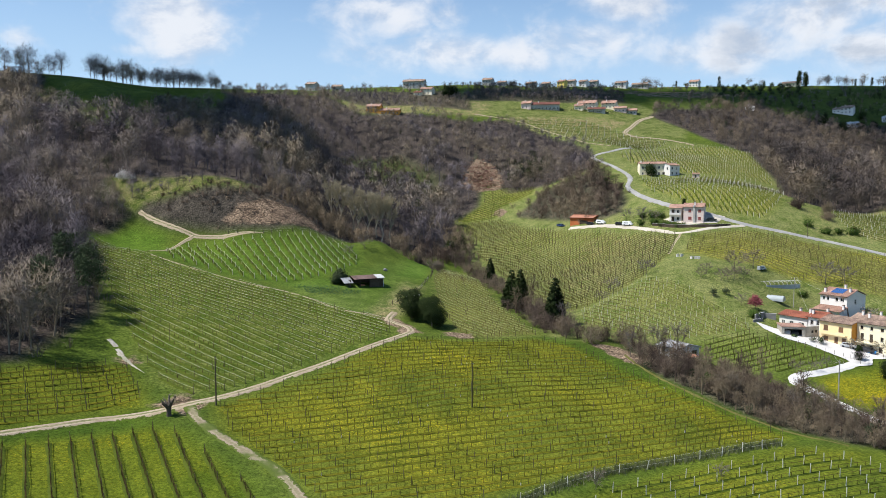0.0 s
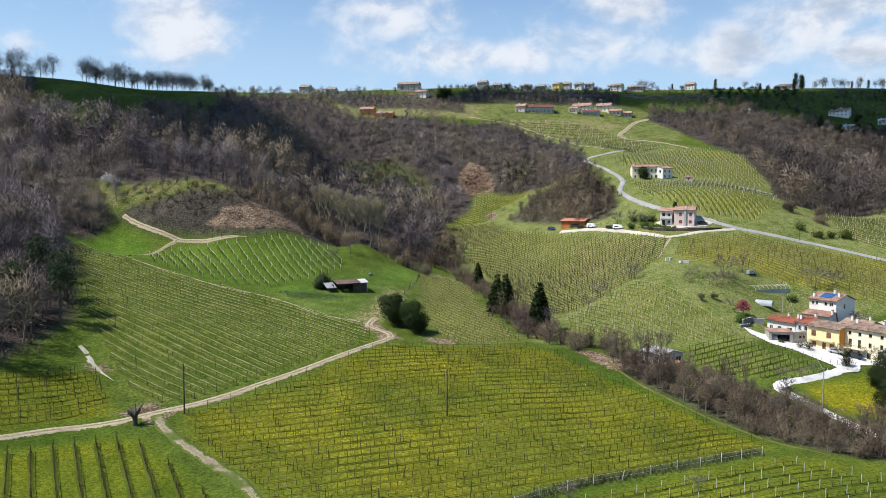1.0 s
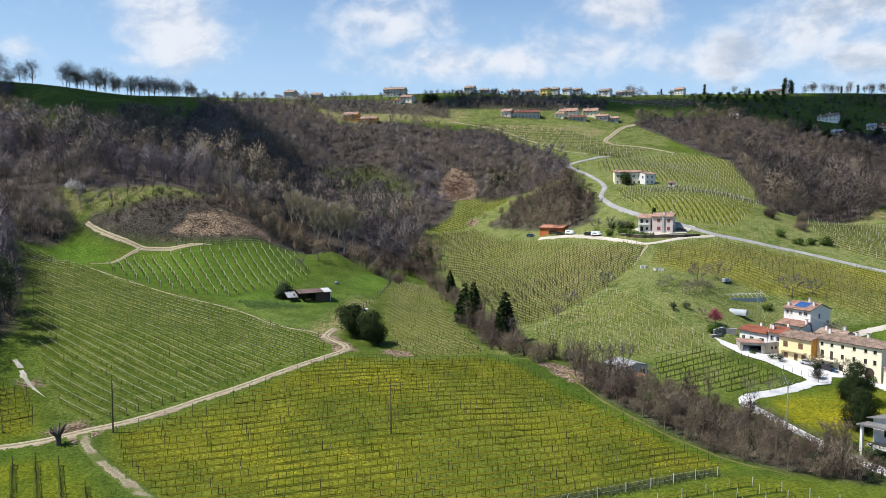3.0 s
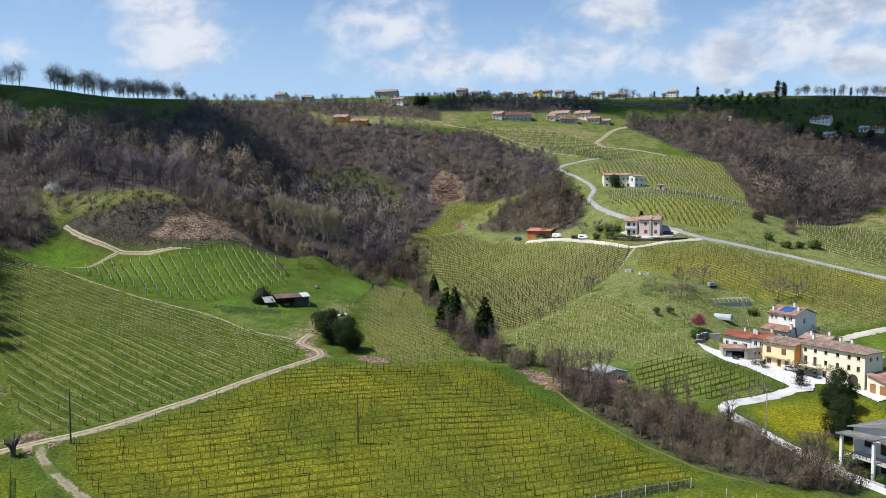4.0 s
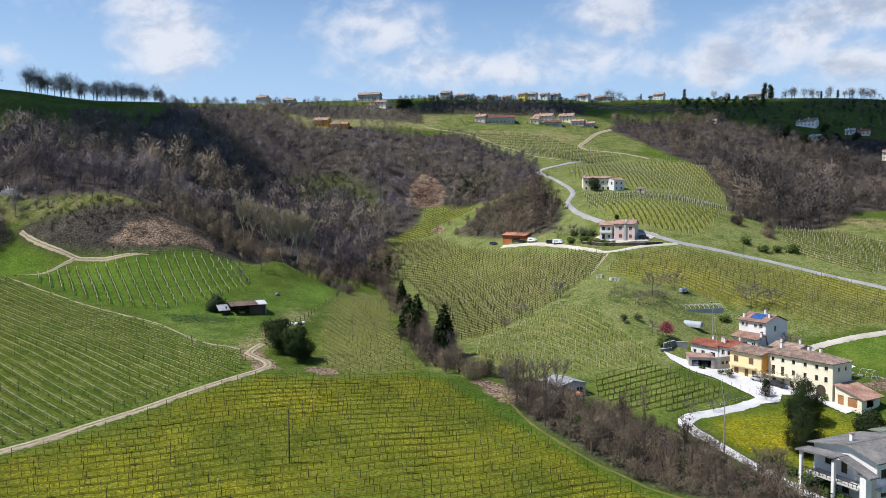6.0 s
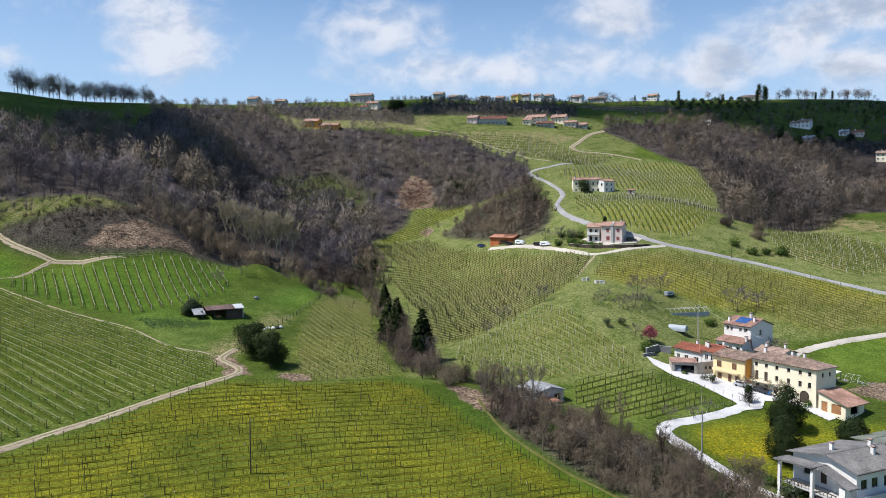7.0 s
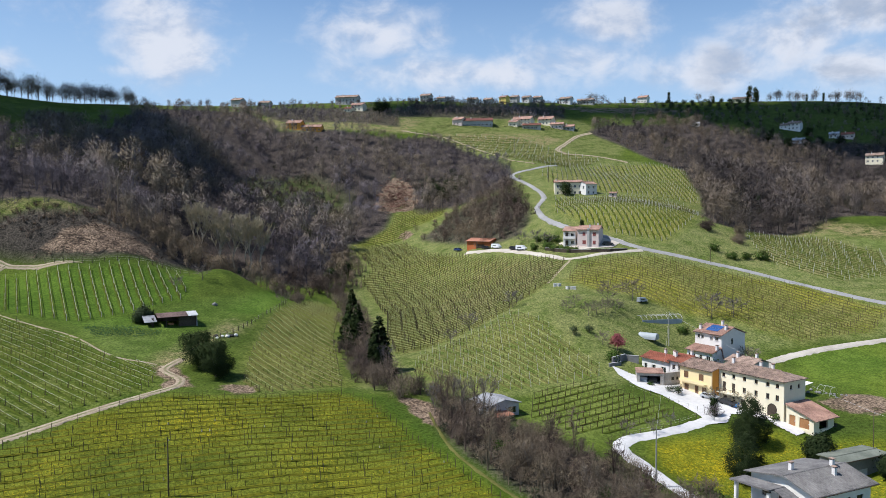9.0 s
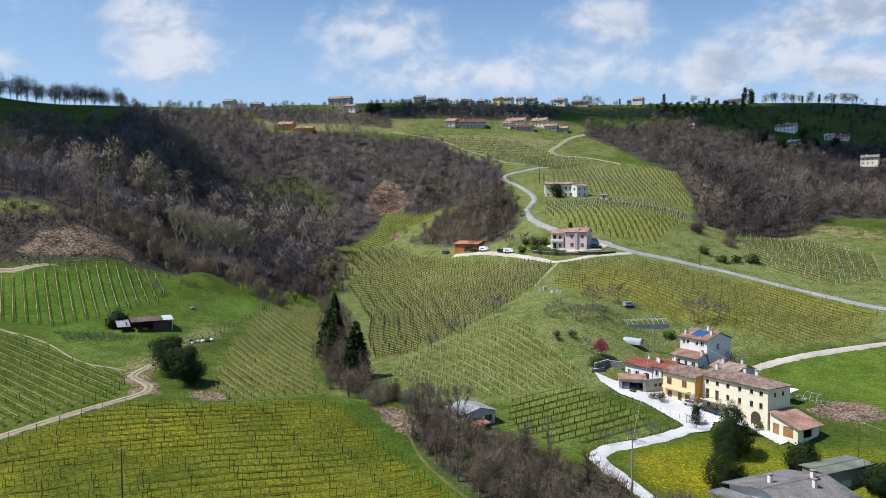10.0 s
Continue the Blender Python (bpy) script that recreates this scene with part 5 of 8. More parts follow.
vineyard(MAIN, 20, 2.4, "in the dandelion field", post=7.0, seed=1, weeds=0.75, weed_mat=GOLD_WEEDS, shoots=0.8, thick=0.022, stem=0.043, cordon=1.1, guards=0.022)
# dark weed strips here also take the place of shade on the field
vineyard(LEFT, -34, 2.45, "below the wood", vine=1.8, cordon=0.9, post=9.0, wire=1.15, thick=0.03, seed=2, weeds=0.8)
vineyard(SMALL_LEFT, 43, 1.95, "beside the farm track", post=4.5, seed=3, weeds=0.6, weed_mat=GOLD_WEEDS, thick=0.026, stem=0.06)
# the wide dark strip also paints the shadow beneath these rows
vineyard(BOTTOM_LEFT, -61, 3.3, "at the foot of the slope", vine=1.0, post=4.5, cordon=1.0, post_tall=1.7, thick=0.04, shoots=6.0, seed=4, weeds=0.9)
vineyard(FAN, -61, 2.9, "on the upper terrace", vine=1.6, cordon=1.1, post=5.0, post_tall=1.8, pale=True, wire=1.25, wire_mat=CANES, wire_r=0.07, seed=5, posts=False, weeds=0.9)
vineyard(CENTRE, -55, 2.4, "in the hollow", vine=2.4, cordon=1.0, post=12.0, post_tall=1.5, seed=6, posts=False, weeds=1.0, weed_mat=DRY_WEEDS, wire=1.1, wire_mat=CANES, wire_r=0.03)
vineyard(LOW_EAST, 35, 2.6, "below the farm courtyard", vine=3.5, cordon=1.3, post=3.5, thick=0.055, post_tall=1.8, seed=7, weeds=0.6)
vineyard(GREEN_EAST, -63, 2.5, "behind the stream", vine=1.8, post=4.0, post_tall=1.9, pale=True, seed=8, posts=False, weeds=0.6, weed_mat=DRY_WEEDS, wire=1.3, wire_mat=CANES, wire_r=0.024, post_half=0.026)
vineyard(BIG_EAST, 20, 2.3, "below the red shed", vine=1.8, post=4.6, post_tall=1.9, thick=0.036, seed=9, posts=False, post_half=0.06, weeds=0.7, weed_mat=DRY_WEEDS, wire=1.3, wire_mat=CANES, wire_r=0.03)
vineyard(RIGHT_EAST, -50, 2.5, "below the hill road", vine=2.4, post=5.0, post_tall=1.8, thick=0.03, seed=10, joined=True, weeds=0.6, weed_mat=DRY_WEEDS, post_half=0.045)
vineyard(SPUR_LOW, -93, 2.4, "below the long house", vine=2.4, post=6.0, post_tall=1.8, thick=0.03, seed=11, joined=True, weeds=0.7, post_half=0.05, pale=True)
vineyard(SPUR_MID, -98, 2.8, "on the spur terraces", vine=2.4, post=6.0, post_tall=1.9, pale=True, thick=0.03, seed=12, joined=True, weeds=0.7)
vineyard(SPUR_TOP, 15, 4.0, "on the spur top", vine=2.2, post=5.0, post_tall=2.0, pale=True, seed=13, joined=True, weeds=0.9)
vineyard(SPUR_SIDE, 20, 2.6, "on the steep spur", vine=2.0, post=5.0, thick=0.04, seed=14, joined=True, weeds=0.8)
vineyard(RIGHT_FIELD, -60, 3.0, "beside the valley woods", vine=2.2, post=5.0, pale=True, seed=15, joined=True, weeds=0.8)
vineyard([(14, 109), (30, 118), (47, 125), (66, 131), (80, 126), (70, 100), (40, 92), (14, 96)], 20, 2.8, "with concrete posts", vine=2.0, cordon=0.8, post=4.4, post_tall=1.7, pale=True, seed=16, post_half=0.05, shoots=0.2, weeds=0.6)


# ---------------------------------------------------------------- buildings
def wall_sheet(bm, m, length, tall, holes, thick=0.3):
    """A wall in the local x-z plane (outside towards -y) with rectangular openings that go through it. m: its pose."""
    holes = [tuple(round(k, 3) for k in h) for h in holes]
    length, tall = round(length, 3), round(tall, 3)
    xs = sorted({0.0, length, *(h[0] for h in holes), *(h[1] for h in holes)})
    zs = sorted({0.0, tall, *(h[2] for h in holes), *(h[3] for h in holes)})
    void = lambda x, z: any(h[0] < x < h[1] and h[2] < z < h[3] for h in holes)  # noqa: E731
    made = {}

    def vert(x, y, z):
        key = (round(x, 4), y, round(z, 4))
        if key not in made:
            made[key] = bm.verts.new(m @ Vector((x, y, z)))
        return made[key]

    cells = [(i, j) for i in range(len(xs) - 1) for j in range(len(zs) - 1) if not void((xs[i] + xs[i + 1]) / 2, (zs[j] + zs[j + 1]) / 2)]
    solid = set(cells)
    for i, j in cells:
        a, b, c, d = xs[i], xs[i + 1], zs[j], zs[j + 1]
        for y in (0.0, thick):
            bm.faces.new([vert(a, y, c), vert(b, y, c), vert(b, y, d), vert(a, y, d)])
        for (di, dj), e in (((-1, 0), ((a, c), (a, d))), ((1, 0), ((b, c), (b, d))), ((0, -1), ((a, c), (b, c))), ((0, 1), ((a, d), (b, d)))):
            if (i + di, j + dj) not in solid:
                (x0, z0), (x1, z1) = e
                bm.faces.new([vert(x0, 0.0, z0), vert(x1, 0.0, z1), vert(x1, thick, z1), vert(x0, thick, z0)])


def window_part(root, m, w, t, mat_frame=WHITE, shutter=None, sill=True, closed=False):
    """A window (w wide, t tall) whose lower left corner is at m, in a wall that faces local -y."""
    bar = 0.07
    f = part("window", boxes((0, bar, 0.12, 0.2, 0, t), (w - bar, w, 0.12, 0.2, 0, t), (bar, w - bar, 0.12, 0.2, 0, bar), (bar, w - bar, 0.12, 0.2, t - bar, t), (w / 2 - 0.03, w / 2 + 0.03, 0.12, 0.2, bar, t - bar)), mat_frame, root)
    f.matrix_local = m
    part("pane", boxes((bar, w - bar, 0.15, 0.165, bar, t - bar)), GLASS, f)
    if sill:
        part("sill", boxes((-0.08, w + 0.08, -0.08, 0.1, -0.09, 0.0)), GREYW, f)
    if shutter:
        half = w / 2
        spans = ((0.0, half - 0.01), (half + 0.01, w)) if closed else ((-half, -0.02), (w + 0.02, w + half))
        for a, b in spans:
            part("shutter", boxes((a, b, -0.055, -0.012, 0.0, t)), shutter, f)
    return f


def roof_slope(x0, x1, y0, z0, y1, z1, thick=0.16, cut=0.0):
    """A slab between a low edge (y0, z0) and a high edge (y1, z1), from x0 to x1."""
    bm = bmesh.new()
    v = [bm.verts.new(p) for p in ((x0, y0, z0), (x1, y0, z0), (x1 - cut, y1, z1), (x0, y1, z1))]
    w = [bm.verts.new((p.co.x, p.co.y, p.co.z - thick)) for p in v]
    bm.faces.new(v)
    bm.faces.new(w[::-1])
    for i in range(4):
        bm.faces.new([v[i], v[(i + 1) % 4], w[(i + 1) % 4], w[i]])
    return bm


def tile_rolls(x0, x1, y0, z0, y1, z1, pitch=0.5, r=0.10, cut=0.0):
    """The rounded tile ribs that run down a slope."""
    h = Heap()
    n = int((x1 - x0) / pitch)
    for i in range(n):
        x = x0 + (i + 0.5) * (x1 - x0) / n
        f = min(1.0, (x1 - x) / cut) if cut else 1.0
        ye, ze = y0 + (y1 - y0) * f, z0 + (z1 - z0) * f
        h.add(*tube([(x, y0, z0 + 0.02), (x, (y0 + ye) / 2, (z0 + ze) / 2 + 0.02), (x, ye, ze + 0.02)], [r, r, r], 5))
    return h


def chimney(root, x, y, z, tall=1.1, wide=0.55, mat=WHITE):
    c = part("chimney", boxes((-wide / 2, wide / 2, -wide / 2, wide / 2, -1.2, tall)), mat, root)
    c.matrix_local = Matrix.Translation((x, y, z))
    part("chimney_cap", boxes((-wide * 0.7, wide * 0.7, -wide * 0.7, wide * 0.7, tall + 0.18, tall + 0.28), (-wide * 0.4, wide * 0.4, -wide * 0.4, wide * 0.4, tall, tall + 0.18)), TILES, c)
    return c


def house(name, x, y, z, turn, length, depth, tall, label, wall, roof, front=(), right=(), left=(), pitch=18.0, over=0.5, below=1.5, shutter=None, chimneys=(), ridge=0.5, rolls=False,
          category="house", closed=False, group="", doors=(), end_over=0.35, right_wall=None, frames=None, hip=0.0):
    """A gabled house. Its front-left corner stands at (x, y); the front faces local -y. front, right, left: openings (x, z, width, height)."""
    root = thing(name, pose(x, y, z, 0, 0, turn), label, category, group)
    faces = {"front": (pose(0, 0, -below), length, front), "right": (pose(length, 0, -below, 0, 0, 90), depth, right),
             "back": (pose(length, depth, -below, 0, 0, 180), length, ()), "left": (pose(0, depth, -below, 0, 0, -90), depth, left)}
    top = tall + math.tan(radians(pitch)) * depth * ridge
    back_rise = (top - tall) / (depth * (1 - ridge))
    for key, (m, wide, holes) in faces.items():
        bm = bmesh.new()
        trim = 0.3 if key in ("right", "left") else 0.0
        mm = m @ Matrix.Translation((trim, 0, 0))
        wide_in = wide - 2 * trim
        wall_sheet(bm, mm, wide_in, tall + below, [(a - trim, a - trim + w, b + below, b + below + t) for a, b, w, t in holes])
        if trim and not (hip and key == "right"):
            gx = depth * ridge if key == "right" else depth * (1 - ridge)
            rise = top - tall - 0.1
            v = [bm.verts.new(m @ Vector(p)) for p in ((trim, 0, tall + below), (wide - trim, 0, tall + below), (gx, 0, tall + below + rise))]
            w = [bm.verts.new(m @ Vector(p)) for p in ((trim, 0.3, tall + below), (wide - trim, 0.3, tall + below), (gx, 0.3, tall + below + rise))]
            for f in ((v[0], v[1], v[2]), (w[2], w[1], w[0]), (v[0], v[2], w[2], w[0]), (v[1], w[1], w[2], v[2])):
                bm.faces.new(f)
        part("wall", bm, right_wall if key == "right" and right_wall else wall, root)
        for a, b, w, t in holes:
            if t > 1.75:
                d = part("door", boxes((0, w, 0.12, 0.18, 0, t)), shutter or DARK_WOOD, root)
                d.matrix_local = m @ Matrix.Translation((a, 0, b + below))
                part("door_handle", boxes((w - 0.18, w - 0.1, 0.06, 0.12, 1.0, 1.12)), PALE_SHEET, d)
            else:
                window_part(root, m @ Matrix.Translation((a, 0, b + below)), w, t, frames or WHITE, shutter, True, closed)
    part("ceiling_slab", boxes((0.31, length - 0.31, 0.31, depth - 0.31, tall - 0.3, tall - 0.05)), GREYW, root)
    s = math.tan(radians(pitch))
    yr, zt = depth * ridge, top + 0.18
    f = part("roof", roof_slope(-end_over, length + end_over, -over, zt - s * (yr + over), yr, zt, 0.16, hip), roof, root)
    b = part("roof", roof_slope(-end_over, length + end_over, depth + over, zt - back_rise * (depth - yr + over), yr, zt, 0.16, hip), roof, root)
    if hip:
        bm = bmesh.new()
        lows = (zt - s * (yr + over), zt - back_rise * (depth - yr + over))
        v = [bm.verts.new(p) for p in ((length + end_over, -over, lows[0]), (length + end_over, depth + over, lows[1]), (length + end_over - hip, yr, zt))]
        w = [bm.verts.new((p.co.x, p.co.y, p.co.z - 0.16)) for p in v]
        bm.faces.new(v)
        bm.faces.new(w[::-1])
        for k in range(3):
            bm.faces.new([v[k], v[(k + 1) % 3], w[(k + 1) % 3], w[k]])
        e = part("roof", bm, roof, root)
        part("hip_tiles", tri_mesh("hip_tiles", *tube([(length + end_over, -over, lows[0] + 0.03), (length + end_over - hip, yr, zt + 0.03)], [0.12, 0.12], 6), roof), roof, e)
    if rolls:
        part("tile_rib", tile_rolls(-end_over, length + end_over, -over, zt - s * (yr + over), yr, zt, cut=hip).mesh("tile_rib", roof, True), roof, f)["kind"] = "stuff"
    part("ridge_tiles", tri_mesh("ridge_tiles", *tube([(-end_over, yr, zt), (length + end_over - hip, yr, zt)], [0.13, 0.13], 6), roof), roof, f)
    part("gutter", tri_mesh("gutter", *tube([(-end_over, -over - 0.05, zt - s * (yr + over) - 0.1), (length + end_over, -over - 0.05, zt - s * (yr + over) - 0.1)], [0.08, 0.08], 5), DARK_WOOD), DARK_WOOD, f)
    for cx, cy in chimneys:
        cz = zt - (s * (yr - cy) if cy < yr else back_rise * (cy - yr))
        chimney(root, cx, cy, cz)
    return root


AXIS = -60.8          # the farm's long side
farm = house("farmhouse", 112.3, 199.9, -1.7, AXIS, 16.6, 7.2, 7.9, "long cream three-storey farmhouse with weathered tile roof", CREAM, TILES, rolls=True,
             front=[(0.9, 6.2, 0.8, 0.9), (3.6, 6.2, 0.8, 0.9), (6.4, 6.2, 0.8, 0.9), (9.4, 6.2, 0.8, 0.9), (12.3, 6.2, 0.8, 0.9), (14.6, 6.2, 0.8, 0.9),
                    (1.0, 2.9, 0.9, 2.2), (3.5, 2.9, 0.9, 2.2), (6.4, 3.5, 0.8, 1.2), (9.4, 3.5, 0.8, 1.2), (12.3, 3.5, 0.8, 1.2), (14.6, 3.5, 0.8, 1.2),
                    (1.2, 0.0, 1.0, 2.1), (3.6, 0.9, 0.9, 1.2), (6.0, 0.0, 1.0, 2.1), (8.8, 0.9, 0.9, 1.2), (12.6, 0.0, 2.4, 2.7)],
             right=[(2.0, 6.0, 0.7, 0.9), (4.6, 6.0, 0.7, 0.9)], chimneys=[(1.5, 3.0), (7.6, 4.6), (10.6, 4.6)], shutter=None, frames=SHUTTER, hip=3.6)
part("balcony", boxes((0.2, 6.2, -1.1, -0.01, 2.62, 2.8)), CREAM, farm, "thin plastered balcony slab")
part("balcony_rail", boxes((0.2, 6.2, -1.1, -1.05, 3.62, 3.68), *[(k, k + 0.04, -1.09, -1.06, 2.801, 3.619) for k in np.arange(0.2, 6.2, 0.35)]), DARK_WOOD, farm, "thin dark railing")


def arch_spandrel(x0, x1, z0, z1, y):
    """Plaster between a square opening's top and the round arch within it."""
    bm = bmesh.new()
    mid, r = (x0 + x1) / 2, (x1 - x0) / 2
    arc = [(mid + r * math.cos(k), z0 + (z1 - z0) * math.sin(k)) for k in np.linspace(0, math.pi, 13)]
    for (ax, az), (bx, bz) in zip(arc, arc[1:]):
        lo = [bm.verts.new((px, py, pz)) for px, pz in ((ax, az), (bx, bz)) for py in (y, y + 0.25)]
        hi = [bm.verts.new((px, py, z1 + 0.02)) for px in (ax, bx) for py in (y, y + 0.25)]
        for f in ((lo[0], lo[2], hi[2], hi[0]), (lo[1], hi[1], hi[3], lo[3]), (lo[0], lo[1], lo[3], lo[2])):
            bm.faces.new(f)
    return bm


part("arch", arch_spandrel(12.6, 15.0, 1.5, 2.7, 0.02), CREAM, farm)
yh = house("yellow_house", 105.7, 206.9, -0.6, AXIS, 9.2, 8.6, 6.2, "bright yellow two-storey house joined to the farmhouse", YELLOW, TILES, rolls=True,
      front=[(1.2, 3.6, 1.3, 1.5), (5.6, 3.6, 1.3, 1.5), (1.4, 0.7, 1.2, 1.4), (4.4, 0.0, 1.1, 2.2), (6.6, 0.7, 1.2, 1.4)], shutter=SHUTTER, closed=True, pitch=14, right_wall=ORANGE)
part("balcony", boxes((0.5, 8.0, -1.0, -0.01, 2.7, 2.92), (0.5, 8.0, -1.0, -0.94, 2.921, 3.35)), YELLOW, yh, "plastered balcony with a low parapet")
house("white_house", 104.8, 212.0, 0.2, AXIS, 4.4, 7.0, 5.6, "narrow white house with a red tile roof", WHITE, RED_TILES, front=[(0.8, 3.4, 1.0, 1.3), (2.6, 3.4, 1.0, 1.3), (1.6, 0.0, 1.1, 2.2)],
      chimneys=[(0.6, 1.6), (3.4, 4.0)], rolls=True, shutter=None)
house("low_white_house", 100.3, 220.0, 1.2, AXIS, 9.0, 6.0, 4.0, "low white house with a red tile roof behind the garage", WHITE, RED_TILES,
      front=[(0.8, 1.2, 1.0, 1.3), (3.4, 1.2, 1.2, 1.3), (6.4, 0.9, 1.6, 1.6)], chimneys=[(4.0, 4.2), (8.0, 3.0)], rolls=True)


def lean_to():
    """The outbuilding against the farmhouse end: one roof slope that falls away from it."""
    m = pose(120.75, 185.0, -2.6, 0, 0, AXIS)
    s = thing("lean_to_barn", m, "cream outbuilding with wooden doors and mottled tile roof", "outbuilding")
    deep, wide, hi, lo = 6.8, 6.2, 4.3, 2.3
    for y, doors in ((0.0, [(0.7, 2.1, 1.5, 3.7), (3.0, 5.2, 1.5, 3.6)]), (deep - 0.3, [])):
        bm = bmesh.new()
        wall_sheet(bm, pose(0, y, -1.5), wide, lo + 1.5, doors)
        v = [bm.verts.new(p) for p in ((0, y, lo), (wide, y, lo), (0, y, hi - 0.1), (0, y + 0.3, lo), (wide, y + 0.3, lo), (0, y + 0.3, hi - 0.1))]
        for f in ((0, 1, 2), (5, 4, 3), (1, 4, 5, 2), (0, 2, 5, 3)):
            bm.faces.new([v[k] for k in f])
        part("wall", bm, CREAM, s)
    bm = bmesh.new()
    wall_sheet(bm, pose(wide, 0.31, -1.5, 0, 0, 90), deep - 0.62, lo + 1.5, [(1.5, 4.4, 1.5, 3.4)])
    part("wall", bm, CREAM, s)
    for a, b in ((0.7, 2.1), (3.0, 5.2)):
        d = part("door", boxes((a, b, 0.12, 0.2, 0, 2.15)), DOOR_WOOD, s)
        part("door_handle", boxes((b - 0.25, b - 0.15, 0.06, 0.119, 0.95, 1.1)), PALE_SHEET, d)
    bm = bmesh.new()
    v = [bm.verts.new(p) for p in ((0.02, -0.5, hi + 0.12), (wide + 0.9, -0.5, lo - 0.12), (wide + 0.9, deep + 0.4, lo - 0.12), (0.02, deep + 0.4, hi + 0.12))]
    w = [bm.verts.new((p.co.x, p.co.y, p.co.z - 0.16)) for p in v]
    bm.faces.new(v)
    bm.faces.new(w[::-1])
    for k in range(4):
        bm.faces.new([v[k], v[(k + 1) % 4], w[(k + 1) % 4], w[k]])
    roof = part("roof", bm, PINK_TILES, s)
    h = Heap()
    for y in np.arange(-0.4, deep + 0.4, 0.42):
        h.add(*tube([(0.02, y, hi + 0.13), (wide + 0.9, y, lo - 0.11)], [0.07, 0.07], 5))
    part("tile_rib", h.mesh("tile_rib", PINK_TILES, True), PINK_TILES, roof)["kind"] = "stuff"


lean_to()
villa_up = house("hillside_house", 117.6, 230.4, 3.0, -62, 8.8, 9.0, 7.0, "tall white house with solar panels on its tile roof", WHITE, PINK_TILES,
                 front=[(0.8, 5.3, 0.8, 1.1), (2.1, 5.3, 0.8, 1.1), (5.0, 5.3, 0.9, 1.1), (6.6, 5.3, 1.2, 1.1)], right=[(3.6, 4.4, 0.9, 1.5)], chimneys=[(0.8, 1.2), (5.2, 4.6), (8.0, 2.6)], pitch=20, rolls=True)
for k in range(2):
    for j in range(4):
        sp = part("solar_panel", boxes((0, 0.95, 0, 1.5, 0, 0.05)), SOLAR, villa_up)
        sp.matrix_local = pose(2.6 + j * 1.0, 1.0 + k * 1.5, 7.0 + 0.28 + math.tan(radians(20)) * (1.0 + k * 1.55), 20)
house("front_wing", 114.8, 228.6, 2.2, -62, 8.6, 3.4, 3.4, "white lower wing with a pale tile roof and dark porch", WHITE, PINK_TILES, front=[(0.6, 0.2, 2.2, 2.2), (4.2, 1.2, 1.0, 1.2), (6.6, 1.2, 1.2, 1.2)],
      chimneys=[(8.6, 1.6)], pitch=17, ridge=0.92, rolls=True)


house("back_house", 121.5, 219.0, 0.2, AXIS, 8.0, 6.0, 4.2, "low house with a tile roof behind the farmhouse", GREYW, TILES, front=[(1.0, 1.2, 1.0, 1.2), (4.5, 1.2, 1.0, 1.2)], chimneys=[(2.0, 2.0), (6.5, 3.4)], pitch=17)


def stone_garage():
    g = thing("garage", pose(95.8, 208.4, 0.8, 0, 0, -12), "open stone garage with a flat paved terrace on top", "garage")
    bm = bmesh.new()
    wall_sheet(bm, pose(0, 0, -1), 6.2, 3.6, [(0.7, 5.4, 1.0, 3.0)], 0.4)
    part("wall", bm, STONE, g)
    part("wall", boxes((0, 0.4, 0.41, 6.0, -1, 2.6)), STONE, g)
    part("wall", boxes((5.8, 6.2, 0.41, 6.0, -1, 2.6)), STONE, g)
    part("wall", boxes((0.41, 5.79, 5.6, 6.0, -1, 2.6)), STONE, g)
    part("terrace", boxes((-0.15, 6.35, -0.15, 6.2, 2.61, 2.8)), PINK_TILES, g)
    w = part("side_wall", boxes((0, 5.2, 0, 0.45, -1, 2.75)), STONE, g, "angled rubble stone wall")
    w.matrix_local = pose(6.25, 0.1, 0, 0, 0, 33)
    part("window", boxes((2.2, 2.9, -0.03, -0.005, 0.9, 1.6)), GLASS, w)
    part("window", boxes((3.6, 4.2, -0.03, -0.005, 0.9, 1.6)), GLASS, w)
    return g


stone_garage()


def low_wall(x0, y0, x1, y1, tall, mat, label, thick=0.3):
    a = math.degrees(math.atan2(y1 - y0, x1 - x0))
    z = min(height(x0, y0), height(x1, y1))
    w = part("garden_wall", boxes((0, math.hypot(x1 - x0, y1 - y0), -thick / 2, thick / 2, -0.8, tall)), mat)
    w.matrix_world = pose(x0, y0, z, 0, 0, a)
    part("coping", boxes((-0.05, math.hypot(x1 - x0, y1 - y0) + 0.05, -thick / 2 - 0.06, thick / 2 + 0.06, tall + 0.003, tall + 0.09)), GREYW, w)
    return tagged(w, label, "wall")


low_wall(92.0, 217.5, 96.5, 222.0, 2.0, CONCRETE, "grey retaining wall beside the drive")
low_wall(91.0, 216.5, 94.5, 218.5, 0.8, CONCRETE, "low grey wall beside the drive")
low_wall(96.5, 222.0, 99.6, 220.6, 2.0, CONCRETE, "grey retaining wall joined to the low house")
low_wall(98.4, 140.5, 95.5, 147.0, 0.6, GREYW, "low grey garden wall along the lane", 0.25)
low_wall(95.3, 147.4, 91.8, 154.5, 0.6, GREYW, "low grey garden wall along the lane", 0.25)


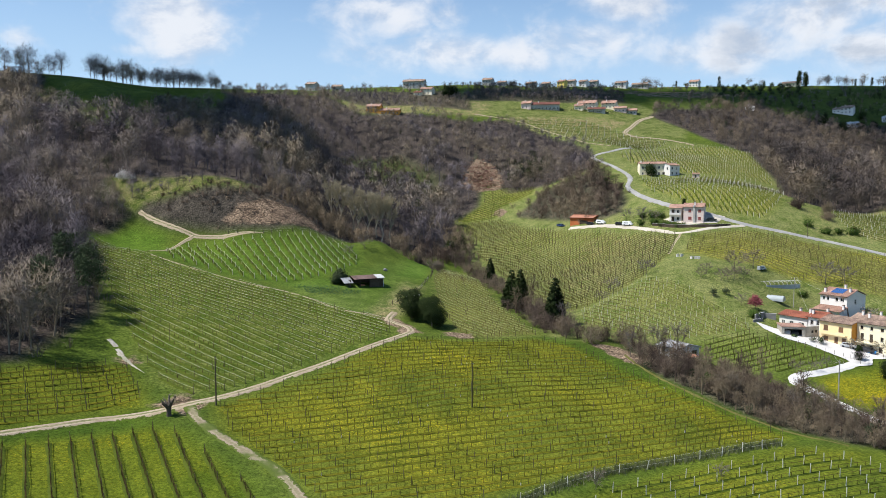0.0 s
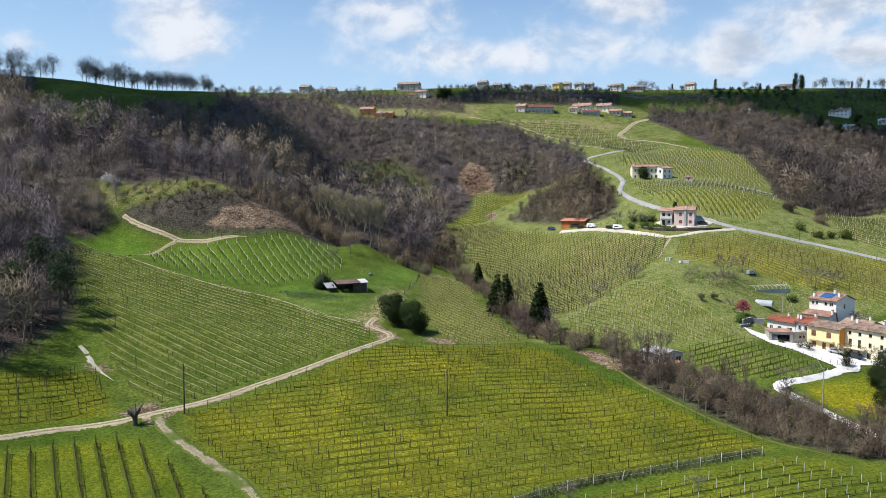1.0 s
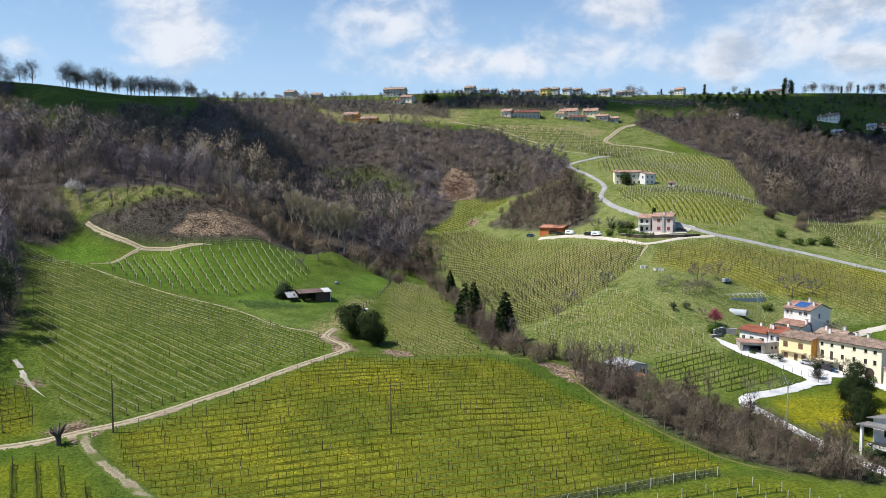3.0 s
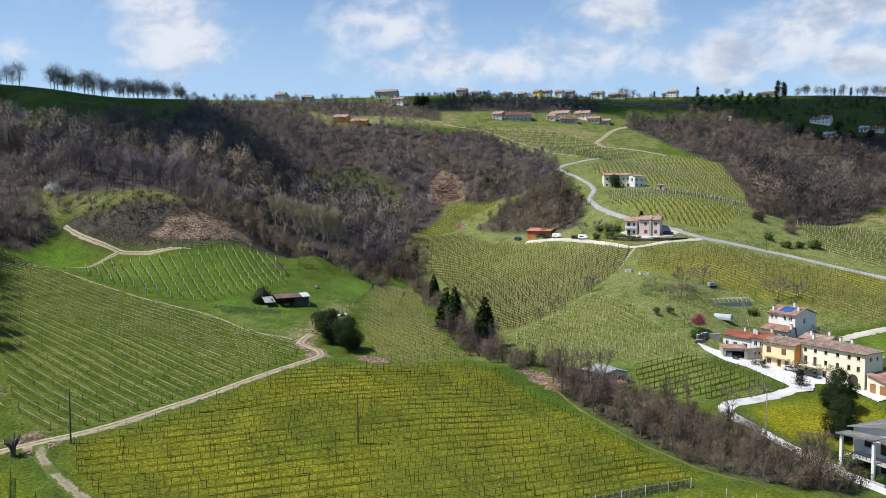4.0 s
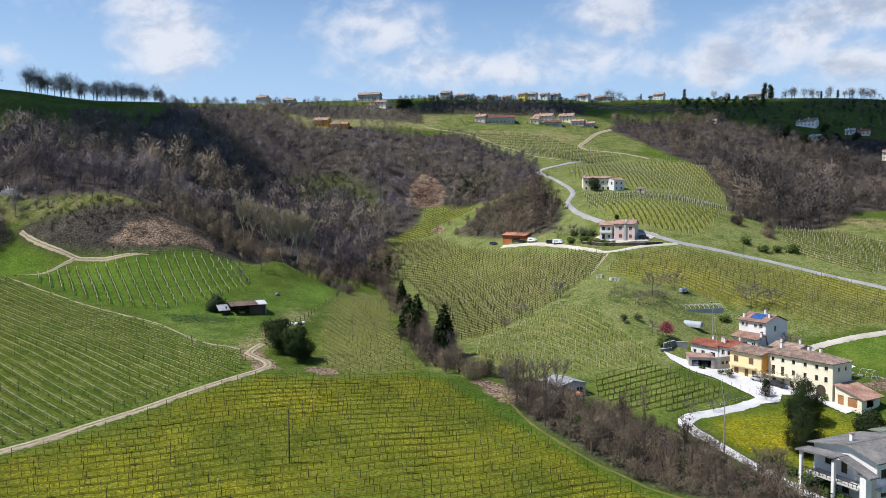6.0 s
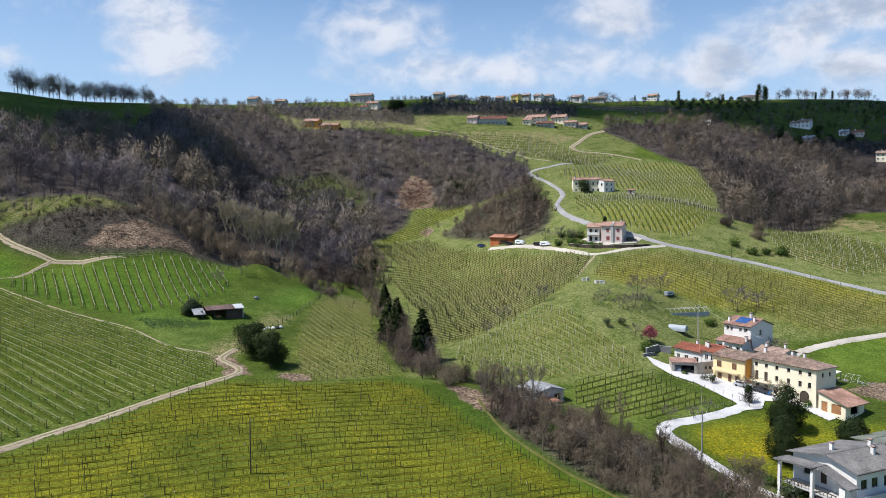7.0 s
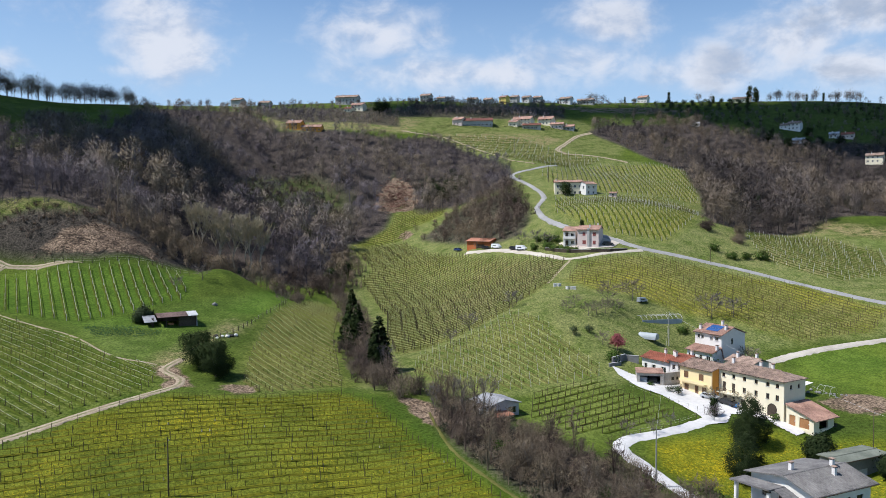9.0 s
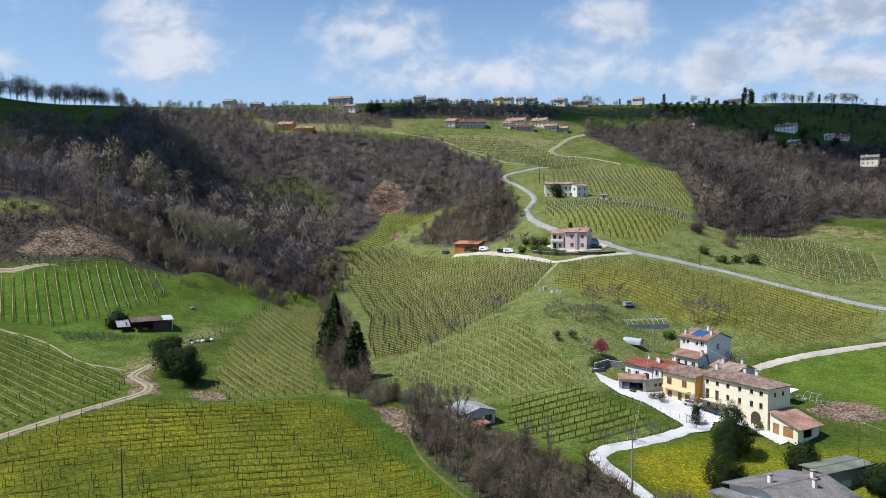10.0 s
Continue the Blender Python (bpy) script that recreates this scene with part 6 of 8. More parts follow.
def villa():
    """The grey-roofed villa beside the lane, its gable towards the lane."""
    v = house("villa", 103.6, 140.2, -8.0, 24, 12.4, 12.0, 7.4, "white villa with a broad grey tiled roof", WHITE, GREY_TILES,
              front=[(1.0, 4.4, 1.5, 1.5), (3.6, 4.4, 1.5, 1.5), (6.6, 4.2, 1.3, 1.7), (9.2, 4.4, 1.5, 1.5), (1.0, 1.2, 1.5, 1.5), (4.2, 1.2, 1.5, 1.5), (8.4, 1.2, 1.5, 1.5)],
              left=[(2.2, 4.3, 1.8, 1.6), (5.4, 3.6, 1.2, 2.4), (2.0, 0.6, 1.8, 2.2), (5.6, 0.2, 1.4, 2.4), (8.6, 4.3, 1.4, 1.5)], pitch=15, over=0.8, end_over=0.9, ridge=0.42, rolls=True, frames=DARK_WOOD,
              chimneys=[(3.4, 7.2), (8.0, 3.0), (9.8, 4.8)])
    # porch on the lane side: roof on two white pillars above a balcony
    part("porch_roof", roof_slope(-4.4, -0.95, 12.4, 6.75, 4.6, 7.35, 0.26), GREY_TILES, v)
    part("porch_roof", roof_slope(-3.4, -0.95, -1.2, 5.4, 4.5, 7.3, 0.24), GREY_TILES, v, "grey tiled porch slope")
    for k in range(9):
        part("tile_course", boxes((-3.42, -0.94, -1.1 + 0.62 * k, -1.04 + 0.62 * k, 5.44 + 0.206 * k, 5.465 + 0.206 * k)), GREY_TILES, v)
    for y in (5.0, 11.4):
        part("pillar", boxes((-3.9, -3.4, y, y + 0.5, -1.2, 6.55)), WHITE, v)
    part("pillar", boxes((-3.0, -1.6, -0.2, 0.9, -1.2, 5.0)), WHITE, v, "broad white corner pier")
    part("balcony", boxes((-3.35, -0.01, 1.0, 11.3, 2.7, 2.95)), GREYW, v)
    part("balcony_rail", boxes((-3.38, -3.28, 1.0, 4.98, 3.55, 3.7), (-3.38, -3.28, 5.52, 11.3, 3.55, 3.7), *[(-3.36, -3.3, k, k + 0.06, 2.951, 3.549) for k in np.arange(1.2, 11.2, 0.7)]), DARK_WOOD, v)
    part("front_balcony", boxes((-0.6, 12.6, -1.4, -0.01, 2.75, 2.95), (-0.6, 12.6, -1.4, -1.3, 2.951, 3.75)), PALE_SHEET, v, "pale front balcony")
    return v


villa()
house("villa_garage", 119.6, 161.6, -7.3, 24, 12.0, 4.6, 4.3, "low grey garage block with pale doors and a flat mossy roof", CONCRETE, mottled("mossy_roof", (0.10, 0.11, 0.085), (0.20, 0.21, 0.165), 2.0, 0.3), front=[(1.0, 0.0, 2.6, 2.3), (4.4, 0.0, 2.6, 2.3)], pitch=3, over=0.5, shutter=PALE_SHEET, category="garage")
house("stream_barn", 55.0, 188.5, -0.7, -62, 7.0, 7.2, 3.0, "grey plastered barn with pale sheet roof in the thicket", GREYW, GREY_SHEET, front=[(1.5, 1.2, 0.9, 0.9), (4.4, 1.2, 1.2, 1.2)],
      right=[(2.0, 1.3, 0.9, 0.8), (4.6, 0.9, 2.0, 1.4)], pitch=13, category="barn")
part("annexe_roof", roof_slope(0, 4.5, 0, 1.5, 4.2, 2.3, 0.14), SHEET, None).matrix_world = pose(59.5, 180.2, -0.9, 0, 0, 28)
tagged(bpy.data.objects["annexe_roof"], "rusty sheet lean-to roof beside the barn", "roof")


def field_shed():
    s = thing("field_shed", pose(-29.5, 234.8, 11.3, 0, 0, 32), "old open timber shed with a rusty sheet roof", "shed")
    for x in (0.2, 3.6, 7.0, 10.4):
        part("shed_post", boxes((x - 0.1, x + 0.1, -0.1, 0.1, -0.8, 2.5)), DARK_WOOD, s)
    part("back_wall", boxes((0, 12.0, 4.6, 4.75, -0.8, 2.4)), DARK_WOOD, s)
    part("side_wall", boxes((11.8, 12.0, 0.0, 4.55, -0.8, 2.5)), PALE_SHEET, s)
    part("side_wall", boxes((0.0, 0.15, 0.4, 4.55, -0.8, 2.4)), DARK_WOOD, s)
    part("front_board", boxes((7.2, 11.75, 0.0, 0.1, -0.8, 2.2)), DARK_WOOD, s)
    for i, m in enumerate((RUST, RUST, RUST, PALE_SHEET)):
        p = part("roof_sheet", roof_slope(1.2 + i * 2.75, 3.9 + i * 2.75, -0.7, 2.55, 2.3, 3.5, 0.06), m, s)
        q = part("roof_sheet", roof_slope(1.2 + i * 2.75, 3.9 + i * 2.75, 5.2, 2.5, 2.3, 3.5, 0.06), m, s)
    part("roof_sheet", roof_slope(-2.2, 1.1, -0.6, 1.5, 2.6, 3.0, 0.06), GREY_SHEET, s, "grey tilted sheet on the lean-to")
    part("crate", boxes((4.4, 5.8, 1.0, 2.0, -0.4, 0.6)), DOOR_WOOD, s)


field_shed()
house("red_shed", 62.6, 366.4, 26.0, -38, 12.5, 7.5, 4.0, "orange-red timber shed with a tiled roof", mottled("red_boards", (0.36, 0.10, 0.03), (0.52, 0.17, 0.06), 2.0, 0.4), SHEET,
      front=[(5.0, 0.0, 4.5, 2.6)], left=[(1.2, 1.2, 0.8, 0.9), (3.0, 1.2, 0.8, 0.9), (4.8, 1.2, 0.8, 0.9)], pitch=16, over=0.7, category="shed")
h1 = house("pink_house", 103.4, 320.4, 29.2, -24, 8.2, 9.0, 6.6, "white and pink two-storey hillside house", PINK, PINK_TILES, pitch=17, shutter=mottled("plum_shutter", (0.20, 0.05, 0.05), (0.30, 0.09, 0.08), 2.0, 0.5), closed=True,
           front=[(2.0, 4.2, 1.1, 1.3), (2.0, 1.0, 1.3, 1.4), (6.0, 4.2, 1.1, 1.3), (6.0, 1.0, 1.1, 1.3)], left=[(1.6, 3.4, 1.2, 2.0), (5.2, 3.6, 1.4, 1.4), (2.0, 0.2, 1.2, 2.1), (5.4, 0.8, 1.4, 1.4)], chimneys=[(4.4, 2.0), (6.8, 5.4)])
part("front_pier", boxes((3.9, 4.8, -0.5, -0.01, -1.4, 7.2)), GREYW, h1, "pale stone chimney breast")
hw = house("white_wing", 98.6, 324.2, 29.2, -24, 4.9, 8.0, 6.2, "white wing with a balcony beside the pink house", WHITE, PINK_TILES, pitch=17, front=[(0.8, 3.4, 1.2, 2.0), (3.0, 3.8, 1.1, 1.3), (0.8, 0.2, 1.2, 2.1), (3.0, 0.8, 1.1, 1.3)], over=1.0)
part("balcony", boxes((0.1, 4.8, -1.3, -0.01, 2.9, 3.1), (0.1, 4.8, -1.3, -1.2, 3.101, 3.9)), WHITE, hw)
BANK_LINE = [(92.0, 327.0), (96.0, 320.5), (100.2, 316.0), (107.0, 313.0), (114.0, 311.8), (121.0, 313.6)]
for (ax, ay), (bx, by) in zip(BANK_LINE, BANK_LINE[1:]):
    low_wall(ax, ay, bx, by, 1.3, DARK_WOOD, "brown timber-faced bank below the hillside house", 0.5)
h2 = house("long_house", 112.0, 426.0, 51.6, -6, 14.5, 8.0, 7.2, "long pale house with a red tile roof", CREAM, PINK_TILES, pitch=16, front=[(k, z, 1.0, 1.4) for k in (1.2, 4.2, 7.2, 10.2, 12.6) for z in (1.0, 4.4)], chimneys=[(1.0, 2.0)])
house("long_house_annexe", 127.6, 420.5, 51.8, 30, 7.5, 7.0, 6.0, "white annexe house with a tile roof", WHITE, PINK_TILES, pitch=18, front=[(1.2, 3.6, 1.2, 1.4), (4.6, 3.6, 1.2, 1.4), (1.2, 0.8, 1.2, 1.4), (4.6, 0.8, 1.2, 1.4)], left=[(1.5, 0.0, 1.6, 2.4), (4.4, 3.4, 1.2, 1.6)])
house("garden_hut", 138.6, 415.5, 50.4, -20, 3.6, 3.0, 2.3, "tiny orange garden hut", PINK, PINK_TILES, front=[(1.3, 0.0, 0.9, 1.9)], category="hut", over=0.3)

# hamlet below the ridge and houses along the skyline: across, ahead, turn, length, depth, eaves, wall, roof, storeys, label
HAMLET = [(63.5, 613, -24, 8, 9, 4.4, PINK, PINK_TILES, 1, "low pink gabled house beside the long house"), (70.5, 612, -5, 24, 10, 4.4, DULL_WHITE, DARK_RED_TILES, 1, "long low white house with a dark red roof"),
          (111, 622, -24, 15, 11, 4.6, CREAM, PINK_TILES, 2, "cream gabled house above the vineyard"), (107.5, 617, -24, 7, 6, 3.6, CREAM, PINK_TILES, 1, "low cream wing before the gabled house"), (118, 613.5, -10, 14, 6, 3.2, DULL_WHITE, DARK_RED_TILES, 1, "shaded row house with a dark tile roof"),
          (132, 629, -24, 12, 11, 4.4, CREAM, PINK_TILES, 2, "cream gabled house beside the row house"), (141, 621, -18, 10, 7, 3.4, PINK, PINK_TILES, 1, "low terrace house with a tile roof"), (150, 619, -18, 9, 7, 3.0, DULL_WHITE, PINK_TILES, 1, "lowest house of the terrace with a tile roof"),
          (-60, 587, -10, 11, 9, 5.2, ORANGE, PINK_TILES, 2, "orange house with a tile roof"), (-49, 585, -6, 15, 8, 3.4, ORANGE, PINK_TILES, 1, "low orange house with a tile roof"),
          (-20, 659, -20, 11, 8, 5.0, CREAM, PINK_TILES, 2, "small cream house on the upper slope"), (-25.5, 656, -20, 7, 6, 2.6, CREAM, DARK_RED_TILES, 1, "low porch building beside the cream house"),
          (343, 650, -42, 10, 8, 5.2, WHITE, TILES, 2, "white farmhouse among dark trees"), (338.5, 654, -42, 7, 6, 3.2, WHITE, TILES, 1, "lower white wing of the farmhouse"),
          (332, 619, -36, 9, 6, 2.6, WHITE, PALE_SHEET, 1, "low white house in the trees"), (363, 622, -36, 7, 6, 3.2, WHITE, PALE_SHEET, 1, "low white house with a pale roof"),
          (370, 617, -36, 9, 7, 3.2, PINK, RED_TILES, 1, "low pink house with a red roof"), (354, 556, -40, 11, 7, 5.4, CREAM, TILES, 2, "cream house at the woods' edge"), (270, 672, -30, 7, 5, 2.2, WHITE, PALE_SHEET, 1, "small white shed below the olive grove")]
RIDGE_HOUSES = [(-37, 692, -12, 20, 9, 6.5, GREYW, TILES, 2, "old grey house on the ridge"), (37, 716, -20, 11, 10, 6.5, GREYW, TILES, 2, "grey hip-roofed house on the skyline"), (52, 718, -16, 9, 8, 4.2, GREYW, TILES, 1, "low house on the skyline"),
                (80, 728, -24, 11, 9, 5.5, GREYW, TILES, 2, "tiled house on the skyline"), (96, 735, -24, 9, 9, 5.5, DULL_WHITE, TILES, 2, "pale house on the skyline"), (110, 727, -38, 9, 8, 7.4, DEEP_YELLOW, PINK_TILES, 2, "bright yellow house on the skyline"),
                (121, 737, -26, 9, 8, 6.5, GREYW, TILES, 2, "grey gabled house on the skyline"), (132, 734, -30, 9, 9, 6.2, WHITE, TILES, 2, "white gabled house on the skyline"), (143, 737, -26, 9, 8, 6.4, DULL_WHITE, TILES, 2, "pale gabled house on the skyline"), (168, 738, -30, 13, 10, 6.0, WHITE, TILES, 2, "wide white gabled house on the skyline"),
                (186, 744, -22, 18, 9, 4.6, GREYW, TILES, 2, "long grey house behind bare trees"), (251, 770, -32, 11, 11, 6.2, WHITE, PINK_TILES, 2, "white villa standing alone on the ridge"), (-122, 668, -16, 9, 9, 6.0, GREYW, TILES, 1, "dark-roofed house on the ridge"),
                (-100, 676, -8, 9, 8, 3.6, GREYW, TILES, 1, "low house on the ridge"), (336, 748, -28, 20, 9, 3.8, CREAM, TILES, 1, "long low house among cypresses")]
for x, y, a, ln, dp, ev, wl, rf, fl, txt in HAMLET + RIDGE_HOUSES:
    if y > 700:
        ln, dp, ev = ln * 0.85, dp * 0.85, ev * 0.85
    z = height(x + ln / 2, y - 0.5) - 0.2
    cols = np.arange(1.0, ln - 1.8, 3.0)
    house("far_house", x, y, z, a, ln, dp, ev, txt, wl, rf, pitch=25, over=0.8, below=3.0, front=[(c, 0.7 + 2.7 * k, 1.1, 1.2) for c in cols for k in range(fl)],
          left=[(c, 0.7 + 2.7 * k, 1.0, 1.2) for c in (dp * 0.25, dp * 0.62) for k in range(fl)], chimneys=[(ln * 0.3, dp * 0.4)])


def hedge(pts, tall, wide, label):
    """A dense clipped hedge along a line."""
    r = np.random.default_rng(len(pts) + int(pts[0][0]))
    c = smooth_line(pts, 0.8)
    p = np.repeat(c, 6, 0) + r.normal(0, wide * 0.35, (len(c) * 6, 2))
    q = np.c_[p, land(p[:, 0], p[:, 1]) + r.uniform(0.1, 1.0, len(p)) * tall]
    v, t = leaf_clumps(r, q, 0.5, 3)
    tagged(new("hedge", tri_mesh("hedge", v, t, EVERGREEN, False, r.uniform(0, 1, len(v)))), label, "hedge")


hedge([(52, 603), (66, 607), (84, 607), (100, 609)], 2.0, 1.4, "dark clipped hedge below the long house")
hedge([(103, 612), (118, 610), (134, 613), (150, 616), (162, 618)], 2.2, 1.4, "dark clipped hedge below the gabled houses")


# ---------------------------------------------------------------- poles, fences, small built things
def pole(x, y, tall, label, arm=True, r=0.13):
    z = height(x, y)
    mat = POLE_GREY if "pale" in label else POST
    p = thing("utility_pole", pose(x, y, z), label, "pole", "utility poles")
    part("mast", tri_mesh("mast", *tube([(0, 0, -0.8), (0, 0, tall * 0.5), (0, 0, tall)], [r, r * 0.85, r * 0.65], 8), mat), mat, p)
    if arm:
        part("crossarm", boxes((-0.9, 0.9, -0.06, 0.06, tall - 0.55, tall - 0.43)), POST, p)
        for k in (-0.8, 0.0, 0.8):
            part("insulator", tri_mesh("insulator", *tube([(k, 0, tall - 0.43), (k, 0, tall - 0.2)], [0.06, 0.04], 6), WHITE), WHITE, p)
    else:
        part("insulator", tri_mesh("insulator", *tube([(0.14, 0, tall - 0.5), (0.14, 0, tall - 0.25)], [0.07, 0.05], 6), WHITE), WHITE, p)


pole(-43.8, 141.3, 9.6, "tall dark wooden utility pole beside the farm track", False, 0.17)
pole(5.8, 145.6, 9.3, "grey utility pole standing among the vines", False, 0.14)
pole(85.0, 157.5, 10.6, "pale concrete utility pole with a crossarm by the lane", True, 0.15)
pole(113.0, 238.2, 9.8, "pale utility pole behind the low houses", True, 0.14)
pole(132.5, 173.8, 7.4, "thin dark utility pole behind the villa", False, 0.1)
pole(104.0, 546.0, 13.0, "pale utility pole on the spur top", False, 0.2)
pole(112.5, 450.0, 9.0, "thin utility pole by the bend of the hill road", False, 0.16)
pole(150.0, 306.0, 6.0, "short utility pole beside the hill road", False, 0.14)


def wire_fence(pts, gap, tall, label, half=0.06, mat=POST, rails=2):
    c = smooth_line(pts, gap)
    f = thing("field_fence", pose(0, 0, 0), label, "fence")
    stake = post_mesh("fence_post", tall, half, mat)
    tops = []
    rng = np.random.default_rng(len(pts))
    for x, y in c:
        z = height(x, y)
        ob = part("fence_post", stake, mat, f)
        ob.matrix_world = pose(x, y, z, rng.normal(0, 4), rng.normal(0, 4), rng.uniform(0, 90))
        tops.append((x, y, z))
    tops = np.array(tops)
    for k in range(rails):
        part("fence_wire", tri_mesh("fence_wire", *tube(tops + [0, 0, tall * (0.45 + 0.42 * k)], np.full(len(tops), 0.012), 3), WIRE), WIRE, f)
    return f


wire_fence([(-15, 221), (-9, 240), (-6, 258), (-4, 275), (-4, 292)], 3.0, 1.5, "rough wooden fence above the hollow", 0.09, DARK_WOOD)
wire_fence([(-80, 277.6), (-63, 273.8), (-50, 279.5), (-44, 283.5), (-35, 283.5)], 3.0, 1.7, "dark posts along the top of the upper vineyard", 0.08, DARK_WOOD)
wire_fence([(93, 205), (98, 199), (103, 193.5), (105.5, 190.5)], 1.9, 1.3, "thin metal railing along the courtyard edge", 0.035, POST)
wire_fence([(12, 111.5), (25, 120), (45, 127.5), (62, 133.5)], 4.3, 1.8, "concrete posts along the overgrown field border", 0.055, PALE_POST)
wire_fence([(85.5, 177.0), (94, 182.5), (103, 188.5)], 2.6, 1.1, "low posts along the lane", 0.05, POST)


def greenhouse():
    g = thing("greenhouse_frame", pose(108.2, 247.6, 9.6, 0, 0, 14), "bare hooped greenhouse frame with low white sides", "greenhouse")
    a = np.linspace(0, math.pi, 9)
    for i in range(9):
        x = 1.65 * i
        part("hoop", tri_mesh("hoop", *tube(np.c_[np.full(9, x), 2.0 - 2.0 * np.cos(a), 0.8 + 1.3 * np.sin(a)], np.full(9, 0.065), 4), PALE_SHEET), PALE_SHEET, g)
    for y in (0.0, 4.0):
        part("side_panel", boxes((0, 13.2, y - 0.04, y + 0.04, -0.8, 0.9)), FILM, g)
        part("purlin", tri_mesh("purlin", *tube([(0, 1.0 + y / 2, 1.95), (13.2, 1.0 + y / 2, 1.95)], [0.03, 0.03], 4), PALE_SHEET), PALE_SHEET, g)
    part("soil_bed", boxes((0.1, 13.1, 0.1, 3.9, -0.6, 0.12)), DIRT, g)
    t = thing("film_tunnel", pose(104.6, 239.4, 7.0, 0, 0, -42) @ Matrix.Scale(0.82, 4), "small tunnel cloche covered in pale film", "greenhouse")
    bm = bmesh.new()
    ring = [[bm.verts.new((x, 1.5 - 1.5 * math.cos(k), -0.5 + 2.1 * math.sin(k) ** 0.8)) for k in np.linspace(0, math.pi, 10)] for x in np.linspace(0, 6.4, 5)]
    for p, q in zip(ring, ring[1:]):
        for i in range(9):
            bm.faces.new([p[i], p[i + 1], q[i + 1], q[i]])
    bm.faces.new(ring[0])
    bm.faces.new(ring[-1][::-1])
    part("cover", bm, FILM, t)
    b = thing("cold_frame", pose(101.0, 246.0, 10.2, 0, 0, 12), "dark low cold frame beside the greenhouse", "cold frame")
    part("frame_bed", boxes((0, 6.0, 0, 2.6, -0.6, 0.3)), DARK_WOOD, b)


greenhouse()


def car(x, y, turn, paint, label, z=None, size=1.0, van=False):
    z = height(x, y) + 0.12 if z is None else z
    c = thing("car", pose(x, y, z, 0, 0, turn) @ Matrix.Scale(size, 4), label, "car", "parked cars")
    bm = bmesh.new()
    hi = 1.0 if not van else 1.15
    prof = [(-2.1, 0.35), (-2.1, 0.8), (-1.9, 0.9 * hi), (-1.5, 1.42 * hi), (0.55, 1.45 * hi), (1.2, 0.95), (2.05, 0.82), (2.15, 0.4)] if not van else [(-2.3, 0.35), (-2.3, 1.9), (-2.2, 2.0), (1.1, 2.0), (1.7, 1.2), (2.3, 1.05), (2.35, 0.4)]
    for s in (-0.85, 0.85):
        for px, pz in prof:
            bm.verts.new((px, s * (0.86 if pz > 1.2 else 1.0), pz))
    bm.verts.ensure_lookup_table()
    n = len(prof)
    bm.faces.new([bm.verts[i] for i in range(n)])
    bm.faces.new([bm.verts[n + i] for i in reversed(range(n))])
    for i in range(n):
        j = (i + 1) % n
        bm.faces.new([bm.verts[i], bm.verts[n + i], bm.verts[n + j], bm.verts[j]])
    body = part("body", bm, PAINTS[paint], c)
    part("windscreen", boxes((0.62, 1.12, -0.66, 0.66, 1.02, 1.36)), GLASS, c)
    for s in (-1, 1):
        part("side_window", boxes((-1.45, 0.5, s * 0.775 - 0.06, s * 0.775 + 0.06, 1.0, 1.34)), GLASS, c)
    for wx in (-1.3, 1.35):
        for s in (-0.78, 0.78):
            part("wheel", tri_mesh("wheel", *tube([(wx, s - 0.12, 0.32), (wx, s - 0.11, 0.32), (wx, s + 0.11, 0.32), (wx, s + 0.12, 0.32)], [0.02, 0.32, 0.32, 0.02], 10), RUBBER), RUBBER, c)


car(110.0, 199.2, -50, "silver", "dark silver car parked in the courtyard")
car(112.8, 195.4, -58, "black", "black car by the farmhouse wall")
car(98.4, 210.6, 62, "silver", "silver car inside the stone garage", 0.9)
car(100.4, 210.0, 67, "black", "dark car inside the stone garage", 0.9)
car(58.8, 371.5, -50, "blue", "blue car parked by the red shed")
car(70.6, 356.8, -40, "black", "black car before the red shed")
car(74.6, 352.0, -50, "white", "white van beside the red shed", None, 1.0, True)
car(81.0, 341.5, -50, "black", "dark tractor-like car on the drive")
car(83.6, 337.2, -40, "white", "white van on the gravel drive", None, 1.0, True)
car(114.8, 318.4, -20, "black", "black car beside the hillside house")
car(111.4, 259.2, 30, "silver", "pale van in the orchard", None, 0.75, True)



def cable(a, b, sag, label):
    """A thin cable that hangs between two points."""
    a, b = np.array(a, float), np.array(b, float)
    t = np.linspace(0, 1, 17)[:, None]
    p = a + (b - a) * t - np.array([0, 0, 4 * sag]) * t * (1 - t)
    tagged(new("cable", tri_mesh("cable", *tube(p, np.full(17, 0.022), 3), PALE_SHEET)), label, "cable", "overhead cables")


cable((113.0, 238.2, height(113.0, 238.2) + 9.4), (132.5, 173.8, height(132.5, 173.8) + 7.1), 1.2, "thin overhead cable passing the farmhouse")
cable((132.5, 173.8, height(132.5, 173.8) + 7.1), (160.0, 120.0, height(160.0, 120.0) + 7.0), 1.0, "thin overhead cable leading off the pole")
cable((85.0, 157.5, height(85.0, 157.5) + 10.0), (113.0, 238.2, height(113.0, 238.2) + 9.4), 1.8, "thin overhead cable across the courtyard")


def log_pile(x, y, turn):
    p = thing("log_pile", pose(x, y, height(x, y), 0, 0, turn), "stack of dark logs beside the outbuilding", "log pile")
    r = np.random.default_rng(5)
    for k in range(3):
        for i in range(7 - k):
            part("log", tri_mesh("log", *tube([(0, 0.42 * i + 0.21 * k, 0.2 + 0.36 * k), (2.4 + r.uniform(-0.3, 0.3), 0.42 * i + 0.21 * k + r.normal(0, 0.05), 0.2 + 0.36 * k)], [0.19, 0.17], 7), DARK_WOOD), DARK_WOOD, p)


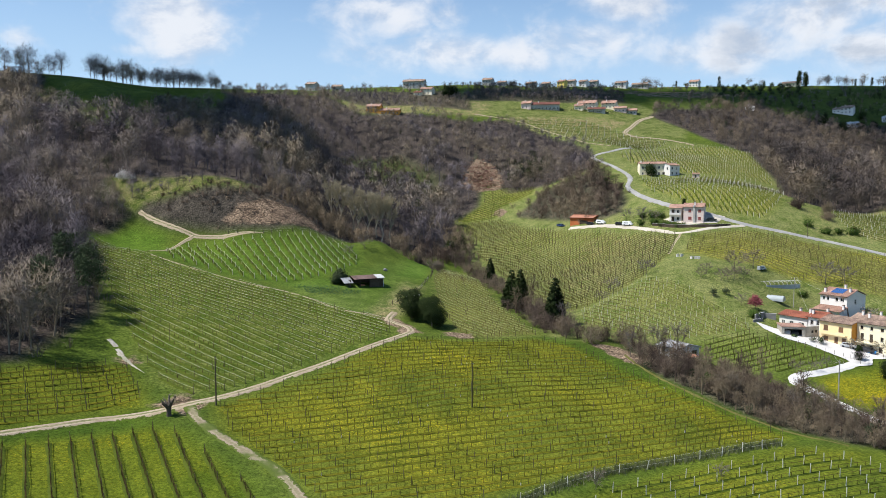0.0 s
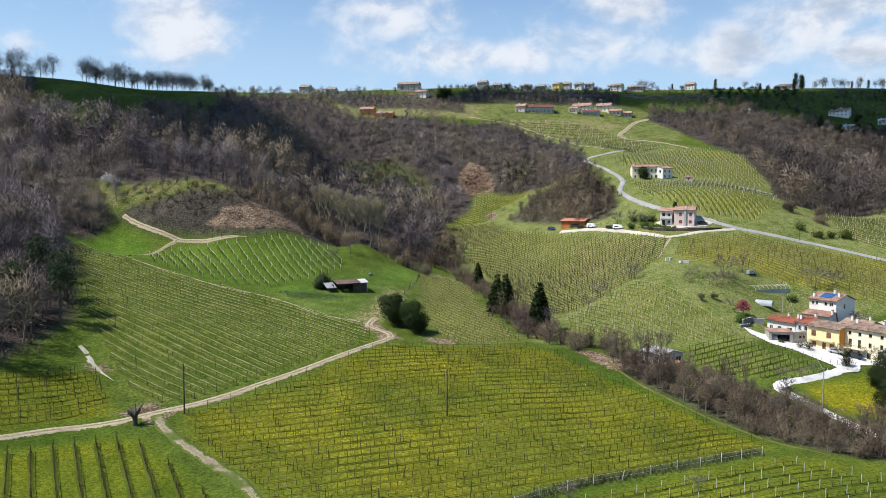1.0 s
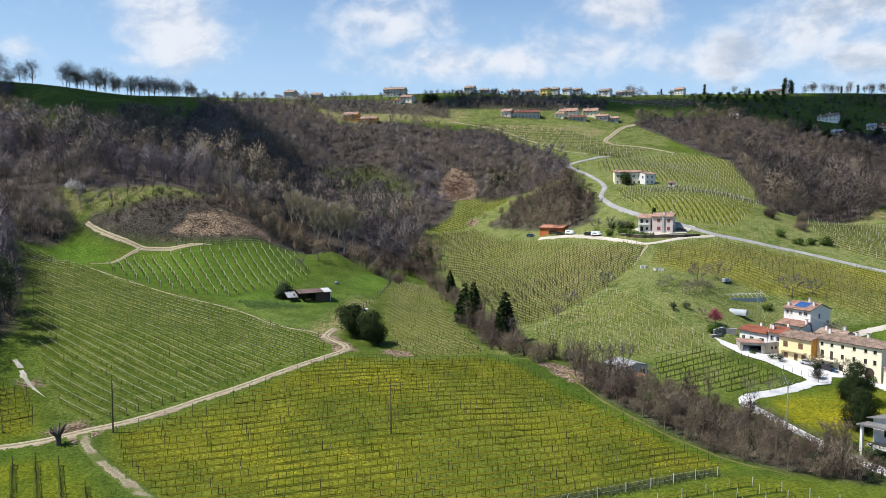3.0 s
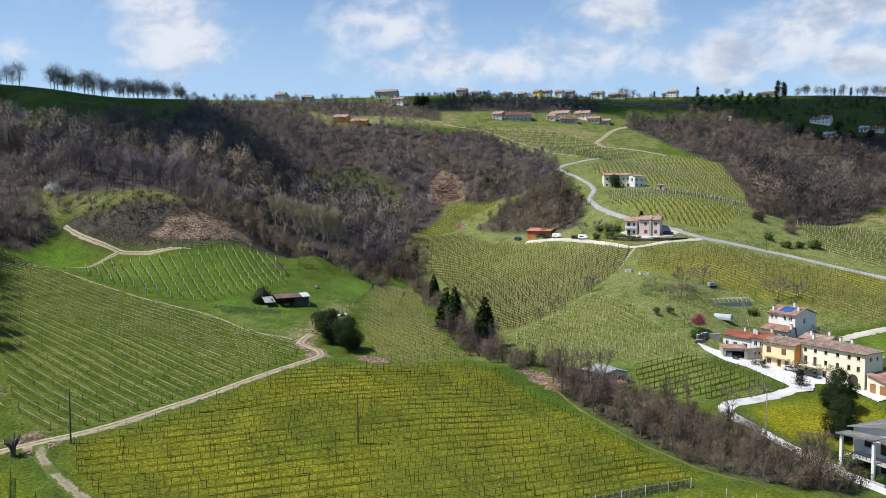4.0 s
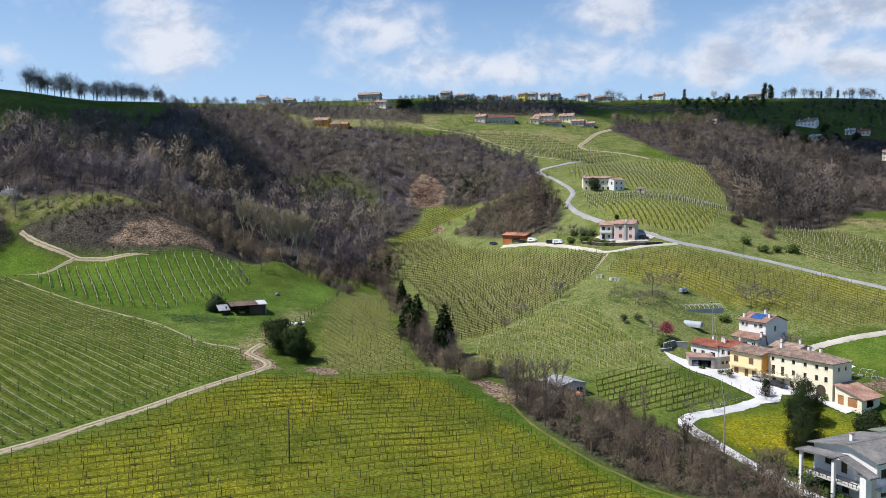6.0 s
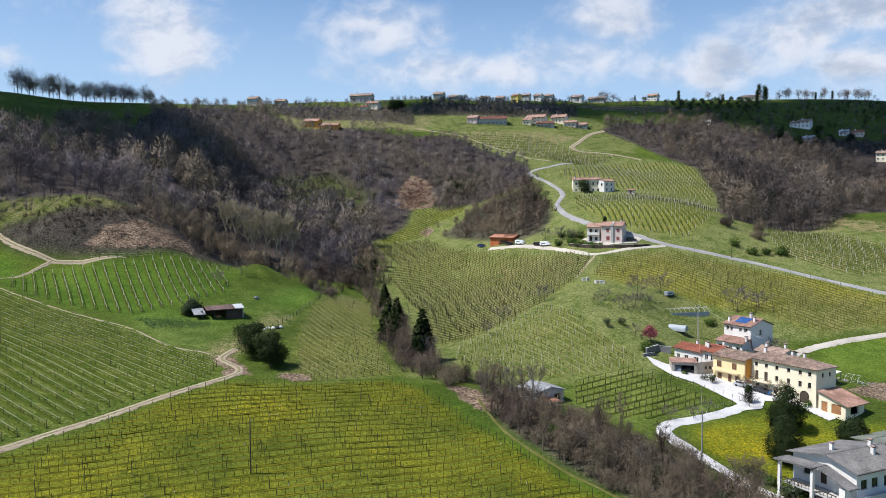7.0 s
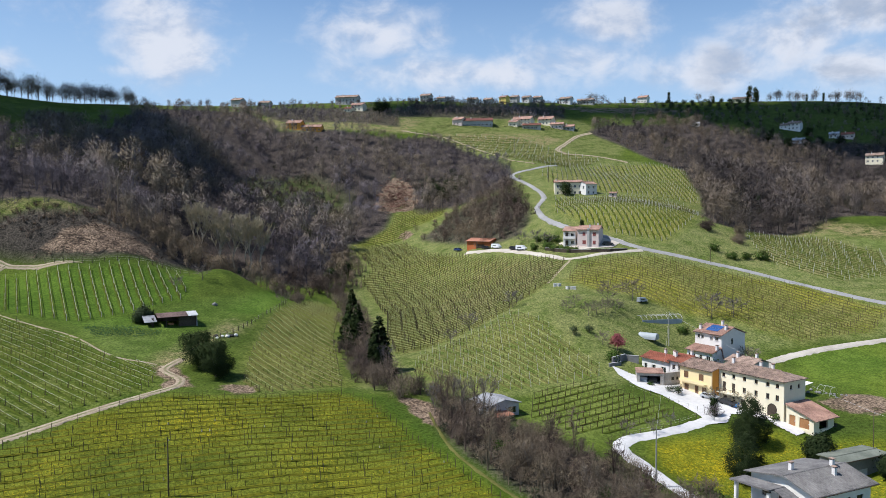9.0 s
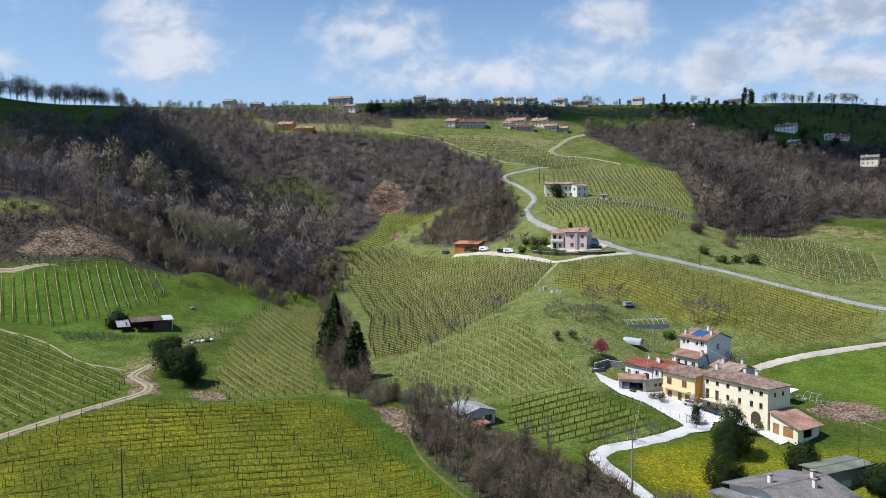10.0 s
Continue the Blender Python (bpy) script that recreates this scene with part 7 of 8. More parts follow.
log_pile(127.8, 182.6, 10)
rng = np.random.default_rng(40)
for i, (x, y) in enumerate([(87.4, 276.6), (88.6, 275.6), (90.2, 269.4), (91.4, 268.4), (92.2, 267.6)]):
    b = thing("beehive", pose(x, y, height(x, y), 0, 0, 20 * i), "pale box beehive in the grass", "beehive", "beehives")
    part("hive_box", boxes((-0.45, 0.45, -0.4, 0.4, -0.2, 0.8)), WHITE if i % 2 == 0 else GREYW, b)
    part("hive_lid", boxes((-0.52, 0.52, -0.47, 0.47, 0.803, 0.9)), PALE_SHEET, b)


def rock(name, x, y, size, mat, label, category, seed, group=""):
    bm = bmesh.new()
    bmesh.ops.create_icosphere(bm, subdivisions=2, radius=size)
    r = np.random.default_rng(seed)
    for v in bm.verts:
        v.co *= 1 + r.normal(0, 0.10)
        v.co.z *= 0.7
    ob = part(name, bm, mat)
    ob.matrix_world = pose(x, y, height(x, y) + size * 0.35, 0, 0, 40 * seed)
    tagged(ob, label, category, group)


for i, (x, y, s) in enumerate([(-12.2, 234.6, 0.6), (-10.8, 235.2, 0.55), (-9.6, 236.0, 0.6), (-8.6, 237.0, 0.7), (-7.9, 238.2, 0.65), (-11.6, 233.4, 0.45)]):
    rock("wrapped_bale", x, y, s, WHITE if i % 3 else RUBBER, "wrapped white bale on the grass bank", "bale", i, "bales on the bank")
for i in range(12):
    rock("rubble_stone", 136 + 0.5 * i + rng.normal(0, 1.0), 205 - 0.5 * i + rng.normal(0, 1.2), rng.uniform(0.2, 0.5), CONCRETE, "grey rubble stone in the grass", "stone", i, "rubble behind the farm")
rock("boulder", -20.5, 262.0, 0.8, CONCRETE, "grey boulder on the lawn above the shed", "boulder", 9)


def garden_canopy():
    """A white awning on thin posts and two bare hoops behind the farmhouse."""
    c = thing("garden_canopy", pose(129.5, 204.0, height(131, 203), 0, 0, AXIS), "white flat awning on thin metal posts", "canopy")
    part("awning", roof_slope(0, 5.0, 0, 2.7, 3.2, 3.1, 0.08), WHITE, c)
    for x in (0.15, 4.85):
        for y, z in ((0.15, 2.6), (3.05, 2.95)):
            part("canopy_post", tri_mesh("canopy_post", *tube([(x, y, -0.6), (x, y, z)], [0.05, 0.05], 6), POLE_GREY), POLE_GREY, c)
    k = np.linspace(0, math.pi, 11)
    t = thing("hoop_frame", pose(136.5, 203.0, height(137, 203), 0, 0, AXIS), "bare white hoops of a small tunnel frame", "garden frame")
    for x in (0.0, 1.6, 3.2):
        part("hoop", tri_mesh("hoop", *tube(np.c_[np.full(11, x), 1.5 - 1.5 * np.cos(k), 2.0 * np.sin(k) - 0.1], np.full(11, 0.035), 4), PALE_SHEET), PALE_SHEET, t)
    part("ridge_bar", tri_mesh("ridge_bar", *tube([(0, 1.5, 1.88), (3.2, 1.5, 1.88)], [0.03, 0.03], 4), PALE_SHEET), PALE_SHEET, t)


garden_canopy()


def garden_table(x, y, turn):
    t = thing("garden_table", pose(x, y, height(x, y) + 0.2, 0, 0, turn), "garden table under a bright blue cloth", "table")
    for a in (-0.8, 0.72):
        for b in (-0.4, 0.32):
            part("leg", boxes((a, a + 0.08, b, b + 0.08, 0.0, 0.72)), DARK_WOOD, t)
    part("tabletop", boxes((-0.95, 0.95, -0.5, 0.5, 0.721, 0.76)), DARK_WOOD, t)
    part("cloth", boxes((-1.0, 1.0, -0.55, 0.55, 0.764, 0.78), (-1.0, 1.0, -0.57, -0.55, 0.15, 0.78), (-1.02, -1.0, -0.55, 0.55, 0.15, 0.78)), mottled("blue_cloth", (0.03, 0.16, 0.42), (0.06, 0.24, 0.55), 2.0, 0.5), t)


garden_table(113.6, 194.2, AXIS)


# ---------------------------------------------------------------- single trees
def tree_thing(name, trunk, crown, bark, leaf, label, category="tree", group=""):
    root = thing(name, Matrix.Identity(4), label, category, group)
    part("trunk", tri_mesh("trunk", *trunk, bark, False, np.full(len(trunk[0]), 0.5)), bark, root)
    soft = None
    if leaf in (EVERGREEN, OLIVE, HEDGE) and name != "pine_tree":
        v = np.asarray(crown[0], float)
        v, t, soft = puffed((v, np.asarray(crown[1])), v.mean(0) * [1, 1, 0.85], v.std(0) * 2.0 + 0.05, 7)
        crown = (v, t)
    me = tri_mesh("crown", *crown, leaf, False, np.random.default_rng(len(crown[0])).uniform(0, 1, len(crown[0])))
    if soft is not None:
        me.attributes.new("custom_normal", "FLOAT_VECTOR", "POINT").data.foreach_set("vector", soft.astype(np.float32).ravel())
    part("crown", me, leaf, root)
    return root


def plant(master, spots, seed, size=(0.85, 1.15), first=True, sink=0.1):
    """Sets a tree and its copies at (x, y[, size]) spots."""
    rng = np.random.default_rng(seed)
    for i, s in enumerate(spots):
        k = s[2] if len(s) > 2 else rng.uniform(*size)
        m = pose(s[0], s[1], height(s[0], s[1]) - sink, 0, 0, rng.uniform(0, 360)) @ Matrix.Scale(k, 4)
        if i == 0:
            master.matrix_world = m
        else:
            c = copy_thing(master, Matrix.Identity(4))
            c.matrix_world = m


def spruce(seed, tall, wide, bare=0.12):
    rng = np.random.default_rng(seed)
    wood, leaf = Heap(), Heap()
    wood.add(*tube([(0, 0, -0.5), (0, 0, tall * 0.5), (0, 0, tall)], [0.22, 0.14, 0.03], 6))
    for h in np.arange(tall * bare, tall * 0.98, tall / 38):
        r = wide * (1 - (h / tall) ** 1.15) * rng.uniform(0.75, 1.12) + 0.15
        n = max(4, int(10 * r / wide) + 3)
        for a in rng.uniform(0, 6.28, n):
            end = np.array([math.cos(a) * r, math.sin(a) * r, h - 0.18 * r])
            base = np.array([0, 0, h])
            wood.add(*tube([base, end], [0.04, 0.015], 3))
            m = max(6, int(r * 16))
            t = rng.uniform(0.25, 1.0, m)[:, None]
            p = base + (end - base) * t
            leaf.add(*slivers(rng, p, unit(np.array([math.cos(a), math.sin(a), -0.35]) + rng.standard_normal((m, 3)) * 0.5), 0.85, 0.46), rng.uniform(0, 1))
    return (np.concatenate(wood.v), np.concatenate(wood.t)), (np.concatenate(leaf.v), np.concatenate(leaf.t))


def leafy(seed, lobes, trunk_tall=1.5, clump=0.45, per=26, dense=60, thick=0.18):
    """A leafy crown of overlapping lobes (x, y, z, r, stretch)."""
    rng = np.random.default_rng(seed)
    wood, leaf = Heap(), Heap()
    wood.add(*tube([(0, 0, -0.5), (0.1, 0, trunk_tall * 0.5), (0, 0.1, trunk_tall)], [thick, thick * 0.8, thick * 0.6], 6))
    for x, y, z, r, s in lobes:
        wood.add(*tube([(0, 0, trunk_tall * 0.7), (x * 0.6, y * 0.6, (trunk_tall + z) / 2), (x, y, z)], [thick * 0.5, thick * 0.3, 0.03], 4))
        d = unit(rng.standard_normal((dense, 3)))
        c = np.array([x, y, z]) + d * r * np.array([1, 1, s]) * rng.uniform(0.55, 1.06, (dense, 1))
        c[:, 2] = np.maximum(c[:, 2], 0.15)
        leaf.add(*leaf_clumps(rng, c, clump, per), 0.5)
    return (np.concatenate(wood.v), np.concatenate(wood.t)), (np.concatenate(leaf.v), np.concatenate(leaf.t))


plant(tree_thing("spruce_tree", *spruce(1, 15.0, 4.2, 0.06), BARK, EVERGREEN, "tall dark spruce at the stream thicket", "tree", "dark spruces by the stream"),
      [(33.2, 219.0, 1.0), (25.4, 243.0, 0.93), (22.8, 246.0, 0.88), (18.6, 292.0, 0.72)], 1, sink=0.2)
ivy = [(0, 0, 4.6, 2.6, 1.0), (2.0, 0.6, 3.4, 2.2, 1.0), (-1.9, 0.4, 3.2, 2.2, 1.1), (0.4, -1.6, 2.8, 2.2, 0.9), (-0.6, 1.6, 5.2, 1.8, 0.8), (1.4, -0.5, 5.4, 1.6, 0.8), (-2.2, -0.8, 1.8, 1.5, 0.9), (2.5, -0.6, 1.8, 1.6, 0.9)]
plant(tree_thing("evergreen_oak", *leafy(2, ivy, 2.2, 0.27, 24, 90), BARK, EVERGREEN, "broad dark evergreen tree beside the track bend", "tree", "dark evergreens at the bend"),
      [(-8.8, 208.0, 1.22), (-3.0, 201.8, 1.2)], 2)
plant(tree_thing("far_evergreen", *leafy(22, ivy, 2.2, 0.55, 8, 44), BARK, EVERGREEN, "broad dark evergreen tree on the far slopes", "tree", "dark evergreens on the slopes"),
      [(117.5, 423.2, 1.0), (44.0, 476.0, 0.85), (49.5, 482.0, 1.0), (55.0, 474.0, 0.75), (60.0, 480.0, 0.8), (318.0, 628.0, 1.0), (324.0, 608.0, 1.2), (336.0, 604.0, 1.0), (350.0, 610.0, 0.9), (352.0, 632.0, 1.0), (364.0, 606.0, 0.9), (8.0, 362.0, 0.9), (4.0, 352.0, 0.8), (4.0, 650.0, 1.3), (10.0, 655.0, 1.1)], 2)
plant(tree_thing("dark_bush", *leafy(3, [(0, 0, 2.0, 1.8, 1.0), (1.3, 0.4, 1.6, 1.4, 0.9), (-1.3, 0.2, 1.5, 1.4, 0.9), (0.2, 0.9, 2.8, 1.2, 0.9)], 1.0, 0.4, 20, 60), BARK, OLIVE, "dull green bush beside the old shed", "bush"),
      [(-33.0, 237.5, 1.1)], 3)
cyp = [(0, 0, 2.0, 3.1, 0.9), (0.5, 0.2, 4.0, 3.1, 1.0), (-0.3, -0.3, 5.9, 2.5, 1.0), (0.1, 0.2, 7.3, 1.7, 1.1), (-1.6, 0.6, 3.4, 2.2, 1.1), (1.7, -0.5, 3.0, 2.2, 1.1), (0.4, -1.6, 2.6, 2.1, 1.1)]
plant(tree_thing("dark_conifer", *leafy(4, cyp, 2.0, 0.23, 26, 150), BARK, EVERGREEN, "bushy dark conifer in the villa garden", "tree", "dark conifers by the villa"),
      [(102.6, 162.5, 1.0), (109.8, 177.0, 1.05)], 4)
plant(tree_thing("round_conifer", *leafy(5, [(0, 0, 1.8, 1.9, 1.0), (0.4, 0.3, 3.0, 1.6, 0.9), (-0.7, 0, 2.4, 1.5, 0.9), (0.7, -0.4, 1.6, 1.5, 0.9)], 1.0, 0.26, 34, 85), BARK, EVERGREEN, "rounded dark conifer behind the villa", "tree"),
      [(119.6, 170.0, 1.3), (128.8, 161.5, 1.2)], 5)
plant(tree_thing("column_cypress", *leafy(6, [(0, 0, 1.2, 0.8, 1.3), (0, 0.1, 2.4, 0.75, 1.3), (0.05, 0, 3.4, 0.5, 1.4)], 0.6, 0.25, 18, 60, 0.1), BARK, EVERGREEN, "small dark cypress by the courtyard", "tree", "small cypresses"),
      [(107.2, 189.6, 1.0), (88.8, 408.0, 1.6), (108.0, 334.0, 1.0)], 6)
plant(tree_thing("ridge_cypress", *leafy(7, [(0, 0, 2.5, 1.3, 1.6), (0, 0.1, 5.5, 1.25, 1.6), (0.05, 0, 8.4, 0.9, 1.8)], 1.0, 0.5, 14, 50, 0.15), BARK, EVERGREEN, "slim dark cypress on the skyline", "tree", "skyline cypresses"),
      [(284, 776, 1.0), (352, 745, 1.55), (356, 742, 1.4), (360, 747, 1.1), (240, 776, 0.6), (402, 735, 0.7), (418, 735, 0.8), (316, 742, 0.7), (345, 733, 1.1)], 7)
plant(tree_thing("plum_tree", *leafy(8, [(0, 0, 3.2, 1.6, 0.9), (1.1, 0.2, 2.8, 1.2, 0.9), (-1.0, 0.3, 2.9, 1.2, 0.9), (0.2, -0.9, 2.6, 1.1, 0.8), (0, 0.4, 4.0, 1.0, 0.8)], 1.8, 0.34, 10, 48, 0.12), BARK, PLUM, "purple-red blossoming plum tree", "tree"),
      [(95.6, 226.0, 1.0)], 8)
plant(tree_thing("garden_shrub", *leafy(9, [(0, 0, 0.7, 0.8, 0.9), (0.5, 0.1, 0.6, 0.6, 0.9), (-0.4, 0.2, 0.55, 0.6, 0.9)], 0.4, 0.28, 8, 28, 0.06), BARK, HEDGE, "clipped green garden shrub", "shrub", "garden shrubs"),
      [(95.6, 153.0, 1.4), (94.6, 155.4, 1.2), (97.2, 149.6, 1.2), (99.0, 147.6, 1.5), (97.6, 145.0, 1.3), (99.4, 143.0, 1.1), (93.6, 157.5, 1.0), (116.5, 184.5, 1.2), (119.8, 246.2, 1.5),
       (118.6, 221.0, 2.4), (121.0, 218.0, 2.0), (120.5, 190.0, 1.3), (112.6, 216.6, 1.4), (92.5, 220.0, 1.6), (93.8, 222.4, 1.4), (124.5, 214.0, 2.2), (97.0, 331.0, 1.8), (93.6, 334.0, 2.0), (90.8, 338.0, 1.6), (99.2, 317.5, 1.2), (102.2, 316.6, 1.2), (106.4, 333.0, 1.4),
       (95.0, 323.0, 1.8), (97.4, 320.6, 1.5), (92.6, 327.6, 2.0), (99.4, 318.4, 1.4), (88.0, 332.0, 1.8), (104.0, 214.6, 1.2), (98.6, 207.0, 0.7), (119.6, 186.8, 1.1), (160.5, 311.5, 2.0), (166.0, 312.6, 1.8), (172.6, 313.0, 2.4), (155.6, 318.0, 2.0)], 9)
plant(tree_thing("garden_olive", *leafy(10, [(0, 0, 2.2, 1.1, 0.9), (0.9, 0.2, 2.0, 0.9, 0.8), (-0.9, 0.1, 2.1, 0.9, 0.8)], 1.2, 0.34, 8, 30, 0.12), BARK, OLIVE, "small grey-green olive tree", "tree", "olive trees"),
      [(96.9, 147.2, 1.2), (85.3, 233.1, 0.8), (89.7, 234.3, 0.75), (103.6, 201.8, 0.8), (102.2, 203.4, 0.55), (245, 760, 1.6)] + [(262 + 9 * i + (j % 2) * 4 + (i * 7 + j * 5) % 4, 748 - 10 * j + (i * 5 + j * 3) % 5, 1.1 + 0.1 * ((i * 3 + j * 7) % 6)) for j in range(5) for i in range(9)], 10)

def pine(seed):
    rng = np.random.default_rng(seed)
    wood, leaf = Heap(), Heap()
    wood.add(*tube([(0, 0, -0.6), (0.3, 0.1, 7), (0.2, 0.3, 14)], [0.26, 0.2, 0.08], 6))
    for i in range(11):
        a, hgt = i * 2.1, 8.5 + 0.55 * i
        r = rng.uniform(2.0, 3.6) * (1.1 - 0.05 * i)
        e = np.array([math.cos(a) * r, math.sin(a) * r, hgt + rng.uniform(0.2, 1.0)])
        wood.add(*tube([(0.2, 0.1, hgt), e], [0.08, 0.03], 4))
        c = e * [0.8, 0.8, 1.0] + rng.normal(0, 0.6, (20, 3)) * [1.2, 1.2, 0.35]
        leaf.add(*leaf_clumps(rng, c, 0.5, 12))
    return (np.concatenate(wood.v), np.concatenate(wood.t)), (np.concatenate(leaf.v), np.concatenate(leaf.t))


plant(tree_thing("pine_tree", *pine(5), BARK, OLIVE, "tall pine with a flat grey-green crown at the wood's edge", "tree", "pines at the wood's edge"),
      [(-84.5, 176.0, 0.95), (-88.5, 184.0, 1.0), (-93.0, 172.0, 0.9), (-98.0, 192.0, 1.0), (-90.0, 166.0, 0.6)], 18)

# leafless single trees
A = bare_tree(101, 5.4, 2.7, 10, 7, 13, 0.12, (0.7, 0.055), 0.22, 0.6)
plant(tree_thing("orchard_tree", *A, BARK, TWIG, "small leafless fruit tree in the orchard grass", "tree", "orchard trees"),
      [(99.2, 252.4, 1.3), (108.5, 259.4, 1.25), (88.6, 249.0, 0.7), (91.5, 243.6, 0.75), (94.1, 244.7, 0.75), (96.9, 246.2, 0.8), (100.4, 247.8, 0.75), (85.4, 245.3, 0.7), (92.1, 228.4, 0.7), (130.6, 252.9, 1.4), (137.2, 252.8, 1.1),
       (71.9, 262.2, 1.0), (57.8, 251.4, 1.0), (51.9, 241.2, 0.8), (85.2, 177.6, 0.6), (91.2, 179.6, 0.55), (96.0, 184.0, 0.5), (106.4, 187.2, 0.65), (109.6, 198.0, 0.45), (-29.3, 279.2, 1.0), (-34.0, 268.0, 0.8), (-4.4, 285.0, 0.9),
       (125.0, 232.0, 1.0), (90.0, 336.0, 1.1), (94.0, 330.0, 0.9), (84.6, 343.0, 1.0), (129.0, 226.0, 1.1), (46.0, 120.0, 0.5), (24.5, 116.5, 0.6)], 11)
plant(tree_thing("budding_tree", *bare_tree(109, 4.6, 2.2, 10, 7, 10, 0.1, (0.6, 0.06), 0.25, 0.6), BARK, BUDS, "small budding tree before the farmhouse wall", "tree", "budding trees"),
      [(114.6, 191.6, 1.0), (110.0, 196.6, 0.8), (130.5, 226.0, 1.2)], 19)
B = bare_tree(102, 13.0, 3.2, 12, 7, 12, 0.2, (1.1, 0.06), 0.18, 1.0)
plant(tree_thing("stream_tree", *B, BARK, TWIG, "slender leafless tree rising from the stream thicket", "tree", "slender stream trees"),
      [(53.0, 181.0, 0.72), (57.0, 178.6, 0.8), (35.5, 216.0, 0.6), (47.0, 185.0, 0.5), (63.0, 158.0, 0.45), (72.0, 150.0, 0.5), (78.0, 147.0, 0.45)], 12)
C = bare_tree(103, 19.0, 4.2, 15, 9, 20, 0.28, (1.5, 0.10), 0.22, 1.15)
plant(tree_thing("poplar_tree", *C, mottled("pale_bark", (0.30, 0.27, 0.21), (0.45, 0.41, 0.33), 2.0, 0.3), BUDS, "pale poplar with yellowish buds at the wood's foot", "tree", "pale poplars"),
      [(-45.7, 334.0, 1.05), (-38.0, 332.0, 1.0), (-33.4, 336.0, 1.15), (-28.1, 338.0, 1.15), (-41.0, 342.0, 1.05), (-24.0, 343.0, 1.05), (-50.5, 338.0, 0.95), (-30.6, 344.0, 1.1)], 13)
rng = np.random.default_rng(76)
line = [(-322 + 9 * i, 553 + 3 * i, 1.05) for i in range(5)] + [(-290, 562, 0.6)] + [(-273 + 4.0 * i, 580 + 2.55 * i - 0.03 * i * i, 1.12 - 0.018 * i) for i in range(23)] + [(-271 + 4.6 * i, 585 + 2.8 * i - 0.03 * i * i, 0.95 - 0.016 * i) for i in range(19)]
for k in range(3):
    D = wood_tree(104 + k, 11.0 + k, 3.9, 60, 13, (1.3, 0.115))
    mine = [(x + rng.normal(0, 1.6), y + rng.normal(0, 2.0), s * rng.uniform(1.15, 1.75)) for x, y, s in line[k::3]]
    plant(tree_thing("ridge_tree", *D, BARK, TWIG, "bare spreading tree along the hilltop meadow", "tree", "bare hilltop trees"), mine, 14 + k)
rng = np.random.default_rng(77)
spots = [(x, 668 + 0.24 * max(x + 60, 0) + rng.normal(0, 8), rng.uniform(0.35, 0.8)) for x in np.arange(-175, 250, 5.5)] + [(368 + 6 * i, 738 + rng.normal(0, 5), rng.uniform(0.7, 1.25)) for i in range(16)] + [(306, 755, 1.0), (318, 752, 0.8), (200, 748, 1.2), (206, 750, 1.1), (213, 752, 1.0)]
plant(tree_thing("skyline_tree", *wood_tree(105, 10.0, 3.3, 44, 13, (1.3, 0.12)), BARK, TWIG, "leafless tree on the skyline", "tree", "skyline trees"), spots, 15)
plant(tree_thing("blossom_tree", *leafy(16, [(0, 0, 2.4, 1.6, 0.9), (1.0, 0, 2.0, 1.2, 0.8), (-1.0, 0.3, 2.2, 1.2, 0.8)], 1.2, 0.34, 8, 40, 0.1), BARK, PALE_BLOSSOM, "small white blossoming tree at the wood's edge", "tree", "blossoming trees"),
      [(-130.6, 306.0, 1.3), (-127.4, 306.5, 0.8)], 16)


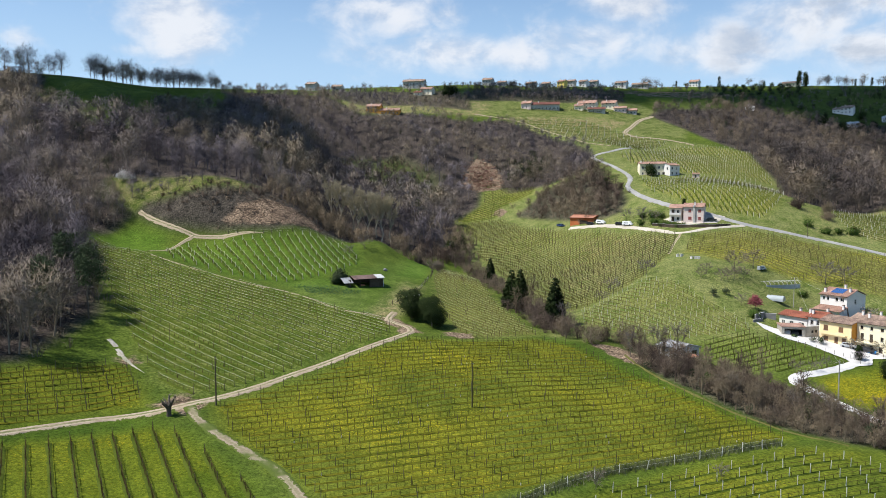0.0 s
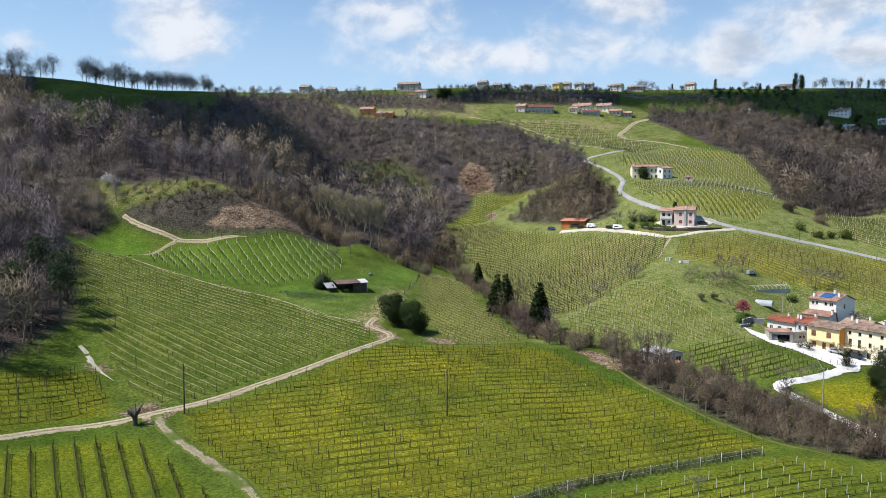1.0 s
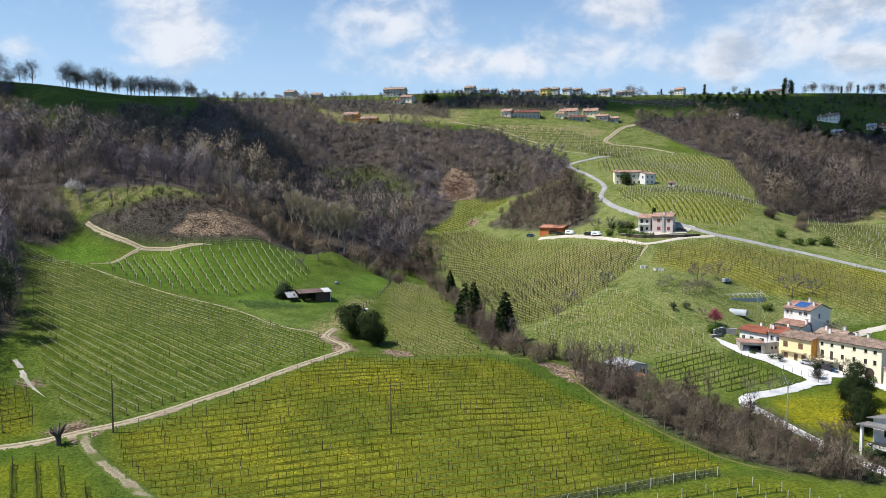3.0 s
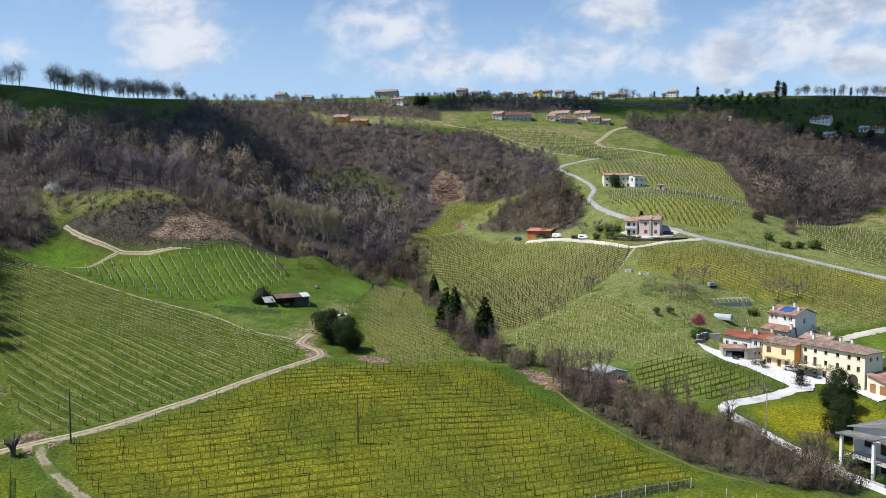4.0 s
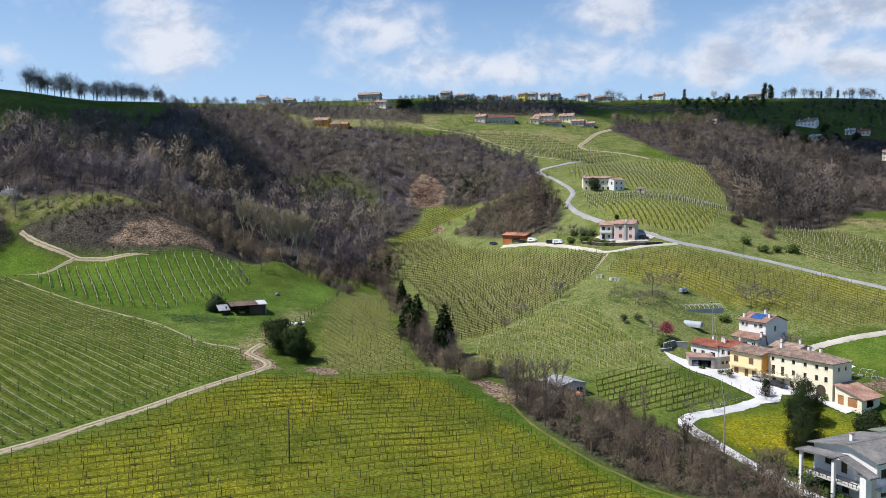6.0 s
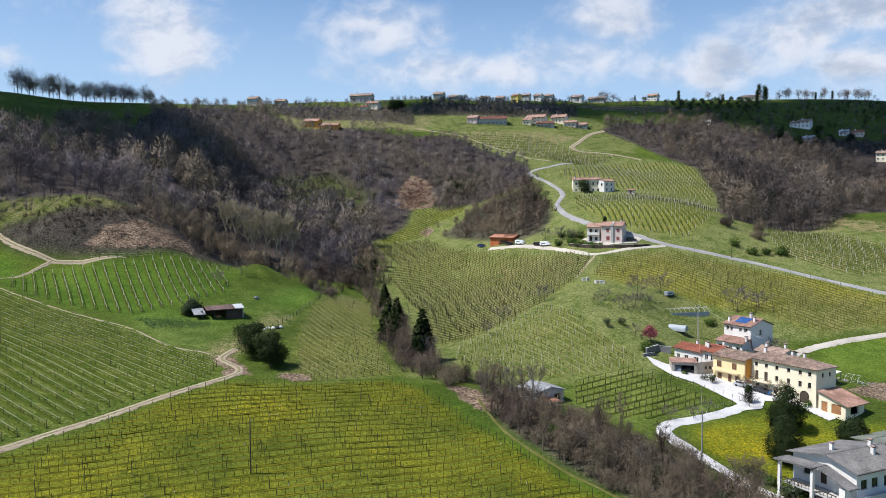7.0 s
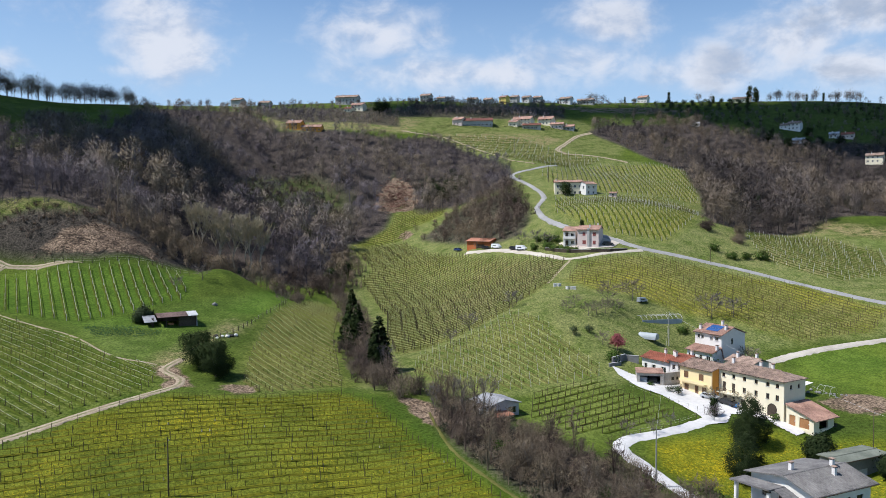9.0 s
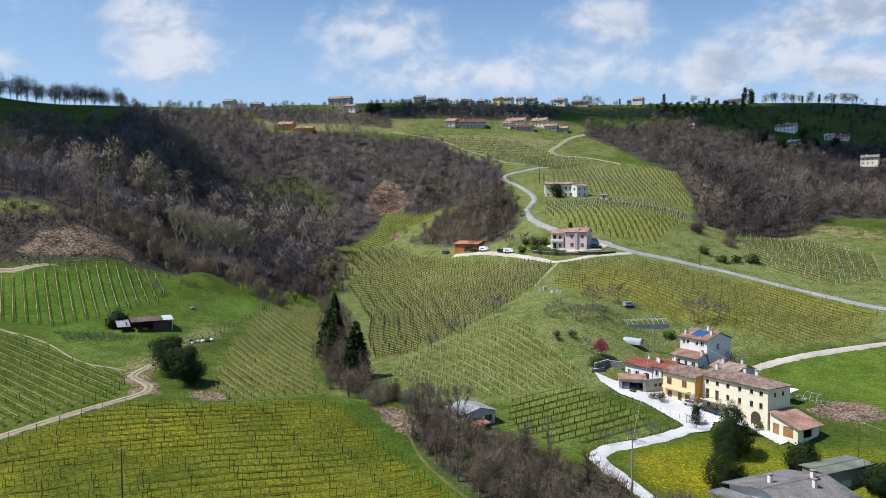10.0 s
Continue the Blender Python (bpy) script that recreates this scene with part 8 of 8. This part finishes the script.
def pollard():
    """A stout pollarded willow, thick stem with short spread boughs."""
    r = np.random.default_rng(8)
    h, f, boughs = Heap(), Heap(), []
    h.add(*tube([(0, 0, -0.5), (0.05, 0, 0.5), (0.1, 0, 1.3)], [0.5, 0.36, 0.42], 8))
    for i in range(9):
        a = i * 0.7
        e = np.array([math.cos(a) * 1.1, math.sin(a) * 1.1, 2.6 + r.uniform(-0.4, 0.6)])
        boughs.append(tube([(0.1, 0, 1.1), e * [0.6, 0.6, 0.8], e], [0.22, 0.16, 0.11], 5))
        f.add(*slivers(r, np.repeat(e[None], 14, 0), unit(r.standard_normal((14, 3)) + [0, 0, 0.6]), 0.8, 0.05))
    bark = mottled("dark_bark", (0.05, 0.04, 0.033), (0.12, 0.10, 0.08), 3.0, 0.4)
    root = tree_thing("pollard_willow", (np.concatenate(h.v), np.concatenate(h.t)), (np.concatenate(f.v), np.concatenate(f.t)), bark, TWIG, "stout pollarded tree beside the track junction", "tree")
    for bough in boughs:
        part("bough", tri_mesh("bough", *bough, bark), bark, root)
    plant(root, [(-51.2, 136.6, 1.15)], 17)


pollard()


def grass_border():
    """Overgrown tussocks along the lower border of the dandelion field."""
    r = np.random.default_rng(21)
    c = smooth_line([(6, 108), (13, 113), (26, 121.5), (45, 128.6), (62, 134.6)], 0.22)
    n = len(c) * 14
    p = np.repeat(c, 14, 0) + r.normal(0, 0.7, (n, 2))
    s = np.c_[p, land(p[:, 0], p[:, 1])]
    v, t = slivers(r, s, unit(np.c_[r.normal(0, 0.45, (n, 2)), np.full(n, 1.0)]), 0.95, 0.13)
    tagged(new("tussock_grass", tri_mesh("tussock_grass", v, t, mottled("grey_tussock", (0.036, 0.052, 0.018), (0.145, 0.155, 0.075), 1.5, 0.3), False)), "overgrown grey-green grass on the field border", "grass", kind="stuff")


grass_border()


def vegetable_bed():
    """Low leafy crops on the strip before the old shed."""
    r = np.random.default_rng(61)
    x, y = scatter([(-46, 229.5), (-36, 232), (-25.5, 231.5), (-25.5, 228), (-31, 224.5), (-39, 222)], 0.62, 62)
    c = np.c_[x, y, land(x, y) + 0.3]
    v, t = leaf_clumps(r, c, 0.32, 7)
    tagged(new("vegetable_bed", tri_mesh("vegetable_bed", v, t, mottled("crop_leaves", (0.030, 0.070, 0.030), (0.075, 0.140, 0.060), 1.5, 0.25, 0.8, 0.0, 0.4, 0.1))), "strip of low dark green crops before the shed", "crops", kind="stuff")


vegetable_bed()
